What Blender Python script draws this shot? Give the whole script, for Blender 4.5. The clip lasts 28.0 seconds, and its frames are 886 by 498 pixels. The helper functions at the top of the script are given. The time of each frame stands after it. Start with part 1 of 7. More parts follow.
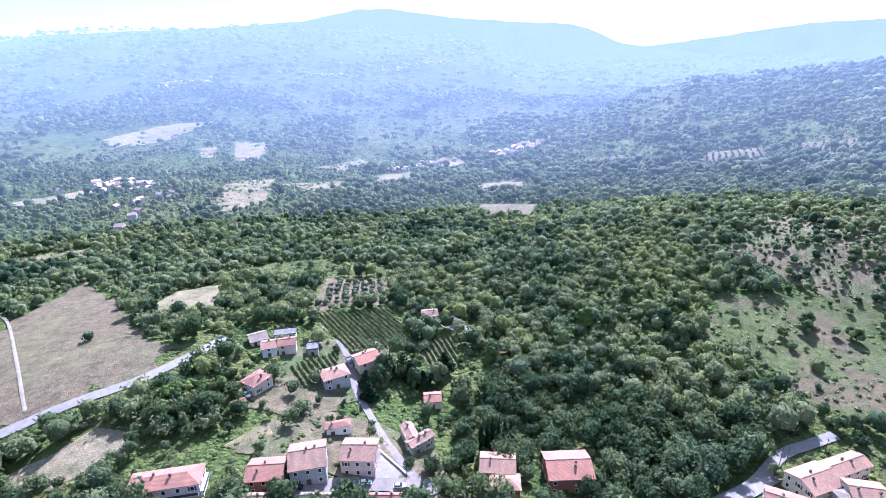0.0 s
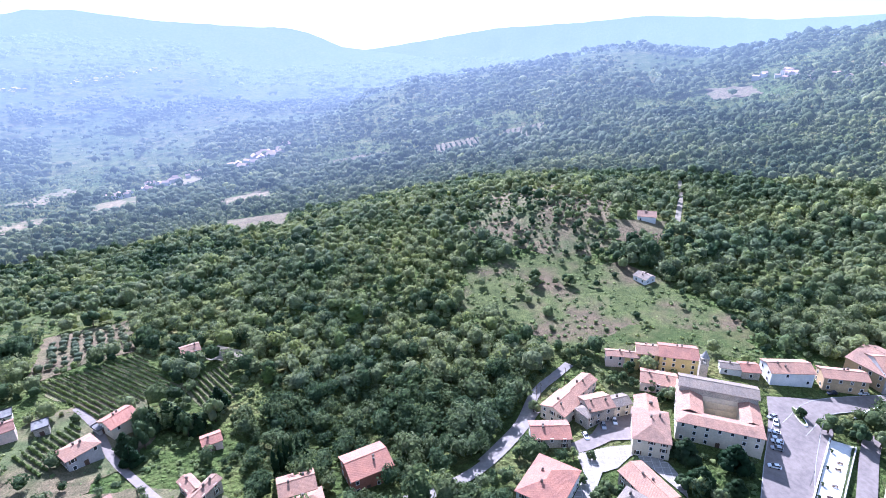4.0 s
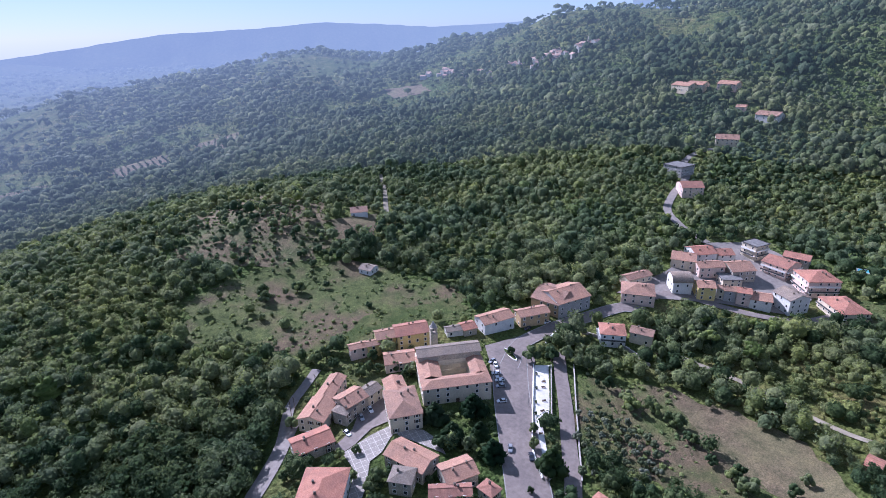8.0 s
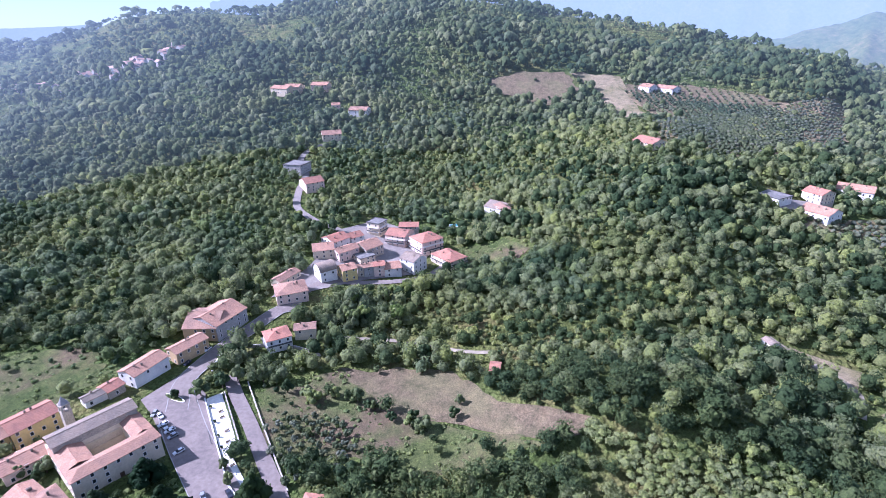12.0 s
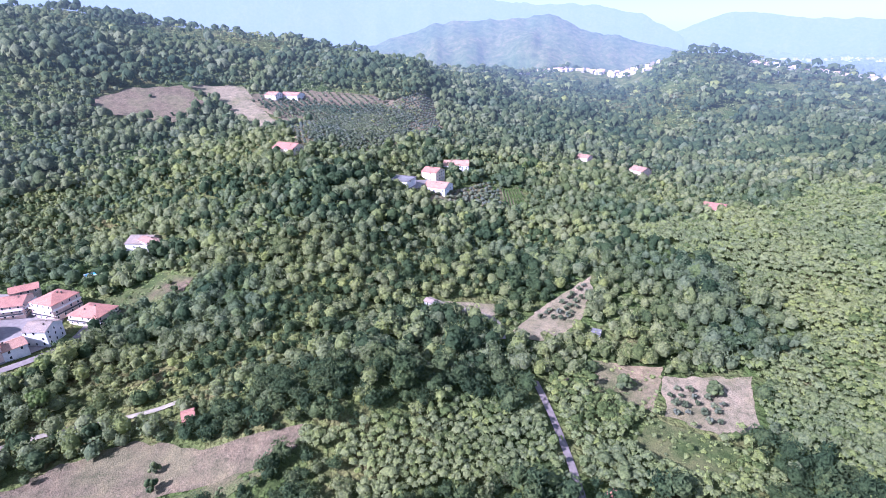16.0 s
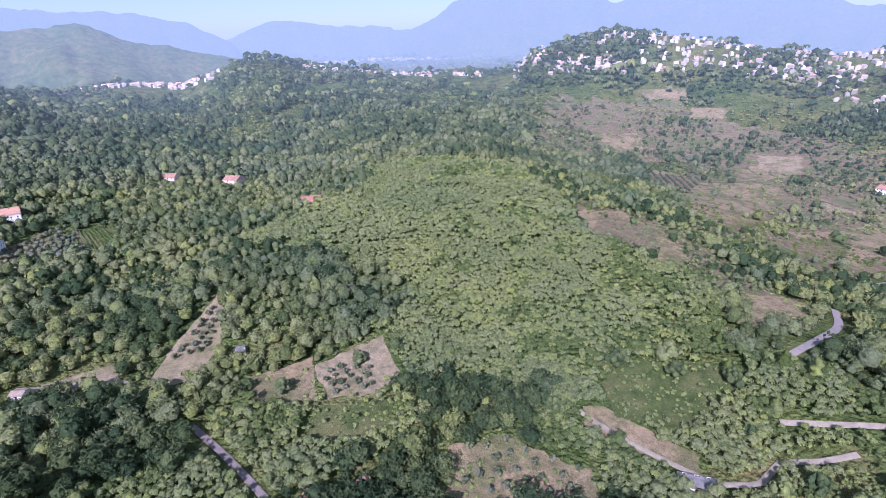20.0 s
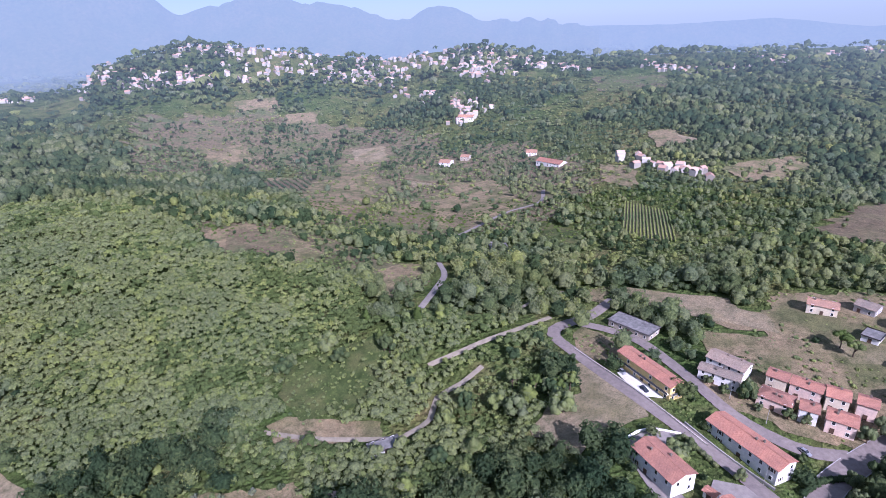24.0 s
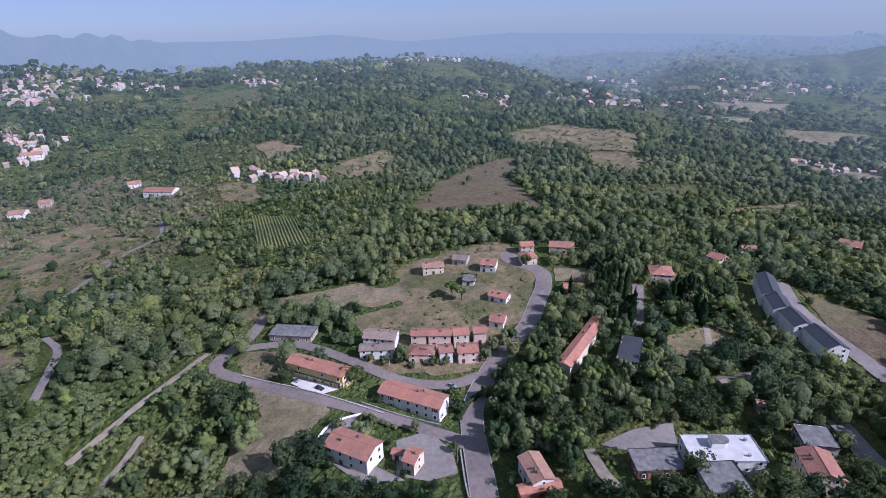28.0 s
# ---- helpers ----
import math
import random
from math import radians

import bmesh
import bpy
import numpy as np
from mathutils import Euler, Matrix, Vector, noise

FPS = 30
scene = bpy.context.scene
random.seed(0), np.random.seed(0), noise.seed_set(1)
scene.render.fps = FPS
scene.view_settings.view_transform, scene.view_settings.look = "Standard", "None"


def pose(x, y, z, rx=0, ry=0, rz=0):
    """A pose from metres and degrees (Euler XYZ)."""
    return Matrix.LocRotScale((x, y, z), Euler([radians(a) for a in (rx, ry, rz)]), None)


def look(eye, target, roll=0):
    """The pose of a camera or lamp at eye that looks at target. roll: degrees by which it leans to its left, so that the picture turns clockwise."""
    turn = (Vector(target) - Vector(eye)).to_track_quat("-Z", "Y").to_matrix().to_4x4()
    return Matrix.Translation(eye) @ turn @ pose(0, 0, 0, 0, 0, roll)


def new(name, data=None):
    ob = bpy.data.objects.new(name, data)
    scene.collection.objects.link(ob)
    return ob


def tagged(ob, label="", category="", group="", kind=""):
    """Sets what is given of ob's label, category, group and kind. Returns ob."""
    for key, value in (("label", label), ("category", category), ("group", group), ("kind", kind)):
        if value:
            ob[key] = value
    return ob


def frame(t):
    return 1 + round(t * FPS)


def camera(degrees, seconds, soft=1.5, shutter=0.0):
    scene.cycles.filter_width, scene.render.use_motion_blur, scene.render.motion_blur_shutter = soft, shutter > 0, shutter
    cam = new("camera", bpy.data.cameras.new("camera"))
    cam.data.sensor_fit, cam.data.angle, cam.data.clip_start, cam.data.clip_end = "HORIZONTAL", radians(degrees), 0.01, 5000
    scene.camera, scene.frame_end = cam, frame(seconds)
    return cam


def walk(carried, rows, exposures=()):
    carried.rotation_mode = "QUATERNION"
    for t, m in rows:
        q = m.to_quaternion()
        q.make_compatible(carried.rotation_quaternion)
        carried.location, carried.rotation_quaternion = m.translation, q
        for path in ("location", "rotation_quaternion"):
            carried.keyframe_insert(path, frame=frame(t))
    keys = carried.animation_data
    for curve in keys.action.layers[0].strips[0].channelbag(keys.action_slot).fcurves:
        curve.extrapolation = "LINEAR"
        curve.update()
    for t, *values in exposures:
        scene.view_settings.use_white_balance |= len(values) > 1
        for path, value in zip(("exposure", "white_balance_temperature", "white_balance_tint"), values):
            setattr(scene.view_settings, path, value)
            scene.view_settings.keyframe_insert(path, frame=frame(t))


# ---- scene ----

# camera: a drone hovering 144 m over the slopes between the villages, turning to the right
cam = camera(79.1, 28.0, soft=0.5)
EYE = (0.0, 0.0, 144.0)
PATH = [  # seconds, yaw, pitch, roll
    (0, -0.47, -21.83, 1.46),
    (0.5, -2.87, -21.87, 1.48),
    (1, -6.43, -21.93, 1.46),
    (1.5, -9.74, -21.98, 1.52),
    (2, -12.89, -21.98, 1.47),
    (2.5, -16.32, -22.00, 1.42),
    (3, -19.94, -22.07, 1.46),
    (3.5, -23.82, -22.11, 1.49),
    (5.5, -38.26, -22.20, 1.48),
    (6, -41.72, -22.23, 1.47),
    (6.5, -45.49, -22.30, 1.46),
    (7, -49.86, -22.31, 1.47),
    (7.5, -54.32, -22.37, 1.45),
    (8, -58.81, -22.40, 1.47),
    (8.5, -62.97, -22.44, 1.47),
    (9, -67.24, -22.50, 1.42),
    (9.5, -72.20, -22.55, 1.40),
    (10, -77.72, -22.58, 1.30),
    (10.5, -83.21, -22.63, 1.21),
    (11, -88.76, -22.65, 1.16),
    (11.5, -93.77, -22.70, 0.97),
    (13.5, -111.44, -22.60, 0.93),
    (14, -116.52, -22.56, 0.92),
    (14.5, -121.53, -22.53, 0.92),
    (15, -126.24, -22.48, 0.95),
    (15.5, -130.77, -22.49, 1.03),
    (16, -135.46, -22.44, 1.05),
    (16.5, -140.76, -22.45, 1.12),
    (17, -146.11, -22.43, 1.13),
    (17.5, -151.28, -22.43, 1.22),
    (18, -156.61, -22.45, 1.29),
    (18.5, -162.17, -22.46, 1.39),
    (19, -166.99, -22.52, 1.61),
    (19.5, -172.34, -22.62, 1.69),
    (20, -178.03, -22.69, 1.70),
    (20.5, -183.86, -22.77, 1.75),
    (21, -189.80, -22.79, 1.71),
    (21.5, -195.43, -22.81, 1.69),
    (22, -200.79, -22.88, 1.72),
    (22.5, -205.36, -22.90, 1.75),
    (24.5, -223.18, -22.70, 1.84),
    (25, -228.07, -22.41, 1.78),
    (25.5, -232.88, -22.18, 1.75),
    (26, -237.58, -22.23, 1.72),
    (26.5, -241.95, -22.28, 1.67),
    (27, -247.43, -22.37, 1.67),
    (27.5, -252.77, -22.46, 1.61),
    (28, -258.53, -22.59, 1.53),
]
EXPOSURES = [(0.0, 1.9, 4750, 29), (3.0, 1.9, 4800, 29), (6.0, 1.5, 4900, 28), (8.0, 0.88, 4950, 30), (9.5, 0.9, 4900, 32), (11.0, 1.15, 4900, 35), (13.5, 1.78, 4850, 40), (17.0, 1.55, 4900, 43), (20.0, 1.12, 5050, 42), (22.0, 0.95, 5100, 40), (25.0, 0.92, 5050, 38), (27.0, 0.5, 5050, 34), (28.0, 0.42, 5050, 33)]
walk(cam, [(t, pose(*EYE, 90 + p, r, yw)) for t, yw, p, r in PATH], EXPOSURES)

# light: clear late-summer sky, sun ahead of the first view
SUN_AZ, SUN_EL = 14.0, 38.0
world = bpy.data.worlds.new("world")
scene.world = world
world.use_nodes = True
wn = world.node_tree.nodes
sky = wn.new("ShaderNodeTexSky")
sky.sky_type, sky.sun_disc = "NISHITA", False
sky.sun_elevation, sky.sun_rotation = radians(SUN_EL), radians(SUN_AZ)
sky.altitude, sky.air_density, sky.dust_density, sky.ozone_density = 1000, 0.85, 0.8, 3.0
wn["Background"].inputs["Strength"].default_value = 0.05
haze = wn.new("ShaderNodeMix")
haze.data_type = "RGBA"
haze.inputs["Factor"].default_value = 0.52
haze.inputs["B"].default_value = (6.5, 7.9, 8.5, 1)
world.node_tree.links.new(sky.outputs[0], haze.inputs["A"])
world.node_tree.links.new(haze.outputs["Result"], wn["Background"].inputs["Color"])
sun = new("sun", bpy.data.lights.new("sun", "SUN"))
sun.data.energy, sun.data.angle, sun.data.color = 5.0, radians(0.6), (1.0, 0.92, 0.8)
sd = Vector((math.sin(radians(SUN_AZ)) * math.cos(radians(SUN_EL)), math.cos(radians(SUN_AZ)) * math.cos(radians(SUN_EL)), math.sin(radians(SUN_EL))))
sun.matrix_world = look(sd * 3000, (0, 0, 0))


# ---- materials ----
def mat(name, rough=0.8, metal=0.0, spec=0.3):
    m = bpy.data.materials.new(name)
    m.use_nodes = True
    b = m.node_tree.nodes["Principled BSDF"]
    b.inputs["Roughness"].default_value, b.inputs["Metallic"].default_value = rough, metal
    b.inputs["Specular IOR Level"].default_value = spec
    return m, m.node_tree.nodes, m.node_tree.links, b


def tex(n, l, scale, detail=4, coord="Object", rough=0.6, stretch=None):
    c = n.new("ShaderNodeTexCoord")
    t = n.new("ShaderNodeTexNoise")
    t.inputs["Scale"].default_value, t.inputs["Detail"].default_value, t.inputs["Roughness"].default_value = scale, detail, rough
    src = c.outputs[coord]
    if stretch:
        mp = n.new("ShaderNodeMapping")
        mp.inputs["Scale"].default_value = stretch
        l.new(src, mp.inputs["Vector"])
        src = mp.outputs[0]
    l.new(src, t.inputs["Vector"])
    return t.outputs["Fac"]


def ramp(n, l, fac, stops):
    r = n.new("ShaderNodeValToRGB")
    e = r.color_ramp.elements
    while len(e) < len(stops):
        e.new(0.5)
    for k, (p, c) in enumerate(stops):
        e[k].position, e[k].color = p, (*c, 1)
    l.new(fac, r.inputs["Fac"])
    return r.outputs["Color"]


def mix(n, l, fac, a, b, kind="MIX"):
    m = n.new("ShaderNodeMix")
    m.data_type, m.blend_type = "RGBA", kind
    for sock, v in ((m.inputs["Factor"], fac), (m.inputs["A"], a), (m.inputs["B"], b)):
        if isinstance(v, (int, float)):
            sock.default_value = v
        elif isinstance(v, tuple):
            sock.default_value = (*v, 1)
        else:
            l.new(v, sock)
    return m.outputs["Result"]


def relief(n, l, b, height, strength, dist):
    bp = n.new("ShaderNodeBump")
    bp.inputs["Strength"].default_value, bp.inputs["Distance"].default_value = strength, dist
    l.new(height, bp.inputs["Height"])
    l.new(bp.outputs[0], b.inputs["Normal"])


def haze_glow(m, n, l, b):
    """Paints bluish haze over the distant backdrop as emission, growing with distance from below the camera and towards
    the sun.
    """
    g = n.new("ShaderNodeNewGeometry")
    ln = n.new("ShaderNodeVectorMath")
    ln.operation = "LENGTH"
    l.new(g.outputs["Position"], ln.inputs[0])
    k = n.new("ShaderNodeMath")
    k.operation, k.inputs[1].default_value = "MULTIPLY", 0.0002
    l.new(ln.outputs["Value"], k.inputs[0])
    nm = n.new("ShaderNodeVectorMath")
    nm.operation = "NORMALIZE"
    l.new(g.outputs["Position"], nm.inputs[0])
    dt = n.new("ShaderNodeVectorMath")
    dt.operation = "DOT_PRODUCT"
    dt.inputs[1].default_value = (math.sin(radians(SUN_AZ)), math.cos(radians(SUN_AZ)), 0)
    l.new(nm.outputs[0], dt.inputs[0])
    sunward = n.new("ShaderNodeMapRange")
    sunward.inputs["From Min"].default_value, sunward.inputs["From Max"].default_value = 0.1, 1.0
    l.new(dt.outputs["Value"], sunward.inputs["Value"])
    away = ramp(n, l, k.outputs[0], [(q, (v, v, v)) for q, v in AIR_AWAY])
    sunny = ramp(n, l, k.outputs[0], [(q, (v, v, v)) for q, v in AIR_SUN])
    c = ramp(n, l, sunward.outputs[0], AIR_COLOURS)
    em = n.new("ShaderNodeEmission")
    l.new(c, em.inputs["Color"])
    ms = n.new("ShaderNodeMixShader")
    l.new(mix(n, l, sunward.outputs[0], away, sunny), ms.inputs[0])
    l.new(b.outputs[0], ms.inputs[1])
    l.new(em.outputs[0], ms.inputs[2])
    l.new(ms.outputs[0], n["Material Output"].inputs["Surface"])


# share of painted haze glow by distance, in units of 5 km
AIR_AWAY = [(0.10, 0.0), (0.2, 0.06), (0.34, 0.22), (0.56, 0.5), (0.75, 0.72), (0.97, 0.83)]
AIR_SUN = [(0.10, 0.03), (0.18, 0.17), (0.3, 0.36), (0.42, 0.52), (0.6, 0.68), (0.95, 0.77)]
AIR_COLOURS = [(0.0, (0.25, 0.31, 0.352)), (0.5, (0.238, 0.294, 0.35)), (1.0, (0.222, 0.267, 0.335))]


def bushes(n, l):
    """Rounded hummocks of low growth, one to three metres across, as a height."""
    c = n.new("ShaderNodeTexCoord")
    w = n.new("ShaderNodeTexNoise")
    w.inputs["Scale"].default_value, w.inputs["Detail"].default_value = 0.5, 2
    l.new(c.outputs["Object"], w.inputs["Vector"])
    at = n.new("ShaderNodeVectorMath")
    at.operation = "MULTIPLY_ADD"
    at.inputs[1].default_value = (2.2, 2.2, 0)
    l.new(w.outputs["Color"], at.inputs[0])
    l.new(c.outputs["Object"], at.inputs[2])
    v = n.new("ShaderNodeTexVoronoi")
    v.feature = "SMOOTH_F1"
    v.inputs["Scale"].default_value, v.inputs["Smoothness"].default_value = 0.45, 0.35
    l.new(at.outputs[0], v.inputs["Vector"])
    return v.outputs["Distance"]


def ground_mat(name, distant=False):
    m, n, l, b = mat(name, 0.95, spec=0.05)
    big = tex(n, l, 0.006, 5)
    mid = tex(n, l, 0.045, 6)
    fine = tex(n, l, 1.3, 6, rough=0.75)
    a = ramp(n, l, mid, [(0.33, (0.05, 0.07, 0.026)), (0.5, (0.095, 0.118, 0.044)), (0.64, (0.14, 0.138, 0.066)), (0.8, (0.19, 0.16, 0.1))])
    f = ramp(n, l, fine, [(0.32, (0.45, 0.48, 0.48)), (0.68, (1.4, 1.36, 1.22))])
    col = mix(n, l, 1.0, a, f, "MULTIPLY")
    g = ramp(n, l, big, [(0.4, (0.8, 0.95, 0.8)), (0.62, (1.2, 1.1, 1.0))])
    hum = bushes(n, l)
    # shade between hummocks painted in: the colour darkens towards their hollows
    tuft_hollows = ramp(n, l, hum, [(0.25, (1.05, 1.08, 1.0)), (0.75, (0.8, 0.78, 0.78))])
    col = mix(n, l, 1.0, col, tuft_hollows, "MULTIPLY")
    l.new(mix(n, l, 1.0, col, g, "MULTIPLY"), b.inputs["Base Color"])
    up = n.new("ShaderNodeMath")
    up.operation, up.inputs[1].default_value = "MULTIPLY_ADD", -2.4
    l.new(hum, up.inputs[0])
    l.new(fine, up.inputs[2])
    relief(n, l, b, up.outputs[0], 1.0, 0.8)
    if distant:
        haze_glow(m, n, l, b)
    return m


def leaf_mat(name, lo, hi, distant=False, spots=0.55, broad=1.0):
    m, n, l, b = mat(name, 0.75, spec=0.1)
    g = n.new("ShaderNodeNewGeometry")
    o = n.new("ShaderNodeObjectInfo")
    r = n.new("ShaderNodeMath")
    r.operation = "FRACT"
    at = n.new("ShaderNodeAttribute")
    at.attribute_name = "tint"  # one random number for each tree
    isl = n.new("ShaderNodeMath")
    isl.operation, isl.inputs[1].default_value = "MULTIPLY", 0.22
    l.new(g.outputs["Random Per Island"], isl.inputs[0])
    ad = n.new("ShaderNodeMath")
    l.new(at.outputs["Fac"], ad.inputs[0])
    l.new(o.outputs["Random"], ad.inputs[1])
    fr = n.new("ShaderNodeMath")
    fr.operation = "FRACT"
    l.new(ad.outputs[0], fr.inputs[0])
    sc = n.new("ShaderNodeMath")
    sc.operation, sc.inputs[1].default_value = "MULTIPLY", 0.78
    l.new(fr.outputs[0], sc.inputs[0])
    r.operation = "ADD"
    l.new(sc.outputs[0], r.inputs[0])
    l.new(isl.outputs[0], r.inputs[1])
    mixed = tuple((x + y) / 2 for x, y in zip(lo, hi))
    dusty = (hi[0] * 0.95, hi[1] * 0.92, hi[2] * 1.25)
    a = ramp(n, l, r.outputs[0], [(0.0, lo), (0.3, tuple(c * 1.25 for c in lo)), (0.55, mixed), (0.72, dusty), (0.86, hi), (1.0, (hi[0] * 1.12, hi[1] * 1.1, hi[2] * 0.85))])
    big = tex(n, l, 0.012, 4)
    s = ramp(n, l, big, [(0.36, tuple(1 + broad * q for q in (-0.4, -0.28, -0.22))), (0.5, (0.95, 0.97, 0.95)), (0.66, tuple(1 + broad * q for q in (0.25, 0.2, 0.0)))])
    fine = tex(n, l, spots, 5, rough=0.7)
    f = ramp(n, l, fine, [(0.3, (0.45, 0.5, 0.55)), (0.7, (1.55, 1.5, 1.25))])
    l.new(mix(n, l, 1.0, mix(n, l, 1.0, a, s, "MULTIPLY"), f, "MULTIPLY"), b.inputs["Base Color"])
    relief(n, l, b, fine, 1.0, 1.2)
    tr = n.new("ShaderNodeBsdfTranslucent")
    l.new(b.inputs["Base Color"].links[0].from_socket, tr.inputs["Color"])
    ms = n.new("ShaderNodeMixShader")
    ms.inputs[0].default_value = 0.4
    l.new(b.outputs[0], ms.inputs[1])
    l.new(tr.outputs[0], ms.inputs[2])
    l.new(ms.outputs[0], n["Material Output"].inputs["Surface"])
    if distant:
        haze_glow(m, n, l, ms)
    return m


def plain_mat(name, col, rough=0.8, metal=0.0, vary=0.25, scale=1.5, spec=0.3, bump=0.1):
    m, n, l, b = mat(name, rough, metal, spec)
    t = tex(n, l, scale, 6)
    lo = tuple(c * (1 - vary) for c in col)
    hi = tuple(min(1, c * (1 + vary)) for c in col)
    a = ramp(n, l, t, [(0.3, lo), (0.7, hi)])
    big = tex(n, l, scale * 0.13, 3)
    s = ramp(n, l, big, [(0.35, (0.86, 0.86, 0.87)), (0.65, (1.08, 1.07, 1.05))])
    l.new(mix(n, l, 1.0, a, s, "MULTIPLY"), b.inputs["Base Color"])
    if bump:
        relief(n, l, b, t, bump, 0.1)
    return m


def field_mat(name, a, c, scale=0.5, patches=0.04, green=None, distant=False):
    m, n, l, b = mat(name, 0.95, spec=0.1)
    t = tex(n, l, scale, 7, rough=0.7)
    col = ramp(n, l, t, [(0.3, a), (0.7, c)])
    p = tex(n, l, patches, 5)
    if green:
        k = ramp(n, l, p, [(0.45, (0, 0, 0)), (0.62, (1, 1, 1))])
        col = mix(n, l, k, col, green)
    s = ramp(n, l, p, [(0.3, (0.75, 0.75, 0.75)), (0.7, (1.2, 1.2, 1.2))])
    mid = tex(n, l, 0.16, 6, rough=0.75)
    w = ramp(n, l, mid, [(0.36, (0.62, 0.68, 0.62)), (0.5, (0.98, 0.98, 0.97)), (0.66, (1.25, 1.2, 1.14))])
    tuft_hollows = tex(n, l, 1.6, 3, rough=0.8)
    g = ramp(n, l, tuft_hollows, [(0.4, (0.68, 0.72, 0.64)), (0.56, (1.1, 1.09, 1.06))])
    col = mix(n, l, 1.0, mix(n, l, 1.0, col, w, "MULTIPLY"), g, "MULTIPLY")
    l.new(mix(n, l, 1.0, col, s, "MULTIPLY"), b.inputs["Base Color"])
    relief(n, l, b, tuft_hollows, 0.9, 0.6)
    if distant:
        haze_glow(m, n, l, b)
    return m


def tile_mat(name, lo, hi):
    """Clay pantiles: courses run down the slope, with lichen and replaced tiles."""
    m, n, l, b = mat(name, 0.85, spec=0.2)
    c = n.new("ShaderNodeTexCoord")
    w = n.new("ShaderNodeTexWave")
    w.wave_type, w.bands_direction = "BANDS", "X"
    w.inputs["Scale"].default_value, w.inputs["Distortion"].default_value, w.inputs["Detail"].default_value = 1.1, 0.6, 2
    l.new(c.outputs["UV"], w.inputs["Vector"])
    t = tex(n, l, 1.7, 7, rough=0.75)
    big = tex(n, l, 0.25, 4)
    a = ramp(n, l, t, [(0.3, lo), (0.68, hi)])
    s = ramp(n, l, big, [(0.35, (0.8, 0.82, 0.84)), (0.65, (1.1, 1.06, 1.0))])
    o = n.new("ShaderNodeObjectInfo")
    v = ramp(n, l, o.outputs["Random"], [(0.0, (0.82, 0.84, 0.86)), (1.0, (1.15, 1.08, 1.04))])
    wv = ramp(n, l, w.outputs["Fac"], [(0.0, (0.8, 0.8, 0.8)), (0.6, (1.08, 1.08, 1.08))])
    col = mix(n, l, 1.0, mix(n, l, 1.0, a, s, "MULTIPLY"), v, "MULTIPLY")
    l.new(mix(n, l, 1.0, col, wv, "MULTIPLY"), b.inputs["Base Color"])
    relief(n, l, b, w.outputs["Fac"], 0.5, 0.1)
    return m


def cobble_mat(name, setts, bands):
    """Small setts with a net of paler stone bands."""
    m, n, l, b = mat(name, 0.85, spec=0.2)
    c = n.new("ShaderNodeTexCoord")
    mp = n.new("ShaderNodeMapping")
    mp.inputs["Rotation"].default_value = (0, 0, 0.6)
    l.new(c.outputs["Object"], mp.inputs["Vector"])
    br = n.new("ShaderNodeTexBrick")
    br.offset = 0.0
    for k, v in (("Scale", 1.0), ("Mortar Size", 0.11), ("Brick Width", 2.6), ("Row Height", 2.6), ("Mortar Smooth", 0.2)):
        br.inputs[k].default_value = v
    br.inputs["Color1"].default_value, br.inputs["Color2"].default_value, br.inputs["Mortar"].default_value = (*setts, 1), (*[q * 0.86 for q in setts], 1), (*bands, 1)
    l.new(mp.outputs[0], br.inputs["Vector"])
    t = tex(n, l, 1.1, 6, rough=0.7)
    s = ramp(n, l, t, [(0.3, (0.7, 0.7, 0.7)), (0.7, (1.15, 1.14, 1.12))])
    l.new(mix(n, l, 1.0, br.outputs["Color"], s, "MULTIPLY"), b.inputs["Base Color"])
    relief(n, l, b, t, 0.3, 0.05)
    return m


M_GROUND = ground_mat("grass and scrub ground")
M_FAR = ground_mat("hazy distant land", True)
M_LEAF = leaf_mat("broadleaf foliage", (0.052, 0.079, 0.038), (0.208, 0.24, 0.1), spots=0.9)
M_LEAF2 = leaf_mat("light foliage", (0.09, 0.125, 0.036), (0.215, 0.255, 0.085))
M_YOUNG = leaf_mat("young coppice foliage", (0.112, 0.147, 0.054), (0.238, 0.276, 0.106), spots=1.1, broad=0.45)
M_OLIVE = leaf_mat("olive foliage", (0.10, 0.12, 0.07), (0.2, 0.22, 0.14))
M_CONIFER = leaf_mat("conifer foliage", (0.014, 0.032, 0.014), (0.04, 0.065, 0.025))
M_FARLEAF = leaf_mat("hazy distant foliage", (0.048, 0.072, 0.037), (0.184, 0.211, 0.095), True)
M_FAROLIVE = leaf_mat("hazy olive foliage", (0.08, 0.1, 0.06), (0.17, 0.19, 0.12), True)
M_BARK = plain_mat("bark", (0.09, 0.065, 0.045), 0.95)
M_TILE = tile_mat("weathered clay tiles", (0.235, 0.138, 0.095), (0.4, 0.25, 0.182))
M_TILE_RED = tile_mat("red clay tiles", (0.257, 0.117, 0.0819), (0.39, 0.207, 0.152))
M_TILE_GREY = tile_mat("lichened old tiles", (0.156, 0.125, 0.101), (0.296, 0.25, 0.203))
M_ASPHALT = plain_mat("worn asphalt", (0.178, 0.15, 0.134), 0.9, vary=0.2, scale=0.6)
M_LANE = plain_mat("pale lane concrete", (0.2, 0.178, 0.16), 0.9, vary=0.2, scale=0.5)
M_PAVE = plain_mat("pale paving stone", (0.6, 0.57, 0.52), 0.7, vary=0.12, scale=0.8)
M_COBBLE = cobble_mat("pale cobbles in stone bands", (0.27, 0.245, 0.215), (0.42, 0.39, 0.35))
M_TRACK = plain_mat("dusty track", (0.225, 0.195, 0.145), 0.95, vary=0.25, scale=0.4)
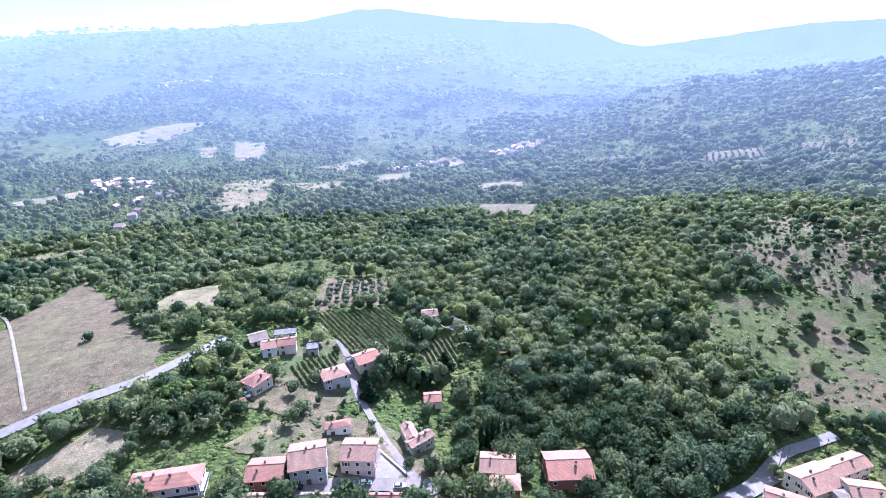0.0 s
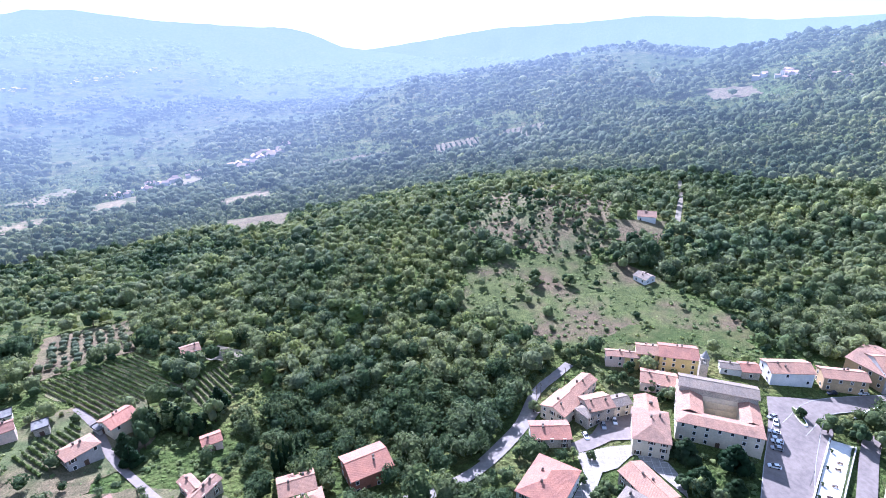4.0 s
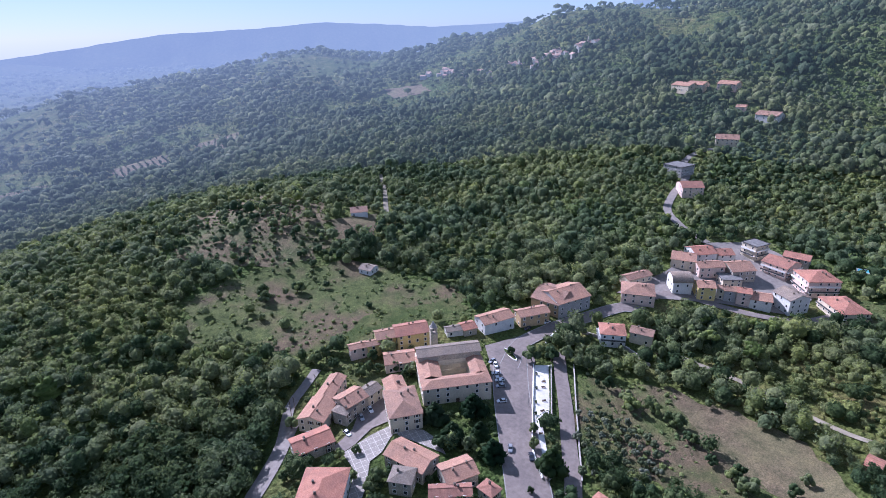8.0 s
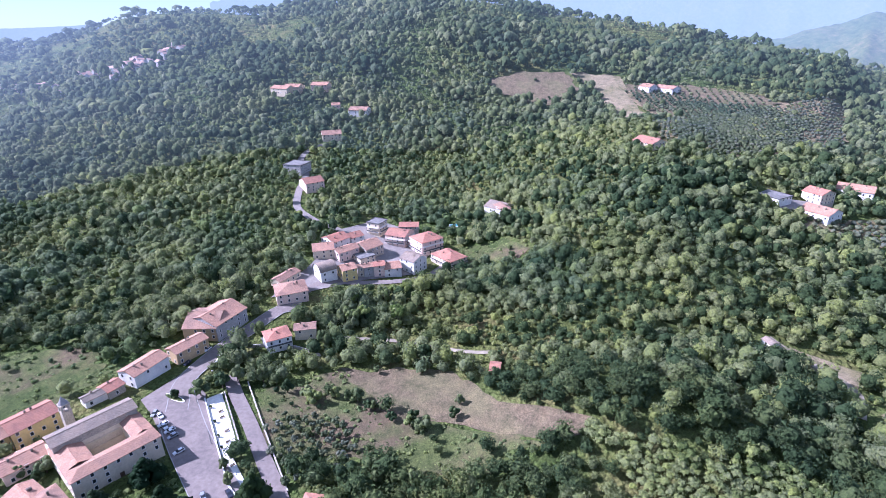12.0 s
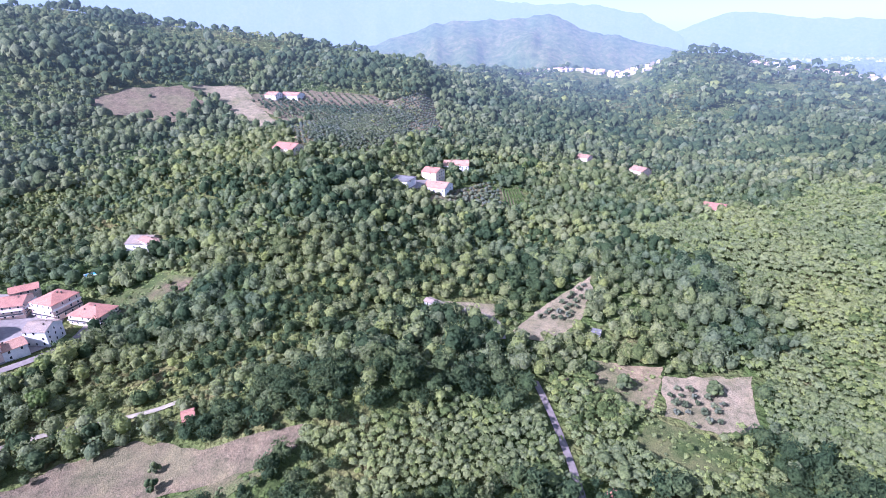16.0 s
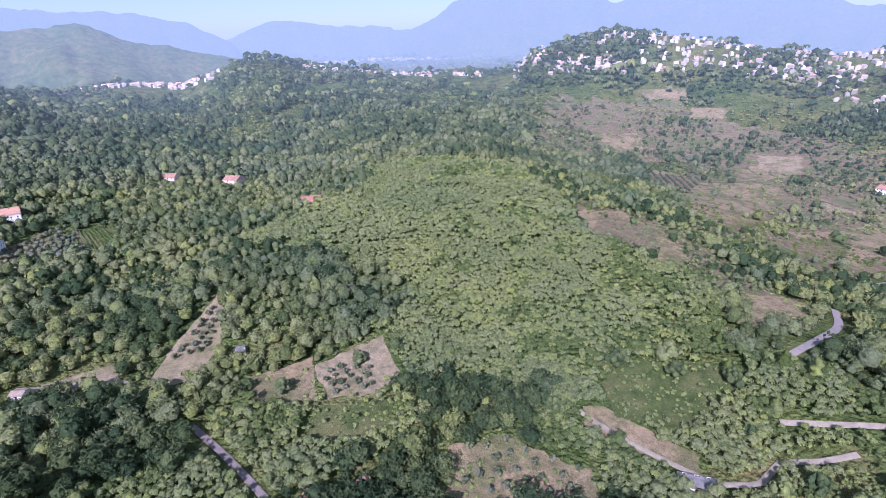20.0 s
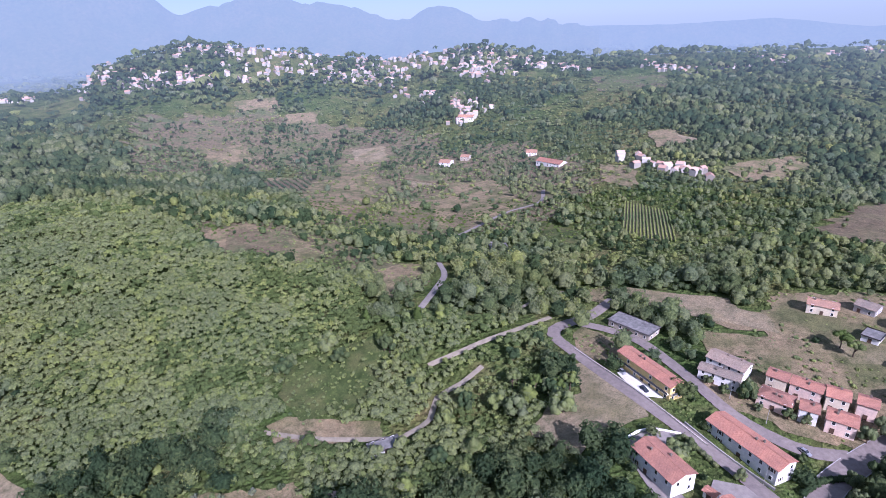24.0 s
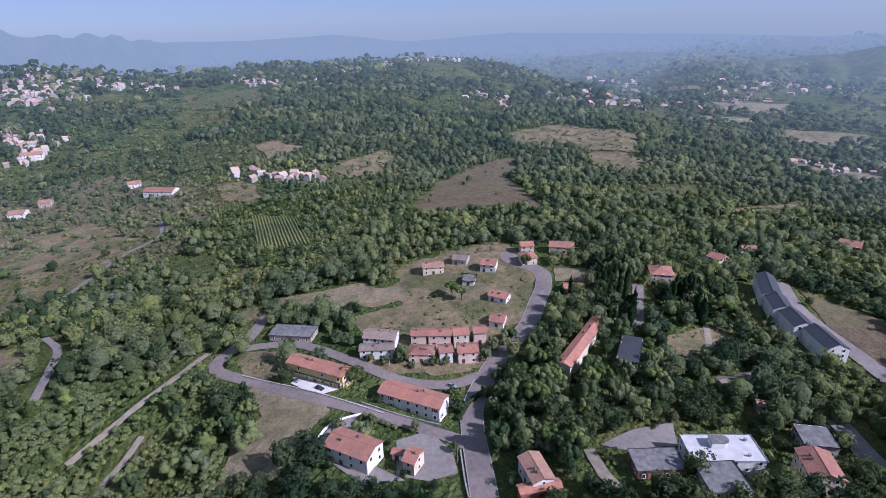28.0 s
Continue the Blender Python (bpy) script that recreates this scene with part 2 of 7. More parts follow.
M_WALLSTONE = plain_mat("retaining wall stone", (0.38, 0.35, 0.31), 0.9, vary=0.35, scale=1.2)
M_GLASS = plain_mat("dark window glass", (0.03, 0.035, 0.04), 0.12, vary=0.1, spec=0.6, bump=0)
M_SHUTTER = plain_mat("brown shutters", (0.10, 0.06, 0.04), 0.6)
M_TRIM = plain_mat("white trim", (0.72, 0.70, 0.66), 0.7, vary=0.08)
M_CONCRETE = plain_mat("grey concrete", (0.27, 0.26, 0.245), 0.85, vary=0.2, scale=0.7)
M_FLATROOF = plain_mat("weathered flat roof felt", (0.15, 0.145, 0.138), 0.9, vary=0.4, scale=0.5)
M_WHITEROOF = plain_mat("grimy white roof paint", (0.46, 0.45, 0.44), 0.8, vary=0.14, scale=0.35)
M_WATER = plain_mat("pool water", (0.10, 0.38, 0.45), 0.08, vary=0.05, spec=0.5, bump=0.02)
M_WOOD = plain_mat("weathered bench wood", (0.2, 0.13, 0.08), 0.8)
M_METAL = plain_mat("dark sheet metal", (0.10, 0.10, 0.105), 0.45, 0.6, vary=0.15)
M_TYRE = plain_mat("tyre rubber", (0.02, 0.02, 0.02), 0.9)
WALLS = {
    "cream": plain_mat("cream render", (0.56, 0.48, 0.355), vary=0.1), "white": plain_mat("white render", (0.619, 0.602, 0.568), vary=0.08),
    "yellow": plain_mat("yellow render", (0.619, 0.473, 0.189), vary=0.1), "pink": plain_mat("pink render", (0.62, 0.47, 0.385), vary=0.12),
    "grey": plain_mat("grey render", (0.344, 0.327, 0.31), vary=0.15), "stone": plain_mat("rubble stone wall", (0.344, 0.301, 0.241), vary=0.35, scale=2.5, bump=0.4),
    "ochre": plain_mat("ochre render", (0.43, 0.31, 0.172), vary=0.14), "brick": plain_mat("brick red render", (0.31, 0.129, 0.086), vary=0.18)}
FIELD_RECIPES = {
    "dry": ("dry meadow", (0.165, 0.126, 0.076), (0.32, 0.248, 0.158), 0.45, 0.035, (0.105, 0.104, 0.05)),
    "meadow": ("green meadow", (0.058, 0.076, 0.026), (0.132, 0.152, 0.056), 0.4, 0.03, (0.115, 0.088, 0.058)),
    "plough": ("ploughed earth", (0.095, 0.072, 0.048), (0.215, 0.168, 0.112), 0.6, 0.03, (0.13, 0.112, 0.065)),
    "green": ("lush grass", (0.039, 0.0624, 0.0195), (0.0936, 0.117, 0.039), 0.5, 0.05, (0.101, 0.101, 0.0429)),
    "vine": ("vineyard floor", (0.12, 0.115, 0.06), (0.2, 0.18, 0.1), 0.5, 0.05),
    "straw": ("stubble", (0.2, 0.16, 0.105), (0.335, 0.272, 0.187), 0.5, 0.035, (0.15, 0.132, 0.075)),
    "scrub": ("scrubby hillside", (0.11, 0.095, 0.058), (0.23, 0.175, 0.115), 0.25, 0.03, (0.085, 0.1, 0.045)),
}
M_FIELD = {k: field_mat(*v) for k, v in FIELD_RECIPES.items()}
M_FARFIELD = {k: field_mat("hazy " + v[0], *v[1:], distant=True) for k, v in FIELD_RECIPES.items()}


# ---- the lie of the land: heights round the point under the camera, fitted to its view, every 20 degrees clockwise, ring by ring ----
RADII, LEVELS = [], []


def ring(radius, *heights):
    RADII.append(math.log(radius))
    LEVELS.append(heights)


ring(72, 2, 2, 2, 2, 2, 2, 2, 2, 2, 2, 2, 2, 2, 2, 2, 2, 2, 2)
ring(138, 4, 0, 2, 2, -2, -4, 0, -4, -9, -7, -7, -2, 5, 5, 10, 12, 14, 11)
ring(186, -3, -6, -2, 1, -6, -5, 13, 0, -8, -6, -7, -2, 6, -1, 4, -1, 12, 10)
ring(240, -3, 0, 0, 0, -6, -7, 2, -5, -5, -6, -2, 4, 1, 4, 7, 2, 11, 9)
ring(312, -6, 8, 3, 1, 1, -6, 14, -5, 5, 1, 6, -8, -2, 7, 9, 0, 6, 1)
ring(408, -18, 2, 20, -1, 8, -1, 40, 1, 7, 11, 3, -27, -10, 1, 3, -6, -5, -14)
ring(528, -36, -17, 5, 4, 20, 7, 52, 16, -5, 12, -15, -41, -20, -12, -12, -20, -14, -29)
ring(696, -58, -43, -12, 18, 45, 50, 54, 21, -18, 0, -44, -52, -20, -31, -29, -46, -24, -39)
ring(912, -79, -58, -9, 37, 110, 137, 91, 22, -31, -3, -59, -44, -4, -26, -41, -68, -38, -57)
ring(1200, -101, -50, 28, 48, 179, 173, 116, 25, -25, 16, -33, 0, 19, -7, -45, -79, -47, -75)
ring(1560, -99, -28, 67, 48, 175, 94, 55, 34, 4, 45, 66, 62, 32, 16, -39, -77, -40, -75)
ring(2000, -56, -13, 65, 29, 108, 15, 4, 53, 28, 62, 104, 83, 22, 33, -28, -65, -15, -27)
ring(2700, 24, 3, 25, -14, 30, -35, -41, 94, 12, 68, 46, 74, -21, 27, -18, -40, 41, 89)
ring(3600, 87, 3, -12, -42, -12, -51, -62, 121, -44, 50, -13, 57, -65, 6, -15, -14, 112, 193)
ring(4900, 111, -14, -41, -57, -37, -58, -75, 93, -92, 7, -54, 22, -99, -20, -18, 11, 169, 209)
RADII, LEVELS = np.array(RADII), np.array(LEVELS, float)


def vnoise(x, y, seed=0):
    xi, yi = np.floor(x).astype(np.int64), np.floor(y).astype(np.int64)
    fx, fy = x - xi, y - yi
    fx, fy = fx * fx * (3 - 2 * fx), fy * fy * (3 - 2 * fy)

    def h(i, j):
        k = (i * 374761393 + j * 668265263 + seed * 144269) & 0xFFFFFFFF
        k = ((k ^ (k >> 13)) * 1274126177) & 0xFFFFFFFF
        return ((k ^ (k >> 16)) & 0xFFFF) / 65535.0
    return (h(xi, yi) * (1 - fx) + h(xi + 1, yi) * fx) * (1 - fy) + (h(xi, yi + 1) * (1 - fx) + h(xi + 1, yi + 1) * fx) * fy


def cubic(p0, p1, p2, p3, u):
    return p1 + 0.5 * u * (p2 - p0 + u * (2 * p0 - 5 * p1 + 4 * p2 - p3 + u * (3 * (p1 - p2) + p3 - p0)))


def raw_height(x, y):
    """Ground height before the far crests are drawn out, for arrays or numbers."""
    x, y = np.asarray(x, float), np.asarray(y, float)
    r = np.maximum(np.hypot(x, y), 72.0)
    s = np.clip(np.interp(np.log(r), RADII, np.arange(len(RADII))), 0, len(RADII) - 1.001)
    a = (np.degrees(np.arctan2(x, y)) % 360) / 20.0
    i, j = np.floor(s).astype(int), np.floor(a).astype(int)
    u, v = s - i, a - j
    rows = []
    for di in (-1, 0, 1, 2):
        ii = np.clip(i + di, 0, len(RADII) - 1)
        rows.append(cubic(*[LEVELS[ii, (j + dj) % 18] for dj in (-1, 0, 1, 2)], v))
    z = cubic(*rows, u)
    rough = np.clip((r - 340) / 1000, 0, 1)
    z = z + rough * (36 * (vnoise(x / 420, y / 420, 3) - 0.5) * np.clip(r / 1800, 0.3, 1.3) + 14 * (vnoise(x / 130, y / 130, 5) - 0.5))
    return z + 1.2 * (vnoise(x / 45, y / 45, 7) - 0.5) * np.clip((r - 100) / 200, 0.2, 1)


# crests of the near hills: bearing, distance, height of the ground
SPUR = [
    (4, 1150, -100), (8, 1150, -92), (13, 1330, -76), (16.5, 1420, -50), (20.3, 1500, -10), (24.7, 1600, 12), (30, 1800, 19), (36, 1850, 29),
    (39.5, 1900, 38), (41.7, 1900, 65), (45, 1850, 86), (49, 1820, 74), (52.4, 1800, 66), (56, 1750, 77), (59.6, 1700, 107), (63.3, 1620, 114),
    (66.9, 1560, 137)]
WOODED_HILL = [
    (69, 1510, 164), (72, 1470, 169), (76.6, 1400, 170), (80.6, 1350, 167), (85.3, 1320, 188), (90, 1290, 188), (95, 1240, 187), (98.5, 1210, 183),
    (103, 1180, 179), (106, 1160, 171), (109.5, 1150, 157), (115, 1120, 146), (119.6, 1100, 131), (126.5, 1050, 109), (132.9, 1000, 87), (134, 1060, 78),
    (136, 1160, 62), (138, 1300, 49)]
TOWN_RIDGE = [
    (140, 1450, 36), (143.7, 1620, 16), (147.5, 1650, 30), (153, 1620, 19), (155.4, 1570, 43), (157, 1520, 66), (159.2, 1500, 77), (161.2, 1500, 78),
    (163.4, 1520, 60), (165, 1540, 53), (168, 1550, 40), (173.3, 1560, 23), (182.3, 1560, 16), (185.6, 1530, 35), (186.7, 1520, 73), (190.5, 1500, 95),
    (194.1, 1480, 114), (200, 1450, 103), (204, 1430, 88)]
LONG_RIDGE = [
    (208, 1410, 72), (213, 1400, 63), (217.6, 1400, 79), (222.8, 1420, 81), (227.1, 1480, 65), (232.7, 1560, 46), (238.4, 1630, 46), (241.8, 1680, 49),
    (247, 1740, 45), (251.7, 1830, 50), (255.9, 1900, 53), (260.9, 1850, 40), (264.3, 1780, 20), (267, 1700, 4), (271.5, 1500, -14), (276.4, 1250, -24),
    (283, 1200, -40)]
CREST = np.array(SPUR + WOODED_HILL + TOWN_RIDGE + LONG_RIDGE, float)
BEARINGS = np.linspace(CREST[0, 0], CREST[-1, 0], 1120)
CREST_R, CREST_Z = (np.interp(BEARINGS, CREST[:, 0], CREST[:, k]) for k in (1, 2))
CREST_UP = CREST_Z - raw_height(CREST_R * np.sin(np.radians(BEARINGS)), CREST_R * np.cos(np.radians(BEARINGS)))


def height(x, y):
    """Ground height: the rolling land, drawn up or down to the crests, with low country behind them."""
    x, y = np.asarray(x, float), np.asarray(y, float)
    r, a = np.hypot(x, y), np.degrees(np.arctan2(x, y)) % 360
    rc, zc, up = (np.interp(a, BEARINGS, q) for q in (CREST_R, CREST_Z, CREST_UP))
    t = np.clip((r / rc - 0.55) / 0.45, 0, 1)
    z = raw_height(x, y)
    front = z + up * t * t * (3 - 2 * t)
    back = np.clip((r - rc) / 420, 0, 1)
    behind = zc - (zc + 75 - 22 * (vnoise(x / 300, y / 300, 9) - 0.5)) * back * back * (3 - 2 * back)
    edge = np.clip(np.minimum(a - CREST[0, 0], CREST[-1, 0] - a) / 5, 0, 1)
    return z + edge * (np.where(r < rc, front, behind) - z)


def at_ground(x, y):
    return float(height(x, y))


def mesh_from(name, verts, faces_n, loops, materials, smooth=False):
    """A mesh from flat arrays: verts (n, 3), corners per face, corner indices."""
    me = bpy.data.meshes.new(name)
    verts, loops = np.asarray(verts, np.float32), np.asarray(loops, np.int32).ravel()
    nf = len(loops) // faces_n
    me.vertices.add(len(verts))
    me.vertices.foreach_set("co", verts.ravel())
    me.loops.add(len(loops))
    me.loops.foreach_set("vertex_index", loops)
    me.polygons.add(nf)
    me.polygons.foreach_set("loop_start", np.arange(0, nf * faces_n, faces_n, dtype=np.int32))
    me.polygons.foreach_set("use_smooth", np.full(nf, smooth))
    for m in materials if isinstance(materials, (list, tuple)) else [materials]:
        me.materials.append(m)
    me.update()
    me.validate()
    return me


def polar_sheet(name, r0, r1, ratio, steps, material, label, lift=0.0):
    rr = [r0] if r0 > 20 else [0.5, 12.0, 30.0, 48.0, 62.0]
    while rr[-1] < r1:
        rr.append(rr[-1] * ratio)
    rr = np.array(rr)
    aa = np.linspace(0, 2 * np.pi, steps, endpoint=False)
    R, A = np.meshgrid(rr, aa, indexing="ij")
    x, y = R * np.sin(A), R * np.cos(A)
    v = np.stack([x, y, height(x, y) + lift], -1).reshape(-1, 3)
    i, j = np.meshgrid(np.arange(len(rr) - 1), np.arange(steps), indexing="ij")
    k = (j + 1) % steps
    q = np.stack([i * steps + j, (i + 1) * steps + j, (i + 1) * steps + k, i * steps + k], -1)[..., ::-1]
    return tagged(new(name, mesh_from(name, v, 4, q, material, True)), label, name.replace("_", " "), kind="structure")


ground = polar_sheet("ground", 2.0, 575.0, 1.0165, 500, M_GROUND, "grassy hillside ground with scrub and bare patches")
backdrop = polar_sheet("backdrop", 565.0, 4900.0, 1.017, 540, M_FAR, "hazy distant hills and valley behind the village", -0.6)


# ---- roads, fields and what keeps the woods open ----
CELL, SPAN = 2.5, 2200.0
OPEN = np.ones((int(2 * SPAN / CELL),) * 2, np.float32)
YOUNG = np.zeros_like(OPEN)  # one where the wood is young coppice


def clear(pts, value, grow=0.0, young=False, mark=1):
    """Thin the woods inside a polygon of the plan."""
    p = np.array(pts, float)
    if grow:
        c = p.mean(0)
        p = c + (p - c) * (1 + grow / np.maximum(np.linalg.norm(p - c, axis=1, keepdims=True), 1))
    lo = np.clip(((p.min(0) + SPAN) / CELL).astype(int) - 1, 0, OPEN.shape[0] - 1)
    hi = np.clip(((p.max(0) + SPAN) / CELL).astype(int) + 2, 0, OPEN.shape[0])
    if (hi <= lo).any():
        return
    gx, gy = np.meshgrid((np.arange(lo[0], hi[0]) + 0.5) * CELL - SPAN, (np.arange(lo[1], hi[1]) + 0.5) * CELL - SPAN, indexing="ij")
    inside = np.zeros(gx.shape, bool)
    for (x1, y1), (x2, y2) in zip(p, np.roll(p, -1, 0)):
        if y1 != y2:
            inside ^= ((y1 > gy) != (y2 > gy)) & (gx < (x2 - x1) * (gy - y1) / (y2 - y1) + x1)
    if young:
        YOUNG[lo[0]:hi[0], lo[1]:hi[1]][inside] = mark
        return
    sub = OPEN[lo[0]:hi[0], lo[1]:hi[1]]
    sub[inside] = np.minimum(sub[inside], value)


def clear_disc(x, y, r, value=0.0):
    clear([(x + r * math.cos(k * 0.785), y + r * math.sin(k * 0.785)) for k in range(8)], value)


def coppice(pts):
    clear(pts, 0, young=True)


def full_grown(pts):
    """A stand of old trees inside the coppice."""
    clear(pts, 0, young=True, mark=0)


def is_young(x, y):
    x, y = x + 24 * (vnoise(x / 18, y / 18, 51) - 0.5), y + 24 * (vnoise(x / 18, y / 18, 52) - 0.5)
    i = np.clip(((x + SPAN) / CELL).astype(int), 0, OPEN.shape[0] - 1)
    j = np.clip(((y + SPAN) / CELL).astype(int), 0, OPEN.shape[0] - 1)
    return YOUNG[i, j] > 0


def cover(x, y):
    """Chance of a tree: closed woods, broken by natural gaps and by the plan's open ground."""
    n = vnoise(x / 85, y / 85, 31) * 0.65 + vnoise(x / 30, y / 30, 32) * 0.35
    r = np.hypot(x, y)
    c = np.clip(0.9 + (n - 0.24) * 3.0, 0.9, 0.99)
    far = vnoise(x / 160, y / 160, 33) * 0.6 + vnoise(x / 55, y / 55, 34) * 0.4
    c = np.where(r > 950, np.where(far > np.where(r > 1500, 0.5, 0.56), 0.12, 0.92), c)
    x, y = x + 5 * (vnoise(x / 11, y / 11, 35) - 0.5), y + 5 * (vnoise(x / 11, y / 11, 36) - 0.5)
    i = np.clip(((x + SPAN) / CELL).astype(int), 0, OPEN.shape[0] - 1)
    j = np.clip(((y + SPAN) / CELL).astype(int), 0, OPEN.shape[0] - 1)
    return np.where((np.abs(x) < SPAN) & (np.abs(y) < SPAN), np.minimum(c, OPEN[i, j]), c)


def lift(x, y):
    return 0.06 + np.hypot(x, y) * 0.0005


def settled(pts):
    clear(pts, 0.34)


def thin(pts, value):
    """Bushy ground with gaps."""
    clear(pts, 0.3 + value)


FIELD_COVER = {"dry": 0.012, "meadow": 0.09, "scrub": 0.72, "straw": 0.0, "plough": 0.008, "green": 0.14, "vine": 0.0}
FIELD_LABEL = {"dry": "dry brown grass field with bare patches", "meadow": "rough green and tan meadow on a slope", "scrub": "scrubby hillside with bushes and dry grass",
               "straw": "pale stubble field bleached by the sun", "plough": "bare ploughed brown earth field", "green": "lush green grass field", "vine": "vineyard floor between rows of vines",
               "pave": "pale stone paved terrace beside the street", "lane": "pale concrete yard beside houses", "track": "dusty earth yard beside a house", "asphalt": "worn grey asphalt of the village street", "cobble": "cobbled village square with pale stone bands"}


def field(kind, pts):
    p = np.array(pts, float)
    keep = [k for k in range(len(p)) if np.hypot(*(p[k] - p[k - 1])) > 1]
    p = p[keep]
    hard = kind in ("pave", "lane", "track", "asphalt", "cobble")
    out = []
    for a, b in zip(p, np.roll(p, -1, 0)):
        n = max(2, int(np.hypot(*(b - a)) / max(1.6, 0.008 * np.hypot(*a))))
        for k in range(n):
            out.append(a + (b - a) * k / n)
    out = np.array(out)
    c = out.mean(0)
    if not hard:
        d = out - c
        out = c + d * (1 + 0.2 * (vnoise(out[:, 0] / 14, out[:, 1] / 14, 41) - 0.5) + 0.16 * (vnoise(out[:, 0] / 4, out[:, 1] / 4, 42) - 0.5))[:, None]
    rings = max(4, int(np.max(np.linalg.norm(out - c, axis=1)) / max(5, 0.012 * np.hypot(*c))))
    n = len(out)
    v = [c[None]] + [c + (out - c) * k / rings for k in range(1, rings + 1)]
    v = np.concatenate(v)
    z = height(v[:, 0], v[:, 1]) + lift(v[:, 0], v[:, 1]) + (0.1 if hard else 0.0) + 0.0015 * len(FIELDS)
    f = []
    for k in range(n):
        f.append((0, 1 + k, 1 + (k + 1) % n))
    for q in range(1, rings):
        a, b = 1 + (q - 1) * n, 1 + q * n
        for k in range(n):
            m = (k + 1) % n
            f += [(a + k, b + k, b + m), (a + k, b + m, a + m)]
    area = np.sum(out[:, 0] * np.roll(out[:, 1], -1) - np.roll(out[:, 0], -1) * out[:, 1])
    f = np.array(f)
    if area < 0:
        f = f[:, ::-1]
    m = {"pave": M_PAVE, "lane": M_LANE, "track": M_TRACK, "asphalt": M_ASPHALT, "cobble": M_COBBLE}.get(kind) or (M_FARFIELD if np.hypot(*c) > 540 else M_FIELD)[kind]
    ob = new("pavement" if kind == "pave" else "yard" if hard else "field", mesh_from("field", np.column_stack([v, z]), 3, f, m, True))
    tagged(ob, FIELD_LABEL[kind], "pavement" if hard else "field", kind="structure")
    clear(pts, FIELD_COVER.get(kind, 0.0), 0.5 + 0.005 * float(np.hypot(*c)))
    FIELDS.append(ob)
    if kind == "vine":
        VINES.append(pts)
    return ob


VINES, FIELDS = [], []


def smooth_line(pts, step):
    p = [Vector(q) for q in pts]
    p = [p[0] * 2 - p[1]] + p + [p[-1] * 2 - p[-2]]
    out = []
    for k in range(1, len(p) - 2):
        n = max(2, int((p[k + 1] - p[k]).length / step))
        for i in range(n):
            out.append(Vector([cubic(p[k - 1][j], p[k][j], p[k + 1][j], p[k + 2][j], i / n) for j in (0, 1)]))
    return out + [p[-2]]


def ribbon(line, offsets, extra):
    """Verts across a line at the given side offsets and heights over the ground."""
    v = []
    for k, q in enumerate(line):
        t = (line[min(k + 1, len(line) - 1)] - line[max(k - 1, 0)]).normalized()
        s = Vector((t.y, -t.x))
        for o, h in zip(offsets, extra):
            w = q + s * o
            v.append((w.x, w.y, at_ground(w.x, w.y) + float(lift(w.x, w.y)) + h))
    m, f = len(offsets), []
    for k in range(len(line) - 1):
        for i in range(m - 1):
            f.append((k * m + i, k * m + i + 1, (k + 1) * m + i + 1, (k + 1) * m + i))
    return np.array(v), np.array(f)


def road(name, material, width, pts):
    line = smooth_line(pts, 5.0)
    h = width / 2
    v, f = ribbon(line, (-h, -h / 2, 0, h / 2, h), (0.24, 0.29, 0.32, 0.29, 0.24))
    ob = new(name, mesh_from(name, v, 4, f, material, True))
    what = "worn grey asphalt road" if material is M_ASPHALT else "pale concrete lane" if material is M_LANE else "dusty earth track"
    tagged(ob, what + (" through the village" if material is M_ASPHALT else " winding between trees and fields"), "road", kind="structure")
    if name in ("street", "main_road"):
        for side in (-1, 1):
            o = side * (h + 0.15)
            kv, kf = ribbon(line, (o - 0.15, o - 0.15, o + 0.15, o + 0.15), (0.1, 0.3, 0.3, 0.0))
            tagged(new("kerb", mesh_from("kerb", kv, 4, kf, M_CONCRETE)), "low grey concrete kerb along the asphalt road", "kerb", kind="structure")
    for a, b in zip(line, line[1:]):
        t = (b - a).normalized()
        s = Vector((t.y, -t.x)) * (h + {"country_road": 9.0, "valley_road": 5.0, "village_street": 0.6}.get(name, 2.4))
        clear([a + s - t, b + s + t, b - s + t, a - s - t], 0.0)
    return ob


road("street", M_ASPHALT, 15, [(124, 46), (144, 58), (173, 75), (196, 86)])
road("street", M_ASPHALT, 8, [(192, 85), (215, 88), (241, 78), (256, 68), (274, 54), (276, 43)])
road("hill_road", M_ASPHALT, 5, [(274, 54), (290, 43), (303, 33), (304, 12), (306, -11), (312, -32), (327, -47)])
road("hill_road", M_LANE, 6, [(383, 25), (391, 36), (404, 48), (425, 59), (460, 61), (506, 58), (544, 66), (580, 55), (600, 34)])
road("lower_road", M_ASPHALT, 6, [(218, 70), (203, 64), (181, 54), (159, 45), (140, 37), (130, 34)])
road("side_lane", M_LANE, 4.5, [(146, 161), (133, 157), (121, 153), (104, 140), (90, 133), (79, 128)])
road("alley", M_ASPHALT, 5, [(141, 121), (129, 118), (115, 117), (110, 118)])
road("track", M_TRACK, 3, [(246, 20), (240, -8), (232, -24), (221, -46), (218, -55)])
road("country_road", M_LANE, 6.5, [(-178, 158), (-168, 162), (-149, 177), (-129, 191), (-114, 212), (-107, 227)])
road("track", M_TRACK, 1.5, [(-260, 278), (-242, 262), (-197, 210), (-167, 174)])
road("village_street", M_ASPHALT, 3.0, [(-3, 131), (-11, 138), (-22, 155), (-31, 173), (-39, 190), (-45, 211), (-53, 228)])
road("village_street", M_ASPHALT, 5.5, [(-65, 124), (-49, 129), (-36, 133), (-18, 135), (-7, 136), (6, 134)])
road("side_lane", M_LANE, 5, [(45, 125), (61, 124), (74, 125), (92, 132), (116, 145)])
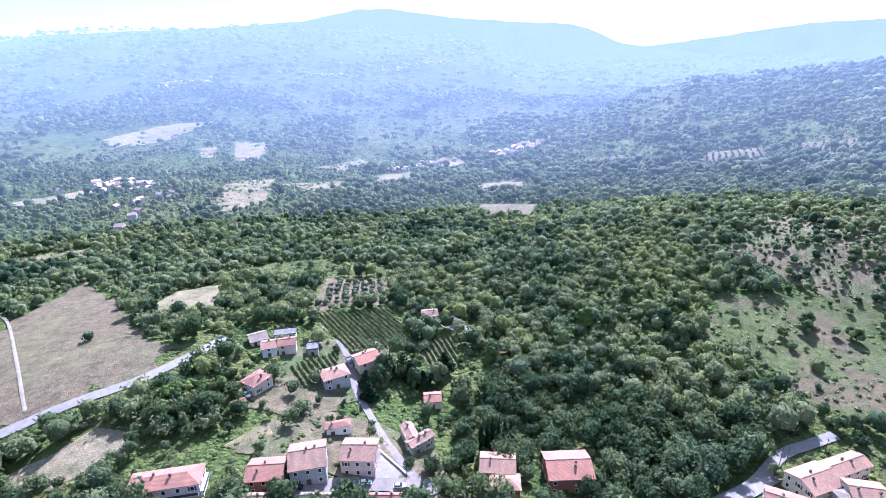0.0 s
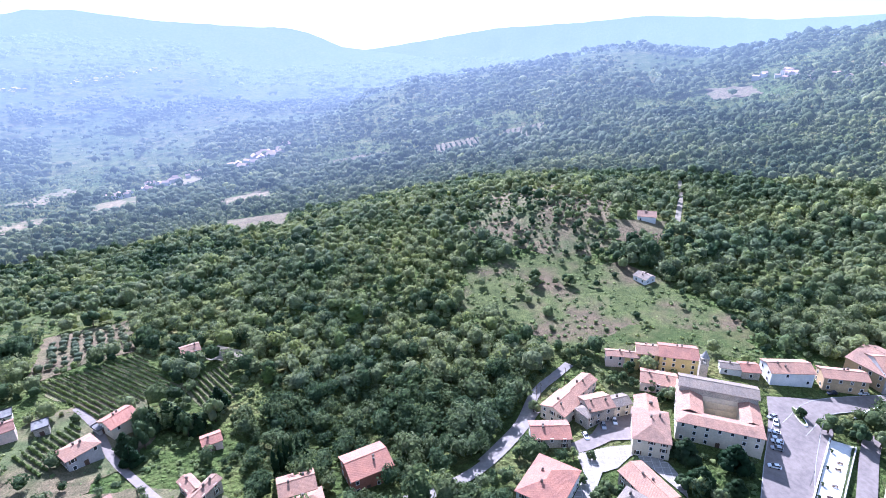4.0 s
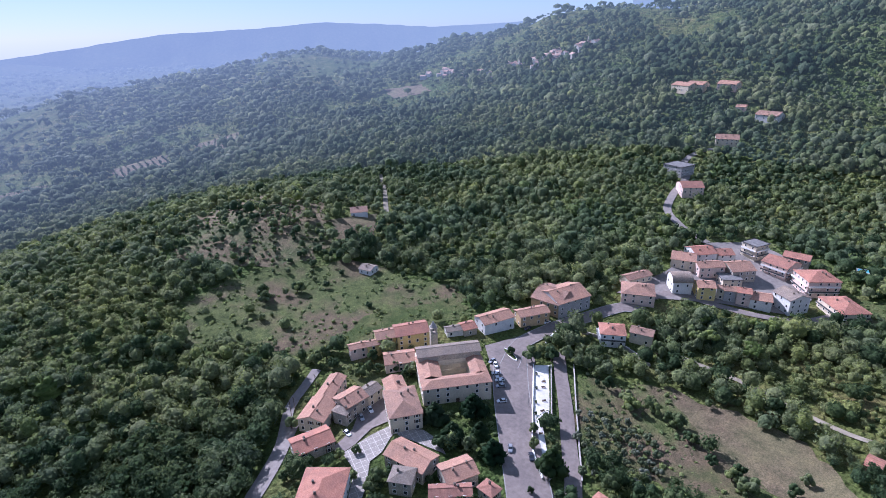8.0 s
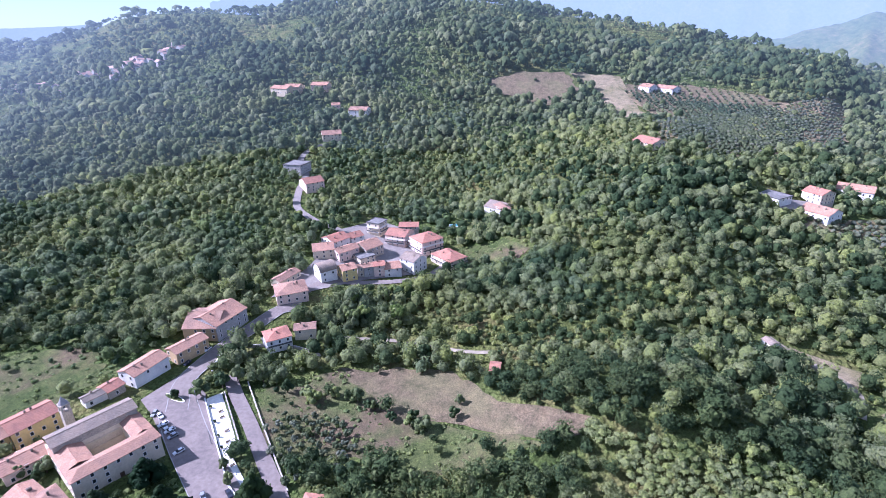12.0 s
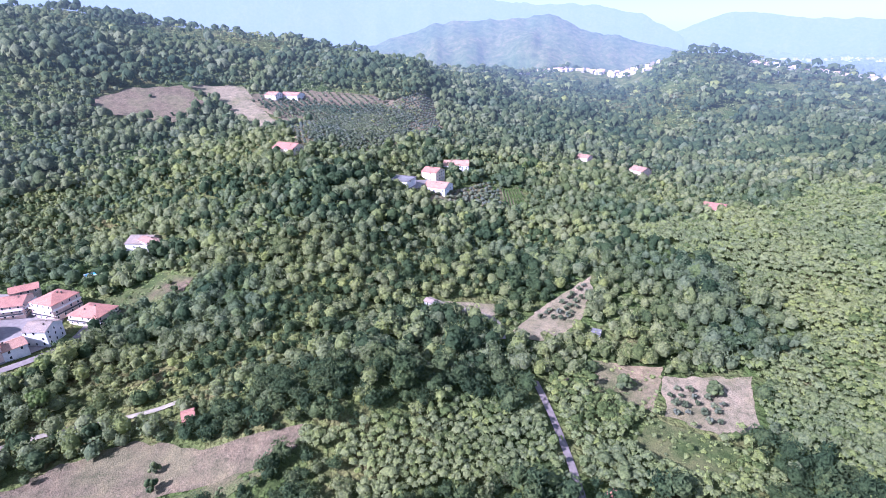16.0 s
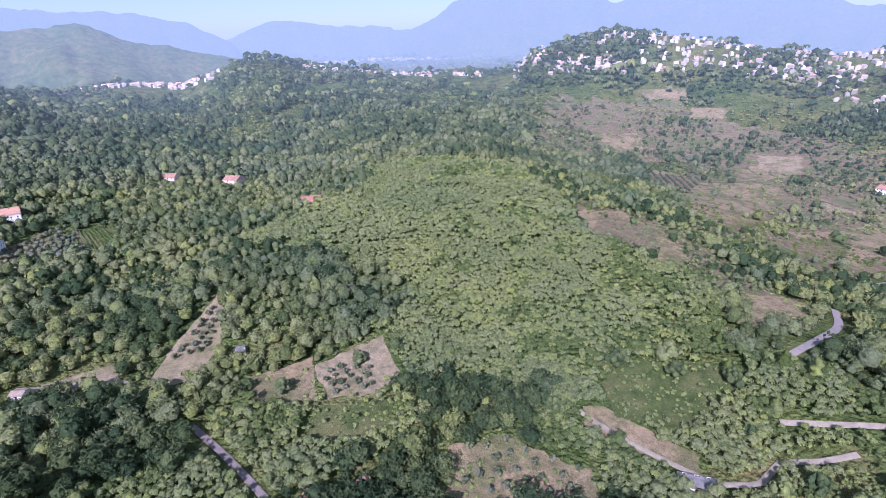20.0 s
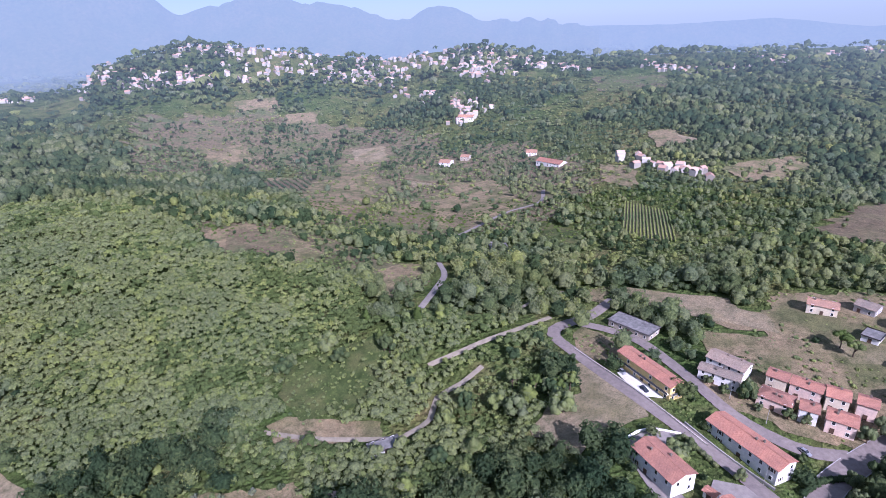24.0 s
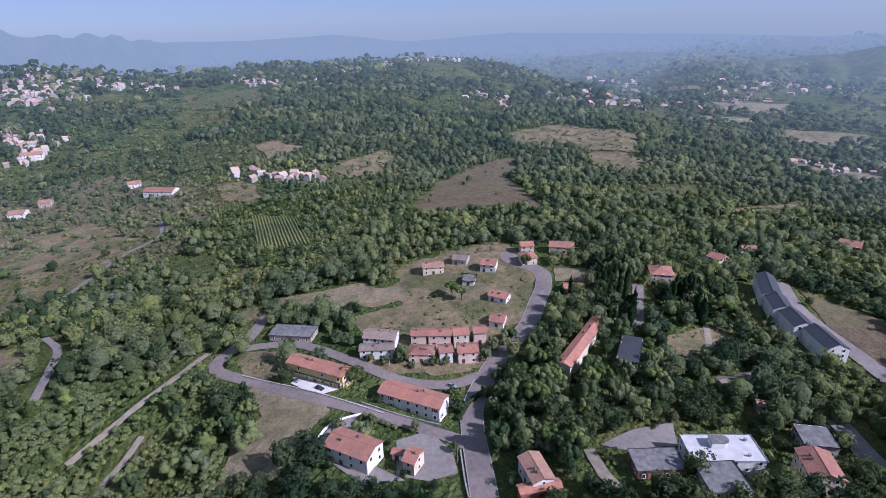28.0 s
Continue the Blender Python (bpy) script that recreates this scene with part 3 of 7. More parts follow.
road("hill_track", M_TRACK, 4, [(428, 339), (387, 303), (325, 254)])
road("track", M_TRACK, 4, [(203, -190), (190, -194), (175, -201), (161, -201), (147, -189)])
road("valley_lane", M_ASPHALT, 3, [(113, -170), (105, -164), (92, -154), (77, -142), (67, -133), (60, -126)])
road("valley_road", M_LANE, 4, [(-139, -205), (-152, -214), (-170, -228), (-193, -249), (-211, -278)])
road("valley_road", M_LANE, 4, [(-274, -341), (-311, -356), (-339, -365), (-376, -372), (-416, -367), (-457, -398)])
road("valley_road", M_LANE, 4, [(-287, -338), (-287, -317), (-289, -293)])
road("track", M_TRACK, 2.6, [(-74, -143), (-89, -142), (-100, -142), (-110, -150), (-123, -149), (-136, -150)])
road("track", M_TRACK, 3.0, [(-119, -168), (-135, -164), (-151, -161), (-168, -158), (-190, -157)])
road("track", M_TRACK, 2.4, [(-180, -173), (-203, -177), (-224, -177)])
road("track", M_TRACK, 2.4, [(-46, -183), (-58, -169), (-72, -155), (-84, -144)])
road("school_road", M_ASPHALT, 6.5, [(-234, -150), (-207, -146), (-188, -148), (-177, -144), (-172, -125), (-163, -89), (-159, -55), (-154, -32), (-150, -25)])
road("school_road", M_ASPHALT, 6, [(-196, -146), (-203, -131), (-205, -114), (-195, -87), (-186, -63), (-188, -41), (-197, -27)])
road("main_road", M_ASPHALT, 8.5, [(-123, -15), (-141, -20), (-161, -25), (-180, -27), (-208, -21), (-233, -9), (-255, -5), (-276, -2), (-293, -5), (-306, -23), (-319, -25)])
road("drive", M_TRACK, 4, [(-150, 17), (-138, 21), (-128, 28)])
road("depot_road", M_LANE, 9, [(-312, 132), (-284, 129), (-258, 133), (-239, 138), (-211, 143)])
road("track", M_TRACK, 3, [(-216, 56), (-216, 67)])
road("track", M_TRACK, 3, [(-248, 77), (-227, 74)])
road("lane", M_ASPHALT, 6, [(-281, 49), (-238, 44)])
road("industrial_lane", M_LANE, 7, [(-190, 111), (-174, 113), (-160, 115)])

# dry brownish field, given the plough kind for its darker brown
field("plough", [(-243, 266), (-245, 333), (-201, 291), (-149, 229), (-121, 215), (-135, 188), (-155, 176), (-172, 167), (-231, 221)])
field("straw", [(-130, 160), (-115, 156), (-110, 150), (-121, 138), (-129, 133), (-147, 134), (-152, 141), (-139, 150)])
field("vine", [(-72, 257), (-32, 273), (-16, 234), (-45, 217)])
field("vine", [(-15, 236), (5, 246), (6, 217), (-8, 215)])
field("vine", [(-69, 200), (-51, 218), (-49, 206), (-59, 185)])
field("plough", [(-79, 325), (-38, 330), (-33, 280), (-74, 262)])
field("green", [(-157, 335), (-130, 371), (-90, 380), (-76, 332), (-124, 316)])
field("green", [(-83, 372), (-40, 357), (-38, 336), (-74, 334)])
field("straw", [(-167, 271), (-165, 303), (-144, 312), (-129, 267), (-152, 256)])
field("track", [(-6, 256), (4, 266), (18, 249), (9, 246)])
field("dry", [(-312, 718), (-253, 807), (-209, 608), (-240, 552)])
field("straw", [(-113, 858), (-57, 936), (-48, 845), (-97, 793)])
field("plough", [(46, 628), (107, 587), (86, 499), (40, 549)])
field("plough", [(48, 780), (115, 832), (98, 738), (54, 737)])
field("straw", [(-533, 641), (-465, 703), (-430, 652), (-486, 589)])
field("plough", [(-489, 1273), (-431, 1324), (-353, 1051), (-409, 1054)])
field("dry", [(-748, 1280), (-643, 1558), (-624, 1490), (-686, 1186)])
field("dry", [(-235, 746), (-129, 838), (-169, 696)])
field("dry", [(-342, 396), (-297, 421), (-287, 397), (-322, 378)])
field("dry", [(430, 863), (498, 840), (460, 764), (396, 790)])
field("dry", [(546, 821), (602, 772), (569, 745), (510, 749)])
field("dry", [(-222, 935), (-172, 1144), (-140, 1078), (-174, 894)])
field("meadow", [(149, 267), (173, 266), (203, 259), (228, 245), (189, 182), (167, 163), (155, 184), (145, 204), (125, 227)])
field("scrub", [(235, 359), (315, 396), (297, 338), (241, 264), (224, 278)])
field("dry", [(-79, 148), (-67, 165), (-53, 159), (-58, 149), (-69, 146)])
field("meadow", [(144, 261), (188, 262), (247, 218), (246, 151), (226, 121), (172, 150), (148, 182), (134, 222)])
field("scrub", [(243, 384), (295, 362), (301, 297), (245, 242), (198, 263), (176, 312)])
field("plough", [(277, 267), (320, 258), (281, 232), (256, 247)])
field("meadow", [(206, 58), (221, 19), (192, 1), (149, -54), (144, -27), (145, -4), (158, 13), (163, 44)])
# dry tan field, drawn with the plough kind to be browner
field("plough", [(221, 20), (217, -8), (207, -32), (174, -49), (149, -76), (148, -58), (168, -29), (189, 4)])
field("plough", [(734, -164), (742, -216), (731, -271), (674, -277), (646, -225), (695, -178)])
field("straw", [(719, -278), (710, -341), (544, -299), (546, -270), (667, -291)])
field("meadow", [(464, -274), (541, -372), (568, -439), (406, -324), (419, -259)])
field("dry", [(666, -323), (648, -385), (584, -410), (543, -307)])
field("green", [(349, -59), (346, -94), (329, -93), (320, -55)])
field("straw", [(198, -195), (175, -217), (163, -203), (179, -192)])
field("straw", [(149, -196), (152, -230), (147, -275), (138, -266), (125, -223), (132, -200)])
field("straw", [(73, -215), (44, -242), (32, -211), (38, -195), (63, -190)])
field("dry", [(102, -204), (77, -221), (66, -190), (92, -187)])
field("green", [(65, -188), (33, -193), (35, -170), (66, -165)])
field("green", [(-58, -200), (-74, -212), (-119, -206), (-112, -185), (-83, -171), (-61, -179)])
field("dry", [(-48, -186), (-56, -187), (-85, -156), (-79, -149), (-47, -171)])
field("dry", [(9, -163), (-16, -168), (-46, -152), (-42, -136), (6, -135)])
field("scrub", [(-91, -401), (-145, -406), (-141, -283), (-128, -301), (-96, -334)])
field("dry", [(-157, -275), (-192, -283), (-181, -251), (-140, -235)])
field("dry", [(-233, -561), (-387, -658), (-362, -571), (-213, -409)])
field("dry", [(-420, -809), (-492, -785), (-454, -705), (-388, -710)])
field("dry", [(-246, -414), (-375, -474), (-407, -383), (-366, -363), (-247, -368)])
field("dry", [(-150, -264), (-194, -274), (-178, -246), (-139, -232)])
field("scrub", [(-82, -412), (-147, -379), (-129, -303), (-99, -345)])
field("dry", [(-561, -398), (-571, -363), (-503, -304), (-515, -350)])
field("plough", [(-443, -127), (-568, -130), (-681, -112), (-758, -60), (-687, -41), (-640, -59), (-440, -5), (-435, -45), (-423, -93)])
field("straw", [(-238, -151), (-254, -153), (-276, -107), (-267, -100), (-242, -131)])
field("dry", [(-247, -106), (-266, -99), (-272, -83), (-257, -74), (-244, -93)])
field("meadow", [(-228, -101), (-255, -74), (-258, -51), (-238, -40), (-230, -75)])
field("dry", [(-187, -137), (-195, -117), (-177, -114)])
field("dry", [(-646, -276), (-738, -239), (-637, -209), (-586, -235)])
field("dry", [(-569, -394), (-554, -341), (-491, -309)])
field("dry", [(-222, -176), (-249, -162), (-226, -150)])
field("straw", [(-693, -420), (-723, -409), (-718, -351), (-657, -371)])
field("dry", [(-234, 57), (-246, 79), (-239, 88), (-216, 66), (-221, 53)])
field("plough", [(-306, 139), (-291, 153), (-275, 169), (-211, 143), (-233, 142), (-256, 136)])
field("green", [(-582, 90), (-609, 158), (-517, 126), (-523, 87)])
field("straw", [(-1442, 369), (-1515, 571), (-1353, 503), (-1322, 377)])
field("straw", [(-912, 362), (-883, 474), (-804, 435), (-860, 343)])
field("straw", [(-1203, 443), (-1171, 543), (-1071, 491), (-1088, 424)])
field("dry", [(-491, 154), (-592, 254), (-517, 224), (-455, 148)])
field("dry", [(-928, 52), (-911, 131), (-787, 108), (-815, 48)])
field("pave", [(200, 76), (205, 70), (170, 57), (167, 59), (149, 52), (138, 44), (133, 45), (147, 54)])
field("lane", [(-30, 145), (-25, 151), (-16, 141), (-18, 137), (-29, 136)])
field("lane", [(-135, -77), (-142, -78), (-153, -76), (-158, -68), (-148, -73), (-136, -74), (-129, -66), (-128, -50), (-129, -42), (-124, -56)])
field("lane", [(-147, -51), (-156, -41), (-146, -30), (-135, -26), (-130, -35), (-130, -46)])
field("lane", [(-153, 21), (-165, 33), (-175, 49), (-160, 48), (-151, 30)])
field("pave", [(-172, -105), (-180, -105), (-178, -96), (-171, -83), (-166, -88), (-167, -95)])
# sports court, drawn with the stubble kind
field("straw", [(-298, 4), (-300, 24), (-281, 21), (-281, 5)])
field("dry", [(-216, -89), (-233, -70), (-242, -30), (-224, -17), (-201, -25), (-189, -64), (-191, -80)])
field("asphalt", [(137, 127), (148, 126), (146, 119), (133, 109), (126, 113), (116, 113), (111, 114), (112, 119), (121, 119)])
field("cobble", [(110, 114), (122, 111), (131, 107), (132, 103), (125, 103), (117, 101), (111, 102), (102, 96), (95, 93), (93, 97), (105, 104)])
field("cobble", [(131, 107), (132, 100), (134, 94), (132, 86), (127, 80), (127, 89), (127, 101)])
field("asphalt", [(120, 51), (141, 62), (168, 81), (190, 94), (201, 102), (224, 89), (204, 77), (179, 68), (159, 59), (147, 54), (139, 48), (128, 38)])
field("green", [(146, 162), (156, 156), (163, 135), (170, 119), (155, 109), (158, 125), (144, 133), (153, 153)])
field("lane", [(287, 61), (328, 41), (383, 25), (404, -4), (386, -31), (342, -37), (316, -26), (308, 7), (292, 40)])
field("scrub", [(-80, 171), (-63, 184), (-46, 188), (-43, 172), (-59, 166)])
field("scrub", [(-330, -793), (-476, -724), (-628, -591), (-541, -389), (-372, -306), (-237, -354), (-167, -368)])
field("scrub", [(-83, -431), (-123, -408), (-154, -368), (-175, -300), (-191, -260), (-158, -228), (-139, -267), (-107, -330)])
field("green", [(151, 166), (179, 162), (211, 140), (228, 126), (233, 139), (194, 173)])
field("straw", [(-121, -108), (-139, -111), (-150, -106), (-167, -124), (-168, -107), (-158, -80), (-146, -84), (-134, -86), (-120, -86)])
field("dry", [(-187, -140), (-195, -139), (-200, -118), (-181, -113), (-174, -118), (-176, -130)])
field("scrub", [(-63, 165), (-52, 174), (-34, 171), (-7, 158), (4, 137), (-18, 137), (-36, 135), (-73, 145)])
field("scrub", [(-87, 186), (-81, 204), (-64, 228), (-42, 233), (-24, 216), (-31, 180), (-52, 174), (-71, 172)])
field("dry", [(-290, -93), (-326, -64), (-337, -27), (-293, -6), (-243, -7), (-234, -29), (-238, -78)])
field("dry", [(-162, -11), (-170, 1), (-155, 9), (-148, 1)])
field("vine", [(294, -369), (283, -385), (255, -358), (268, -343)])
field("scrub", [(-385, -817), (-489, -719), (-401, -493), (-279, -444), (-255, -532)])
field("dry", [(-387, -769), (-447, -785), (-449, -731), (-352, -604), (-313, -617)])
field("dry", [(-266, -760), (-315, -713), (-272, -593), (-241, -661)])
field("dry", [(-353, -502), (-409, -502), (-372, -420), (-308, -408)])
field("straw", [(-414, -616), (-439, -598), (-412, -551), (-389, -562)])
field("dry", [(-419, -504), (-406, -384), (-348, -368)])
field("dry", [(-158, -273), (-183, -285), (-198, -274), (-161, -231), (-139, -232)])
field("scrub", [(-169, -1133), (-408, -1058), (-564, -819), (-527, -575), (-425, -532), (-489, -719), (-392, -828), (-261, -824), (-82, -681)])
field("dry", [(-222, -922), (-298, -937), (-283, -859), (-217, -841)])
field("lane", [(332, -288), (331, -325), (317, -315), (320, -283)])
field("dry", [(315, -302), (294, -374), (273, -341), (295, -287)])
field("meadow", [(616, -368), (579, -454), (503, -466), (404, -342), (372, -256), (430, -288)])
field("dry", [(-86, -397), (-122, -388), (-134, -338), (-116, -316), (-98, -344)])
field("straw", [(-238, -150), (-254, -141), (-263, -125), (-269, -85), (-256, -75), (-245, -113)])
field("dry", [(-235, -106), (-250, -76), (-233, -66), (-220, -90)])
field("straw", [(-262, -55), (-276, -38), (-264, -27), (-252, -44)])
field("plough", [(424, 859), (499, 827), (460, 756), (400, 799)])
field("plough", [(546, 818), (598, 774), (566, 720), (507, 746)])
field("scrub", [(233, 366), (307, 401), (282, 341), (239, 312), (214, 323)])
field("dry", [(-500, 1313), (-431, 1333), (-350, 1048), (-390, 1003)])
field("dry", [(-543, 1205), (-521, 1252), (-440, 1040), (-462, 1027)])
field("straw", [(-778, 1251), (-743, 1391), (-666, 1532), (-634, 1471), (-717, 1335), (-706, 1160)])
# white river/quarry strip in the valley, drawn with the stubble kind
field("straw", [(-34, 889), (5, 1062), (40, 1094), (44, 1040), (6, 990), (-22, 874)])
field("dry", [(-107, 883), (-51, 933), (-49, 824), (-98, 810)])
field("dry", [(59, 802), (128, 818), (116, 724), (61, 748)])
field("plough", [(947, 721), (967, 642), (892, 571), (854, 631)])
field("scrub", [(259, 966), (352, 908), (336, 854), (248, 910)])
field("scrub", [(240, 373), (295, 361), (256, 300), (227, 292), (215, 331)])
field("dry", [(486, -289), (566, -399), (539, -417), (420, -333), (413, -260)])
field("dry", [(515, -287), (560, -452), (583, -571), (459, -460), (387, -291), (420, -246)])
field("plough", [(679, -334), (646, -440), (573, -471), (539, -311)])
field("dry", [(312, -304), (313, -375), (284, -359), (266, -336), (294, -311)])
field("vine", [(290, -371), (290, -390), (257, -364), (259, -350)])
field("meadow", [(337, -94), (335, -69), (323, -60), (313, -94), (320, -104)])
field("dry", [(-81, -397), (-121, -401), (-139, -339), (-140, -305), (-118, -300), (-89, -352)])
field("dry", [(-227, -574), (-316, -663), (-299, -545), (-223, -435), (-201, -465)])
field("dry", [(-377, -766), (-490, -788), (-449, -713), (-374, -693)])
field("dry", [(-291, -460), (-393, -511), (-299, -376), (-265, -384)])
field("plough", [(-247, -729), (-325, -715), (-266, -620), (-223, -637)])
field("dry", [(-291, -677), (-393, -662), (-273, -474), (-209, -442), (-222, -534)])
field("straw", [(-440, -818), (-483, -780), (-442, -709), (-413, -758)])
field("scrub", [(-103, -394), (-138, -365), (-118, -315), (-85, -343)])
field("dry", [(-427, -535), (-471, -499), (-411, -385), (-337, -380)])
field("scrub", [(-241, -422), (-346, -466), (-306, -400), (-230, -353)])
field("dry", [(-567, -404), (-550, -342), (-490, -305), (-507, -355)])
field("dry", [(-627, -278), (-761, -241), (-693, -211), (-588, -239)])
field("vine", [(-446, -285), (-434, -233), (-350, -177), (-345, -220)])
field("green", [(-363, -315), (-344, -261), (-302, -229), (-315, -274)])
field("dry", [(-912, -74), (-998, 18), (-927, 113), (-847, 107), (-862, 40)])
field("plough", [(-799, 51), (-787, 102), (-690, 94)])
field("dry", [(-912, -77), (-1007, 17), (-886, 128), (-796, 47), (-832, -53)])
field("dry", [(-789, 47), (-768, 121), (-649, 99), (-715, 51)])
field("meadow", [(-556, 86), (-606, 157), (-536, 137), (-498, 88)])
field("straw", [(-922, 357), (-892, 479), (-803, 432), (-862, 345)])
field("dry", [(-1188, 448), (-1209, 610), (-1117, 592), (-1114, 435)])
field("straw", [(-1443, 372), (-1505, 568), (-1366, 498), (-1317, 343)])
field("scrub", [(-480, 151), (-564, 238), (-491, 205), (-457, 149)])
field("dry", [(-1904, 294), (-1742, 392), (-1632, 384), (-1759, 289)])
field("straw", [(-1269, 283), (-1270, 420), (-1219, 384), (-1197, 275)])
field("meadow", [(-998, -750), (-1102, -632), (-930, -531), (-903, -657)])
field("dry", [(-708, -427), (-750, -410), (-687, -359), (-651, -375)])
field("dry", [(-418, -1039), (-487, -1022), (-454, -981), (-407, -999)])
field("dry", [(-357, -1139), (-439, -1119), (-426, -1071), (-352, -1091)])
settled([(146, 175), (173, 164), (209, 139), (245, 110), (251, 79), (200, 74), (128, 45), (83, 116), (100, 141)])
settled([(282, 69), (326, 44), (394, 23), (417, -7), (395, -50), (332, -60), (297, -27), (281, 26), (253, 55)])
settled([(-106, 239), (-74, 247), (-36, 229), (-3, 195), (-7, 136), (-52, 127), (-105, 127), (-108, 147), (-82, 171)])
settled([(-210, -129), (-239, -72), (-242, -27), (-244, -2), (-208, -15), (-160, -33), (-126, -15), (-121, -63), (-145, -90), (-179, -124)])
settled([(-298, -80), (-337, -27), (-301, -7), (-243, -7), (-250, -62)])
settled([(-157, 25), (-188, 83), (-164, 90), (-151, 98), (-127, 19)])
coppice([(159, -349), (87, -275), (51, -252), (35, -219), (17, -193), (-18, -196), (-50, -193), (-62, -196), (-103, -209), (-143, -258), (-138, -300), (-88, -349), (-81, -397), (-45, -544), (65, -587), (123, -418)])
coppice([(101, -581), (21, -545), (-71, -407), (-50, -330), (69, -349)])
coppice([(83, -179), (32, -194), (21, -172), (48, -146), (73, -160)])
coppice([(143, -76), (134, -107), (114, -152), (90, -150), (71, -133), (121, -70)])
# light bushy scrub, planted as coppice
coppice([(-53, -215), (-121, -214), (-155, -191), (-186, -153), (-162, -125), (-117, -109), (-74, -115), (-41, -136), (-20, -168)])
full_grown([(159, -340), (101, -332), (35, -280), (28, -267), (56, -242), (76, -227), (127, -240), (143, -267)])
thin([(-139, -153), (-169, -134), (-133, -116), (-113, -112), (-111, -131)], 0.4)
thin([(-516, -71), (-984, 244), (-511, 289), (-389, 129), (-382, 11)], 0.45)
thin([(-491, -388), (-657, -288), (-640, -178), (-415, -131), (-281, -153), (-305, -236)], 0.4)
thin([(-731, 902), (-787, 1438), (-94, 1082), (-176, 561), (-298, 455), (-379, 429)], 0.4)
thin([(-24, 216), (17, 230), (23, 204), (-8, 177)], 0.35)
thin([(251, 415), (293, 356), (321, 288), (254, 222), (191, 269), (155, 274)], 0.45)
thin([(-507, -772), (-778, -749), (-723, -414), (-450, -239), (-514, -435)], 0.4)
thin([(-315, -978), (-499, -866), (-395, -642), (-229, -646)], 0.3)
thin([(-139, -185), (-164, -162), (-179, -139), (-142, -113), (-106, -126), (-107, -147)], 0.45)
thin([(-306, -226), (-334, -184), (-305, -127), (-258, -156), (-241, -186)], 0.35)
# lush bushes; the lighter coppice foliage is also added to brighten this slope
coppice([(107, -134), (98, -177), (82, -217), (55, -233), (31, -224), (30, -190), (76, -129)])


# ---- buildings ----
def part(name, bm, material, parent, label=""):
    me = bpy.data.meshes.new(name)
    bm.to_mesh(me)
    bm.free()
    for m in material if isinstance(material, (list, tuple)) else [material]:
        me.materials.append(m)
    ob = new(name, me)
    ob.parent = parent
    if label:
        ob["label"] = label
    return ob


def share(name, me, parent, m, label=""):
    ob = new(name, me)
    ob.parent = parent
    ob.matrix_local = m
    if label:
        ob["label"] = label
    return ob


def add_box(bm, x0, x1, y0, y1, z0, z1):
    v = [bm.verts.new((x, y, z)) for x in (x0, x1) for y in (y0, y1) for z in (z0, z1)]
    for f in ((0, 1, 3, 2), (4, 6, 7, 5), (0, 4, 5, 1), (2, 3, 7, 6), (0, 2, 6, 4), (1, 5, 7, 3)):
        bm.faces.new([v[k] for k in f])
    return v


def box_mesh(name, material, *dims):
    bm = bmesh.new()
    for q in dims:
        add_box(bm, *q)
    me = bpy.data.meshes.new(name)
    bm.to_mesh(me)
    bm.free()
    me.materials.append(material)
    return me


# a window: a surround with a recessed pane, and two shutters; all built once and shared
def window_frame():
    bm = bmesh.new()
    rings = [[bm.verts.new(p) for p in ((-a, y, lo), (a, y, lo), (a, y, hi), (-a, y, hi))] for a, y, lo, hi in ((0.64, -0.02, -0.12, 1.62), (0.64, 0.1, -0.12, 1.62), (0.5, 0.1, 0.02, 1.48), (0.5, -0.02, 0.02, 1.48))]
    for p, q in zip(rings, rings[1:]):
        for k in range(4):
            m = (k + 1) % 4
            bm.faces.new((p[k], q[k], q[m], p[m]))
    me = bpy.data.meshes.new("window")
    bm.to_mesh(me)
    bm.free()
    me.materials.append(M_TRIM)
    return me


W_FRAME = window_frame()
W_PANE = box_mesh("pane", M_GLASS, (-0.5, 0.5, -0.02, 0.03, 0, 1.48))
W_SHUTTER = box_mesh("shutter", M_SHUTTER, (-0.28, 0.28, 0.0, 0.07, 0, 1.5))
D_LEAF = box_mesh("door", M_SHUTTER, (-0.6, 0.6, -0.02, 0.06, 0, 2.2), (-0.72, -0.6, -0.02, 0.12, 0, 2.3), (0.6, 0.72, -0.02, 0.12, 0, 2.3), (-0.6, 0.6, -0.02, 0.12, 2.2, 2.3))
CHIMNEY = box_mesh("chimney", M_TILE_GREY, (-0.3, 0.3, -0.3, 0.3, -1.2, 0.9), (-0.42, 0.42, -0.42, 0.42, 0.9, 1.0), (-0.26, 0.26, -0.26, 0.26, 1.15, 1.25), (-0.22, -0.14, -0.22, 0.22, 1.0, 1.15), (0.14, 0.22, -0.22, 0.22, 1.0, 1.15))
TILES = {"weather": M_TILE, "red": M_TILE_RED, "grey": M_TILE_GREY, "conc": M_FLATROOF, "dark": M_METAL}
TILE_WORDS = {"weather": "weathered clay tile roof", "red": "red clay tile roof", "grey": "lichened grey tile roof", "conc": "flat concrete roof", "dark": "dark flat roof"}
WALL_WORDS = {"cream": "cream rendered", "white": "white rendered", "yellow": "yellow rendered", "pink": "pink rendered", "grey": "grey rendered", "stone": "old stone", "ochre": "ochre rendered", "brick": "reddish rendered"}


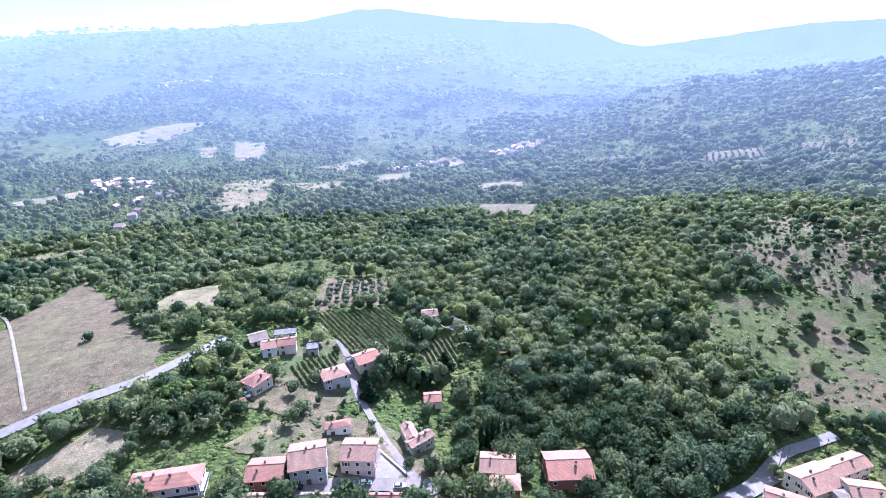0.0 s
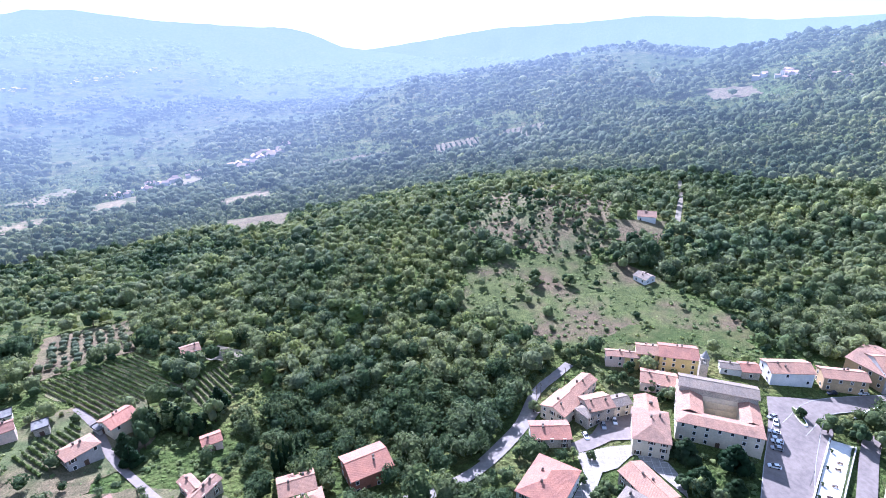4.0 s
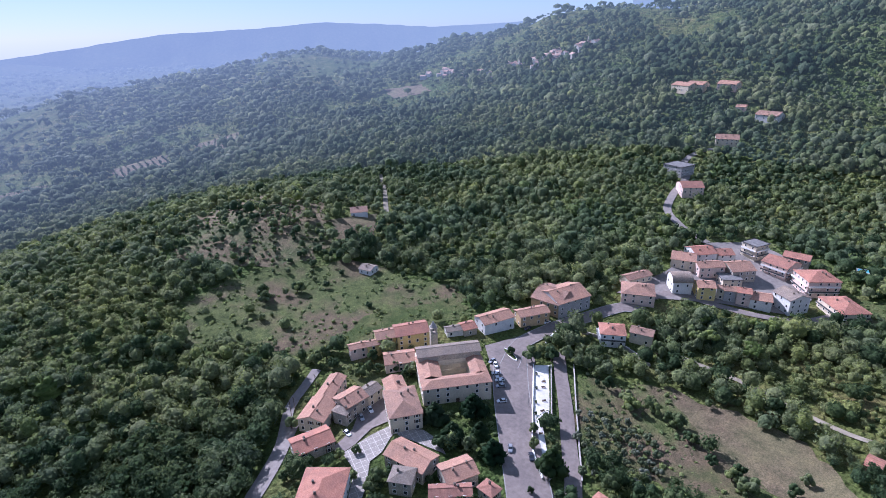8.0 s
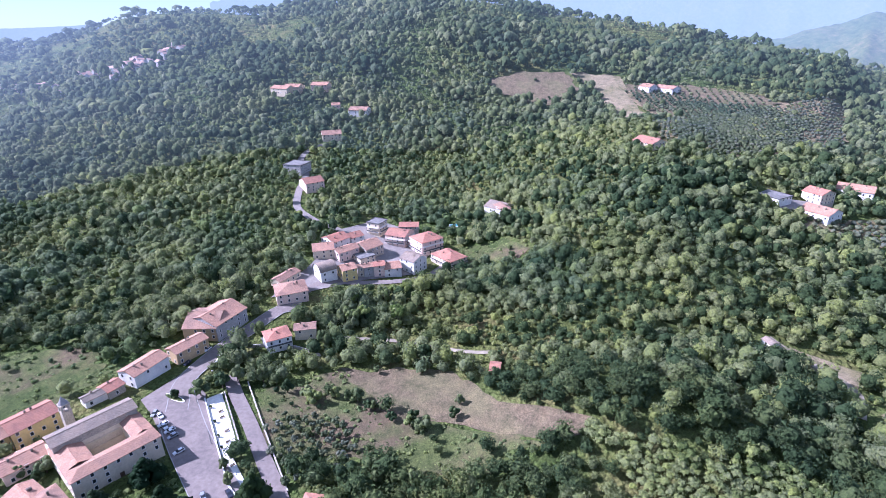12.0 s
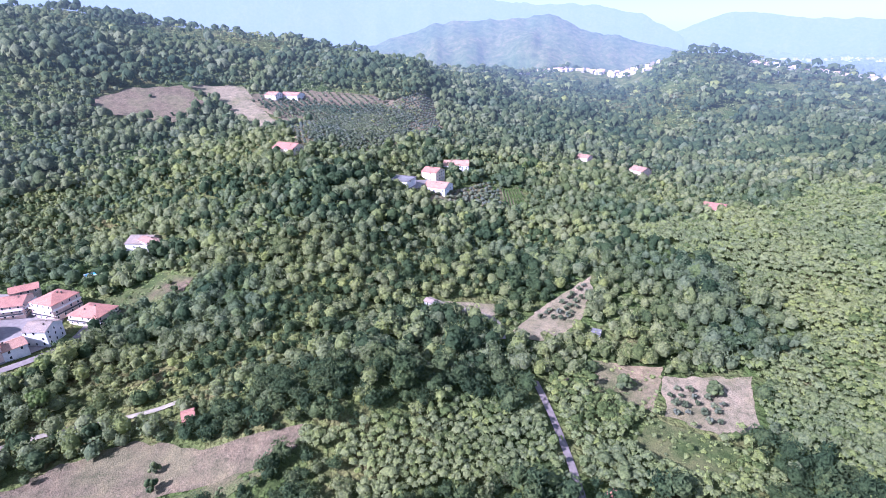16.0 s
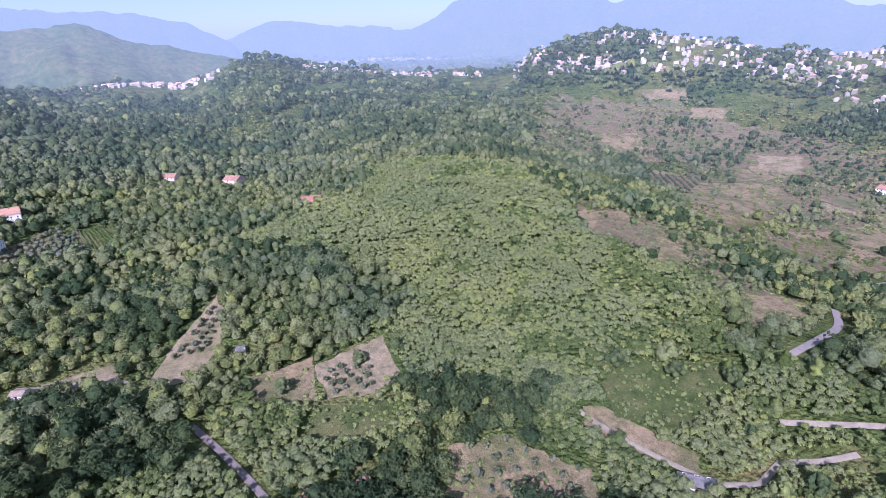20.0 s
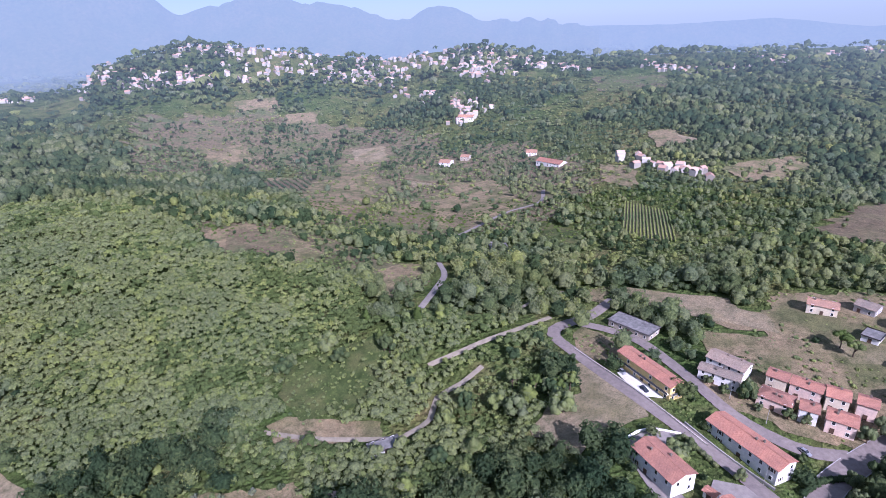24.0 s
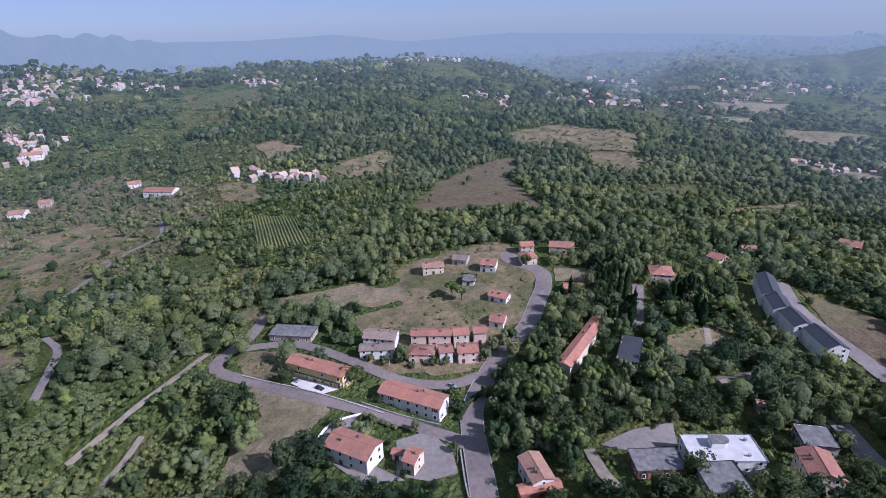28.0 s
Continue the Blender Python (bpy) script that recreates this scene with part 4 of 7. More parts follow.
def tile_uv(bm):
    """Tile courses: u along the eaves, v down the slope, in metres."""
    uvl = bm.loops.layers.uv.verify()
    bm.normal_update()
    for f in bm.faces:
        n = f.normal
        ax = Vector((n.y, -n.x, 0))
        ax = ax.normalized() if ax.length > 0.01 else Vector((1, 0, 0))
        dn = n.cross(ax)
        for lp in f.loops:
            lp[uvl].uv = (lp.vert.co.dot(ax), lp.vert.co.dot(dn))


def extrude_profile(bm, prof, x0, x1):
    a, b = ([bm.verts.new((x, y, z)) for y, z in prof] for x in (x0, x1))
    bm.faces.new(a[::-1])
    bm.faces.new(b)
    for k in range(len(prof)):
        m = (k + 1) % len(prof)
        bm.faces.new((a[k], a[m], b[m], b[k]))


def roof_mesh(kind, w, d, h, over=0.45, pitch=0.36, thick=0.18):
    bm = bmesh.new()
    X, Y, e = w / 2 + over, d / 2 + over, over * pitch
    if kind == "gable":
        r = h + d / 2 * pitch
        extrude_profile(bm, [(-Y, h - e - thick), (0, r - thick), (Y, h - e - thick), (Y, h - e), (0.2, r - 0.2 * pitch), (0.14, r + 0.08), (-0.14, r + 0.08), (-0.2, r - 0.2 * pitch), (-Y, h - e)], -X, X)
    elif kind == "hip":
        rise, s = min(w, d) / 2 * pitch, min(X, Y) - 0.02
        a, b = ((-X + s, 0, h + rise), (X - s, 0, h + rise)) if w >= d else ((0, -Y + s, h + rise), (0, Y - s, h + rise))
        c = [bm.verts.new(p) for p in ((-X, -Y, h - e), (X, -Y, h - e), (X, Y, h - e), (-X, Y, h - e))]
        u = [bm.verts.new((*v.co.xy, h - e - thick)) for v in c]
        a, b = bm.verts.new(a), bm.verts.new(b)
        tops = ((c[0], c[1], b, a), (c[1], c[2], b), (c[2], c[3], a, b), (c[3], c[0], a)) if w >= d else ((c[0], c[1], a), (c[1], c[2], b, a), (c[2], c[3], b), (c[3], c[0], a, b))
        for q in tops:
            bm.faces.new(q)
        bm.faces.new(u[::-1])
        for k in range(4):
            m = (k + 1) % 4
            bm.faces.new((u[k], u[m], c[m], c[k]))
    elif kind == "barrel":
        arc = [(math.cos(math.pi * k / 14), math.sin(math.pi * k / 14)) for k in range(15)]
        extrude_profile(bm, [(c * Y, h + s * d * 0.38) for c, s in arc] + [(-c * (Y - 0.15), h + s * (d * 0.38 - 0.15)) for c, s in arc], -X, X)
    else:
        v = add_box(bm, -X, X, -Y, Y, h - 0.25, h + 0.4)
        top = max(bm.faces, key=lambda f: f.calc_center_median().z)
        bmesh.ops.inset_region(bm, faces=[top], thickness=0.3)
        bmesh.ops.translate(bm, verts=top.verts[:], vec=(0, 0, -0.4))
    bmesh.ops.recalc_face_normals(bm, faces=bm.faces)
    tile_uv(bm)
    return bm


def wall_mesh(kind, w, d, h, deep=3.0, pitch=0.36):
    bm = bmesh.new()
    x, y = w / 2, d / 2
    if kind == "gable":
        rise = y * pitch - 0.05
        prof = [(-y, -deep), (y, -deep), (y, h), (0, h + rise), (-y, h)]
    elif kind == "barrel":
        prof = [(-y, -deep), (y, -deep)] + [(math.cos(math.pi * k / 10) * y, h + math.sin(math.pi * k / 10) * d * 0.36) for k in range(11)]
    else:
        prof = [(-y, -deep), (y, -deep), (y, h - 0.1), (-y, h - 0.1)]
    ends = [[bm.verts.new((sx, py, pz)) for py, pz in prof] for sx in (-x, x)]
    bm.faces.new(ends[0][::-1])
    bm.faces.new(ends[1])
    for k in range(len(prof)):
        m = (k + 1) % len(prof)
        bm.faces.new((ends[0][k], ends[0][m], ends[1][m], ends[1][k]))
    return bm


dice = random.Random(5)


def openings(root, w, d, h, rich, sides=(0, 1, 2, 3), sill=0.95):
    """Windows and one door round the walls, storey by storey."""
    storeys = max(1, int(round(h / 3.1)))
    door = False
    for s in sides:
        run, out, turn = ((w, d / 2, 180), (d, w / 2, 270), (w, d / 2, 0), (d, w / 2, 90))[s]
        bays = max(1, min(7, int(run / 3.6)))
        if run < 3.2:
            continue
        base = Matrix.Rotation(radians(turn), 4, "Z") @ Matrix.Translation((0, out, 0))
        for f in range(storeys):
            for b in range(bays):
                x = (b + 0.5) * run / bays - run / 2
                if f == 0 and not door and b == bays // 2 and s in (0, 2):
                    share("door", D_LEAF, root, base @ Matrix.Translation((x, 0, 0.05)), "dark brown wooden door")
                    door = True
                    continue
                if dice.random() < 0.2:
                    continue
                z = f * h / storeys + sill
                fr = share("window", W_FRAME, root, base @ Matrix.Translation((x, 0, z)))
                share("pane", W_PANE, fr, Matrix.Identity(4))
                if rich and dice.random() < 0.3:
                    for sx in (-0.92, 0.92):
                        share("shutter", W_SHUTTER, fr, Matrix.Translation((sx, 0, 0.02)))


def place_root(name, x, y, rot, label, category, group=""):
    root = new(name)
    root.empty_display_size = 0.5
    root.matrix_world = pose(x, y, at_ground(x, y), 0, 0, rot)
    return tagged(root, label, category, group)


def balconies(root, w, d, h, sides):
    """Long balconies with a slab and a railing on each upper storey."""
    storeys = max(2, int(round(h / 3.1)))
    for s in sides:
        run, out, turn = ((w, d / 2, 180), (d, w / 2, 270), (w, d / 2, 0), (d, w / 2, 90))[s]
        m = Matrix.Rotation(radians(turn), 4, "Z") @ Matrix.Translation((0, out, 0))
        for f in range(1, storeys):
            z = f * h / storeys
            bm = bmesh.new()
            add_box(bm, -run / 2 + 0.3, run / 2 - 0.3, 0.0, 1.25, z - 0.18, z)
            b = part("balcony", bm, M_TRIM, root, "white balcony slab")
            b.matrix_local = m
            bm = bmesh.new()
            add_box(bm, -run / 2 + 0.3, run / 2 - 0.3, 1.17, 1.25, z + 0.02, z + 0.95)
            part("railing", bm, M_METAL if f % 2 else M_TRIM, b)


def house(kind, wall, tile, x, y, rot, w, d, h, balcony=()):
    r = math.hypot(x, y)
    small = h <= 3.2
    words = "%s %s with a %s" % (WALL_WORDS[wall], "shed" if small else "house", TILE_WORDS[tile])
    root = place_root("shed" if small else "house", x, y, rot, words, "shed" if small else "house", "houses of the village")
    part("wall", wall_mesh(kind, w, d, h), WALLS[wall], root)
    part("roof", roof_mesh(kind, w, d, h), TILES[tile], root, TILE_WORDS[tile])
    openings(root, w, d, h, r < 200)
    balconies(root, w, d, h, balcony)
    if kind in ("gable", "hip") and not small:
        for k in range(1 if w < 9 else 2):
            cx, cy = dice.uniform(-0.3, 0.3) * w, dice.uniform(-0.25, 0.25) * d
            share("chimney", CHIMNEY, root, Matrix.Translation((cx, cy, h + (d / 2 - abs(cy)) * 0.3)))
    g = 2.2 if r < 230 else 4.5
    u = Matrix.Rotation(radians(rot), 2)
    clear([Vector((x, y)) + u @ Vector((sx * (w / 2 + g), sy * (d / 2 + g))) for sx, sy in ((-1, -1), (1, -1), (1, 1), (-1, 1))], 0.0)
    return root


def arch_row(bm, n, x0, x1, y, z0, z1):
    """A wall with round-headed openings, for the cloister."""
    step = (x1 - x0) / n
    for k in range(n):
        c, hw = x0 + (k + 0.5) * step, step * 0.32
        add_box(bm, x0 + k * step, c - hw, y - 0.2, y + 0.2, z0, z1)
        add_box(bm, c + hw, x0 + (k + 1) * step, y - 0.2, y + 0.2, z0, z1)
        top = z1 - 0.4
        for i in range(6):
            a, b = math.pi * i / 6, math.pi * (i + 1) / 6
            za = top - hw + math.sin((a + b) / 2) * hw
            add_box(bm, c - math.cos(a) * hw, c - math.cos(b) * hw, y - 0.2, y + 0.2, za, z1)


def convent(x, y, rot, w, d, h):
    root = place_root("convent", x, y, rot, "cream convent round a cloister with weathered tile roofs", "convent")
    t = w * 0.27
    cx0, cx1, cy0, cy1 = -w / 2 + t * 1.15, w / 2 - t * 0.85, -d / 2 + t * 0.95, d / 2 - t * 1.1
    bm = bmesh.new()
    for q in ((-w / 2, w / 2, -d / 2, cy0), (-w / 2, cx0, cy0, cy1), (cx1, w / 2, cy0, cy1), (-w / 2, w / 2, cy1, d / 2)):
        add_box(bm, *q, -3, h - 0.1)
    part("wall", bm, WALLS["cream"], root)
    # wing roofs: hipped front wing, two side wings, and the church nave behind, higher
    def wing(name, ww, dd, hh, m, kind="gable", tiles=M_TILE):
        o = part(name, roof_mesh(kind, ww, dd, hh, 0.4, 0.34), tiles, root, "weathered clay tile roof")
        o.matrix_local = m
        return o
    f = cy0 + d / 2
    wing("roof", w, f, h, Matrix.Translation((0, -d / 2 + f / 2, 0)), "hip")
    lw = cx0 + w / 2
    wing("roof", d * 0.62, lw, h - 0.05, Matrix.Translation((-w / 2 + lw / 2, d * 0.06, 0)) @ Matrix.Rotation(radians(90), 4, "Z"))
    rw = w / 2 - cx1
    wing("roof", d * 0.62, rw, h - 0.08, Matrix.Translation((w / 2 - rw / 2, d * 0.06, 0)) @ Matrix.Rotation(radians(90), 4, "Z"))
    b = d / 2 - cy1
    nave = part("wall", wall_mesh("gable", w * 0.97, b * 0.98, h + 3.0, 0.0, 0.3), WALLS["stone"], root, "grey stone nave wall")
    nave.matrix_local = Matrix.Translation((0.2, cy1 + b / 2, 0))
    wing("roof", w * 0.98, b, h + 3.0, Matrix.Translation((0.2, cy1 + b / 2, 0)), tiles=M_TILE_GREY)
    bm = bmesh.new()
    arch_row(bm, 4, cx0, cx1, cy1 - 0.25, 0, 3.6)
    arch_row(bm, 6, cx0, cx1, cy1 - 0.3, 4.2, 6.6)
    part("cloister_arcade", bm, WALLS["cream"], root, "arcade of round arches")
    openings(root, w, d, h, False)
    clear_disc(x, y, w * 0.72)
    return root


def bell_tower(x, y, rot, w, d, h):
    root = place_root("bell_tower", x, y, rot, "small stone bell tower with a pointed cap", "bell tower")
    bm = bmesh.new()
    add_box(bm, -1.6, 1.6, -1.6, 1.6, -2, 11.5)
    add_box(bm, -1.75, 1.75, -1.75, 1.75, 11.5, 11.8)
    for sx in (-1, 1):
        for sy in (-1, 1):
            add_box(bm, sx * 1.15 - 0.4, sx * 1.15 + 0.4, sy * 1.15 - 0.4, sy * 1.15 + 0.4, 11.8, 14.4)
    add_box(bm, -1.7, 1.7, -1.7, 1.7, 14.4, 14.8)
    part("shaft", bm, WALLS["stone"], root)
    bm = bmesh.new()
    bmesh.ops.create_cone(bm, cap_ends=True, segments=8, radius1=1.65, radius2=0.12, depth=3.0, matrix=Matrix.Translation((0, 0, 16.3)))
    part("cap", bm, M_CONCRETE, root, "grey pointed cap")
    bm = bmesh.new()
    bmesh.ops.create_cone(bm, cap_ends=True, segments=12, radius1=0.55, radius2=0.25, depth=0.9, matrix=Matrix.Translation((0, 0, 13.2)))
    part("bell", bm, M_METAL, root, "dark bronze bell")
    return root


def modern_hall(x, y, rot, w, d, h):
    root = place_root("municipal_hall", x, y, rot, "modern white hall with a flat roof and stair drum", "hall")
    part("wall", wall_mesh("flat", w, d, h), WALLS["white"], root)
    part("roof", roof_mesh("flat", w, d, h, 0.3), M_WHITEROOF, root, "grimy white flat roof with parapet")
    # stair head: a straight wall on one side, rounded on the other
    bm = bmesh.new()
    prof = [(-1.7, -2.6), (1.7, -2.6)] + [(1.7 * math.cos(math.pi * k / 10), 1.4 + 1.7 * math.sin(math.pi * k / 10)) for k in range(11)]
    lo, hi = ([bm.verts.new((px - 0.12 * w, py - 0.05 * d, z)) for px, py in prof] for z in (h - 0.02, h + 2.3))
    bm.faces.new(hi)
    for k in range(len(prof)):
        m = (k + 1) % len(prof)
        bm.faces.new((lo[k], lo[m], hi[m], hi[k]))
    bmesh.ops.recalc_face_normals(bm, faces=bm.faces)
    part("stair_head", bm, WALLS["white"], root, "white rounded stair head on the roof")
    bm = bmesh.new()
    top, cap = ([bm.verts.new((px * 1.1 - 0.12 * w, (py + 0.25) * 1.08 - 0.25 - 0.05 * d, z)) for px, py in prof] for z in (h + 2.31, h + 2.5))
    bm.faces.new(cap)
    bm.faces.new(top[::-1])
    for k in range(len(prof)):
        m = (k + 1) % len(prof)
        bm.faces.new((top[k], top[m], cap[m], cap[k]))
    part("stair_head_cap", bm, M_FLATROOF, root, "dark grey felt cap")
    for sx, sy in ((0.32, 0.3), (0.3, -0.32), (-0.3, 0.38)):
        bm = bmesh.new()
        add_box(bm, sx * w - 0.35, sx * w + 0.35, sy * d - 0.35, sy * d + 0.35, h - 0.02, h + 0.9)
        add_box(bm, sx * w - 0.45, sx * w + 0.45, sy * d - 0.45, sy * d + 0.45, h + 0.9, h + 1.0)
        part("roof_vent", bm, M_CONCRETE, root, "grey roof vent")
    openings(root, w, d, h, False)
    clear_disc(x, y, d * 0.6)
    return root


def depot_shed(x, y, rot, w, d, h):
    root = place_root("depot_shed", x, y, rot, "long white shed with a dark pitched metal roof", "shed", "row of sheds")
    d = max(d, 9.5)
    part("wall", wall_mesh("gable", w, d, h, pitch=0.5), WALLS["white"], root)
    part("roof", roof_mesh("gable", w, d, h, 0.15, 0.5), M_METAL, root, "dark metal roof")
    openings(root, w, d, h, False, (1, 3))
    clear_disc(x, y, w * 0.7)
    return root


house("gable", "pink", "weather", 163.8, 150.8, 142, 8.1, 5.4, 6)
house("gable", "yellow", "weather", 168.4, 145.4, 141, 5.9, 4.9, 6.5)
house("gable", "yellow", "weather", 175.6, 143.4, 138, 9.0, 9.0, 8)
house("gable", "yellow", "red", 185.1, 134.7, 137, 15.8, 11.5, 8.5)
house("gable", "pink", "weather", 166.4, 128.2, 132, 13.9, 10.1, 5)
house("gable", "pink", "weather", 134.4, 141.4, 18, 16.6, 7.1, 6)
house("gable", "cream", "grey", 140.3, 124.8, 169, 7.6, 6.6, 6)
house("gable", "cream", "weather", 144.7, 114.8, 50, 10.3, 8.1, 8)
house("gable", "white", "grey", 202.9, 120.7, 136, 8.3, 5.4, 3.5)
house("gable", "stone", "red", 208.2, 115.7, 143, 7.0, 7.7, 4)
convent(166.0, 100.3, -49, 28.4, 27.1, 8.5)
bell_tower(182.3, 119.6, -44, 2.8, 1.8, 10)
house("gable", "stone", "weather", 131.7, 128.0, 167, 10.5, 9.6, 7)
house("gable", "cream", "weather", 121.1, 136.1, 18, 13.4, 10.8, 6)
house("gable", "stone", "red", 107.0, 125.9, 152, 14.1, 9.9, 5)
house("hip", "cream", "weather", 136.9, 105.6, 135, 12.4, 17.3, 8)
house("hip", "cream", "weather", 135.5, 99.4, 123, 6.5, 3.7, 5.5)
house("gable", "stone", "weather", 116.3, 87.4, 87, 16.3, 9.6, 5.5)
house("gable", "stone", "weather", 118.7, 70.3, 145, 11.0, 9.1, 5.5)
house("hip", "stone", "grey", 106.9, 84.5, 109, 7.6, 6.7, 6)
house("hip", "cream", "red", 116.9, 57.5, 166, 4.6, 5.8, 6)
house("gable", "white", "red", 110.2, 68.1, 123, 13.4, 5.0, 5)
house("hip", "white", "red", 88.7, 103.3, 29, 18.4, 14.3, 6.5)
house("gable", "white", "grey", 238.5, 203.7, 93, 9.0, 8.6, 3.5)
house("gable", "white", "weather", 304.0, 264.6, 134, 12.5, 13.1, 4)
house("gable", "white", "weather", 220.3, 106.4, 148, 17.6, 10.5, 6.5)
house("gable", "ochre", "weather", 236.4, 92.4, 139, 16.7, 8.6, 6.5)
house("gable", "ochre", "weather", 258.7, 88.3, 83, 17.0, 21.4, 7)
house("gable", "grey", "weather", 260.9, 83.6, 148, 21.2, 19.4, 8)
house("flat", "grey", "conc", 510.0, 66.1, 63, 18.4, 18.0, 8)
house("gable", "pink", "red", 467.8, 50.2, 116, 16.5, 17.3, 8)
house("gable", "cream", "weather", 612.6, 38.5, 98, 20.7, 18.0, 6)
house("gable", "white", "weather", 684.3, 5.8, 68, 22.8, 18.0, 5)
house("gable", "cream", "weather", 746.9, 103.3, 58, 25.7, 18.0, 7)
house("gable", "cream", "weather", 750.8, 89.2, 70, 21.3, 18.0, 6)
house("gable", "pink", "weather", 752.2, 54.5, 73, 22.1, 18.0, 6)
house("gable", "pink", "weather", 703.1, 35.0, 84, 10.2, 10.7, 4)
house("hip", "white", "red", 242.7, 51.5, 110, 12.1, 11.1, 7, (2, 1))
house("gable", "cream", "weather", 249.8, 38.3, 93, 10.7, 7.0, 6)
house("hip", "pink", "weather", 287.7, 49.5, 104, 17.5, 15.8, 6)
house("gable", "cream", "weather", 306.5, 54.7, 144, 17.4, 7.8, 4)
house("barrel", "white", "grey", 309.6, 31.0, 118, 10.7, 10.7, 7)
house("gable", "cream", "weather", 342.4, 34.0, 96, 13.8, 14.5, 6)
house("gable", "white", "red", 357.6, 26.4, 128, 13.8, 14.5, 6)
house("gable", "white", "red", 364.1, 13.9, 122, 10.3, 10.8, 6)
house("flat", "cream", "conc", 381.1, -3.4, 54, 10.6, 11.2, 10, (2, 3))
house("gable", "pink", "weather", 338.9, 19.2, 124, 15.7, 9.6, 7)
house("gable", "stone", "weather", 347.4, 4.1, 127, 14.6, 15.3, 7)
house("flat", "cream", "conc", 334.1, 6.7, 118, 11.1, 9.2, 5)
house("gable", "yellow", "weather", 310.4, 17.7, 113, 9.4, 9.8, 8)
house("gable", "cream", "weather", 314.5, 9.0, 91, 4.7, 4.9, 7)
house("gable", "grey", "weather", 315.3, 5.3, 108, 6.2, 6.6, 7)
house("gable", "pink", "red", 316.1, -2.1, 96, 7.0, 7.4, 8)
house("gable", "white", "weather", 318.2, -10.4, 97, 10.6, 11.1, 6)
house("gable", "white", "grey", 323.9, -24.9, 44, 12.3, 12.9, 9)
house("gable", "pink", "red", 366.3, -19.0, 60, 15.7, 15.1, 8, (2, 3))
house("hip", "pink", "red", 352.2, -36.9, 27, 16.6, 17.5, 10, (3, 2))
house("gable", "stone", "red", 385.3, -27.7, 80, 14.5, 10.7, 6)
house("hip", "cream", "red", 329.7, -49.6, 31, 20.0, 14.9, 6, (3, 2))
house("gable", "white", "grey", 399.5, -101.4, 40, 16.9, 17.7, 4)
house("gable", "brick", "red", 200.0, -51.0, 71, 4.4, 6.8, 3)
house("hip", "cream", "red", 130.1, 24.5, 73, 8.6, 8.4, 6)
house("hip", "grey", "weather", -47.8, 191.8, 27, 10.9, 8.2, 6)
house("gable", "cream", "red", -36.7, 207.9, 32, 10.6, 9.2, 6)
house("flat", "grey", "conc", -43.0, 208.1, 31, 4.0, 4.4, 3)
house("hip", "cream", "red", -77.8, 183.8, 148, 7.7, 9.5, 5)
house("gable", "white", "weather", -81.1, 211.7, 16, 6.1, 7.5, 5)
house("gable", "pink", "red", -73.4, 214.2, 12, 7.7, 6.9, 5.5)
house("gable", "grey", "grey", -90.2, 223.3, 29, 7.9, 8.4, 3)
house("flat", "white", "conc", -78.5, 228.8, 10, 9.9, 5.4, 3)
house("gable", "white", "weather", -8.9, 260.4, 6, 8.3, 7.9, 5)
house("gable", "pink", "red", -6.5, 187.6, 4, 6.8, 6.4, 4)
house("gable", "stone", "weather", -14.7, 159.5, 112, 8.2, 4.3, 5)
house("gable", "stone", "weather", -10.6, 155.4, 39, 10.0, 4.2, 5)
house("hip", "white", "red", -40.7, 159.3, 15, 8.6, 3.6, 4)
house("gable", "brick", "red", -81.0, 171.2, 35, 4.6, 2.7, 2.5)
house("flat", "stone", "conc", -61.9, 214.0, 9, 4.7, 5.3, 4)
house("hip", "pink", "red", -86.2, 125.8, 10, 20.5, 8.0, 7, (0, 1))
house("gable", "brick", "red", -57.8, 131.7, 3, 10.8, 9.6, 6)
house("gable", "grey", "weather", -46.2, 137.7, 11, 11.3, 12.1, 7)
house("gable", "pink", "weather", -30.1, 142.7, 177, 11.3, 10.3, 7)
house("gable", "cream", "weather", -58.8, 121.8, 180, 6.1, 2.6, 5)
house("gable", "pink", "red", -20.2, 125.6, 179, 9.6, 2.6, 5)
house("gable", "grey", "grey", -40.6, 123.4, 178, 9.5, 2.6, 5)
house("gable", "pink", "weather", 16.3, 142.0, 174, 11.4, 9.1, 7)
house("hip", "brick", "weather", 17.9, 134.3, 175, 9.5, 6.4, 6)
house("gable", "brick", "red", 40.5, 143.3, 1, 14.9, 12.8, 7)
house("gable", "yellow", "red", -178.3, -94.2, 77, 28.7, 7.3, 7, (0, 1))
house("gable", "white", "red", -170.2, -50.5, 77, 27.3, 9.1, 6.5)
house("flat", "stone", "conc", -213.2, -123.9, 94, 21.5, 10.3, 3.5)
house("gable", "white", "grey", -211.7, -77.1, 91, 15.5, 8.6, 6)
house("gable", "white", "grey", -201.4, -75.9, 103, 15.5, 5.9, 5.5)
house("gable", "cream", "red", -215.8, -59.3, 99, 7.2, 6.8, 6.5)
house("gable", "pink", "red", -217.4, -49.4, 99, 10.6, 6.8, 6.5)
house("gable", "cream", "red", -219.7, -39.7, 107, 7.3, 7.9, 6.5)
house("gable", "pink", "red", -221.8, -30.8, 103, 6.0, 7.1, 6.5)
house("hip", "pink", "red", -204.3, -55.1, 97, 11.6, 8.1, 5)
house("gable", "white", "red", -206.1, -44.4, 108, 5.9, 6.9, 6)
house("gable", "pink", "red", -208.2, -34.4, 105, 9.1, 7.8, 6)
house("gable", "white", "red", -135.3, -62.6, 75, 17.4, 9.9, 6.5)
house("gable", "cream", "red", -134.8, -41.2, 75, 4.2, 7.0, 6)
house("gable", "white", "red", -138.6, -47.9, 87, 3.6, 2.6, 3)
house("gable", "white", "weather", -133.9, -0.4, 27, 11.6, 7.1, 6)
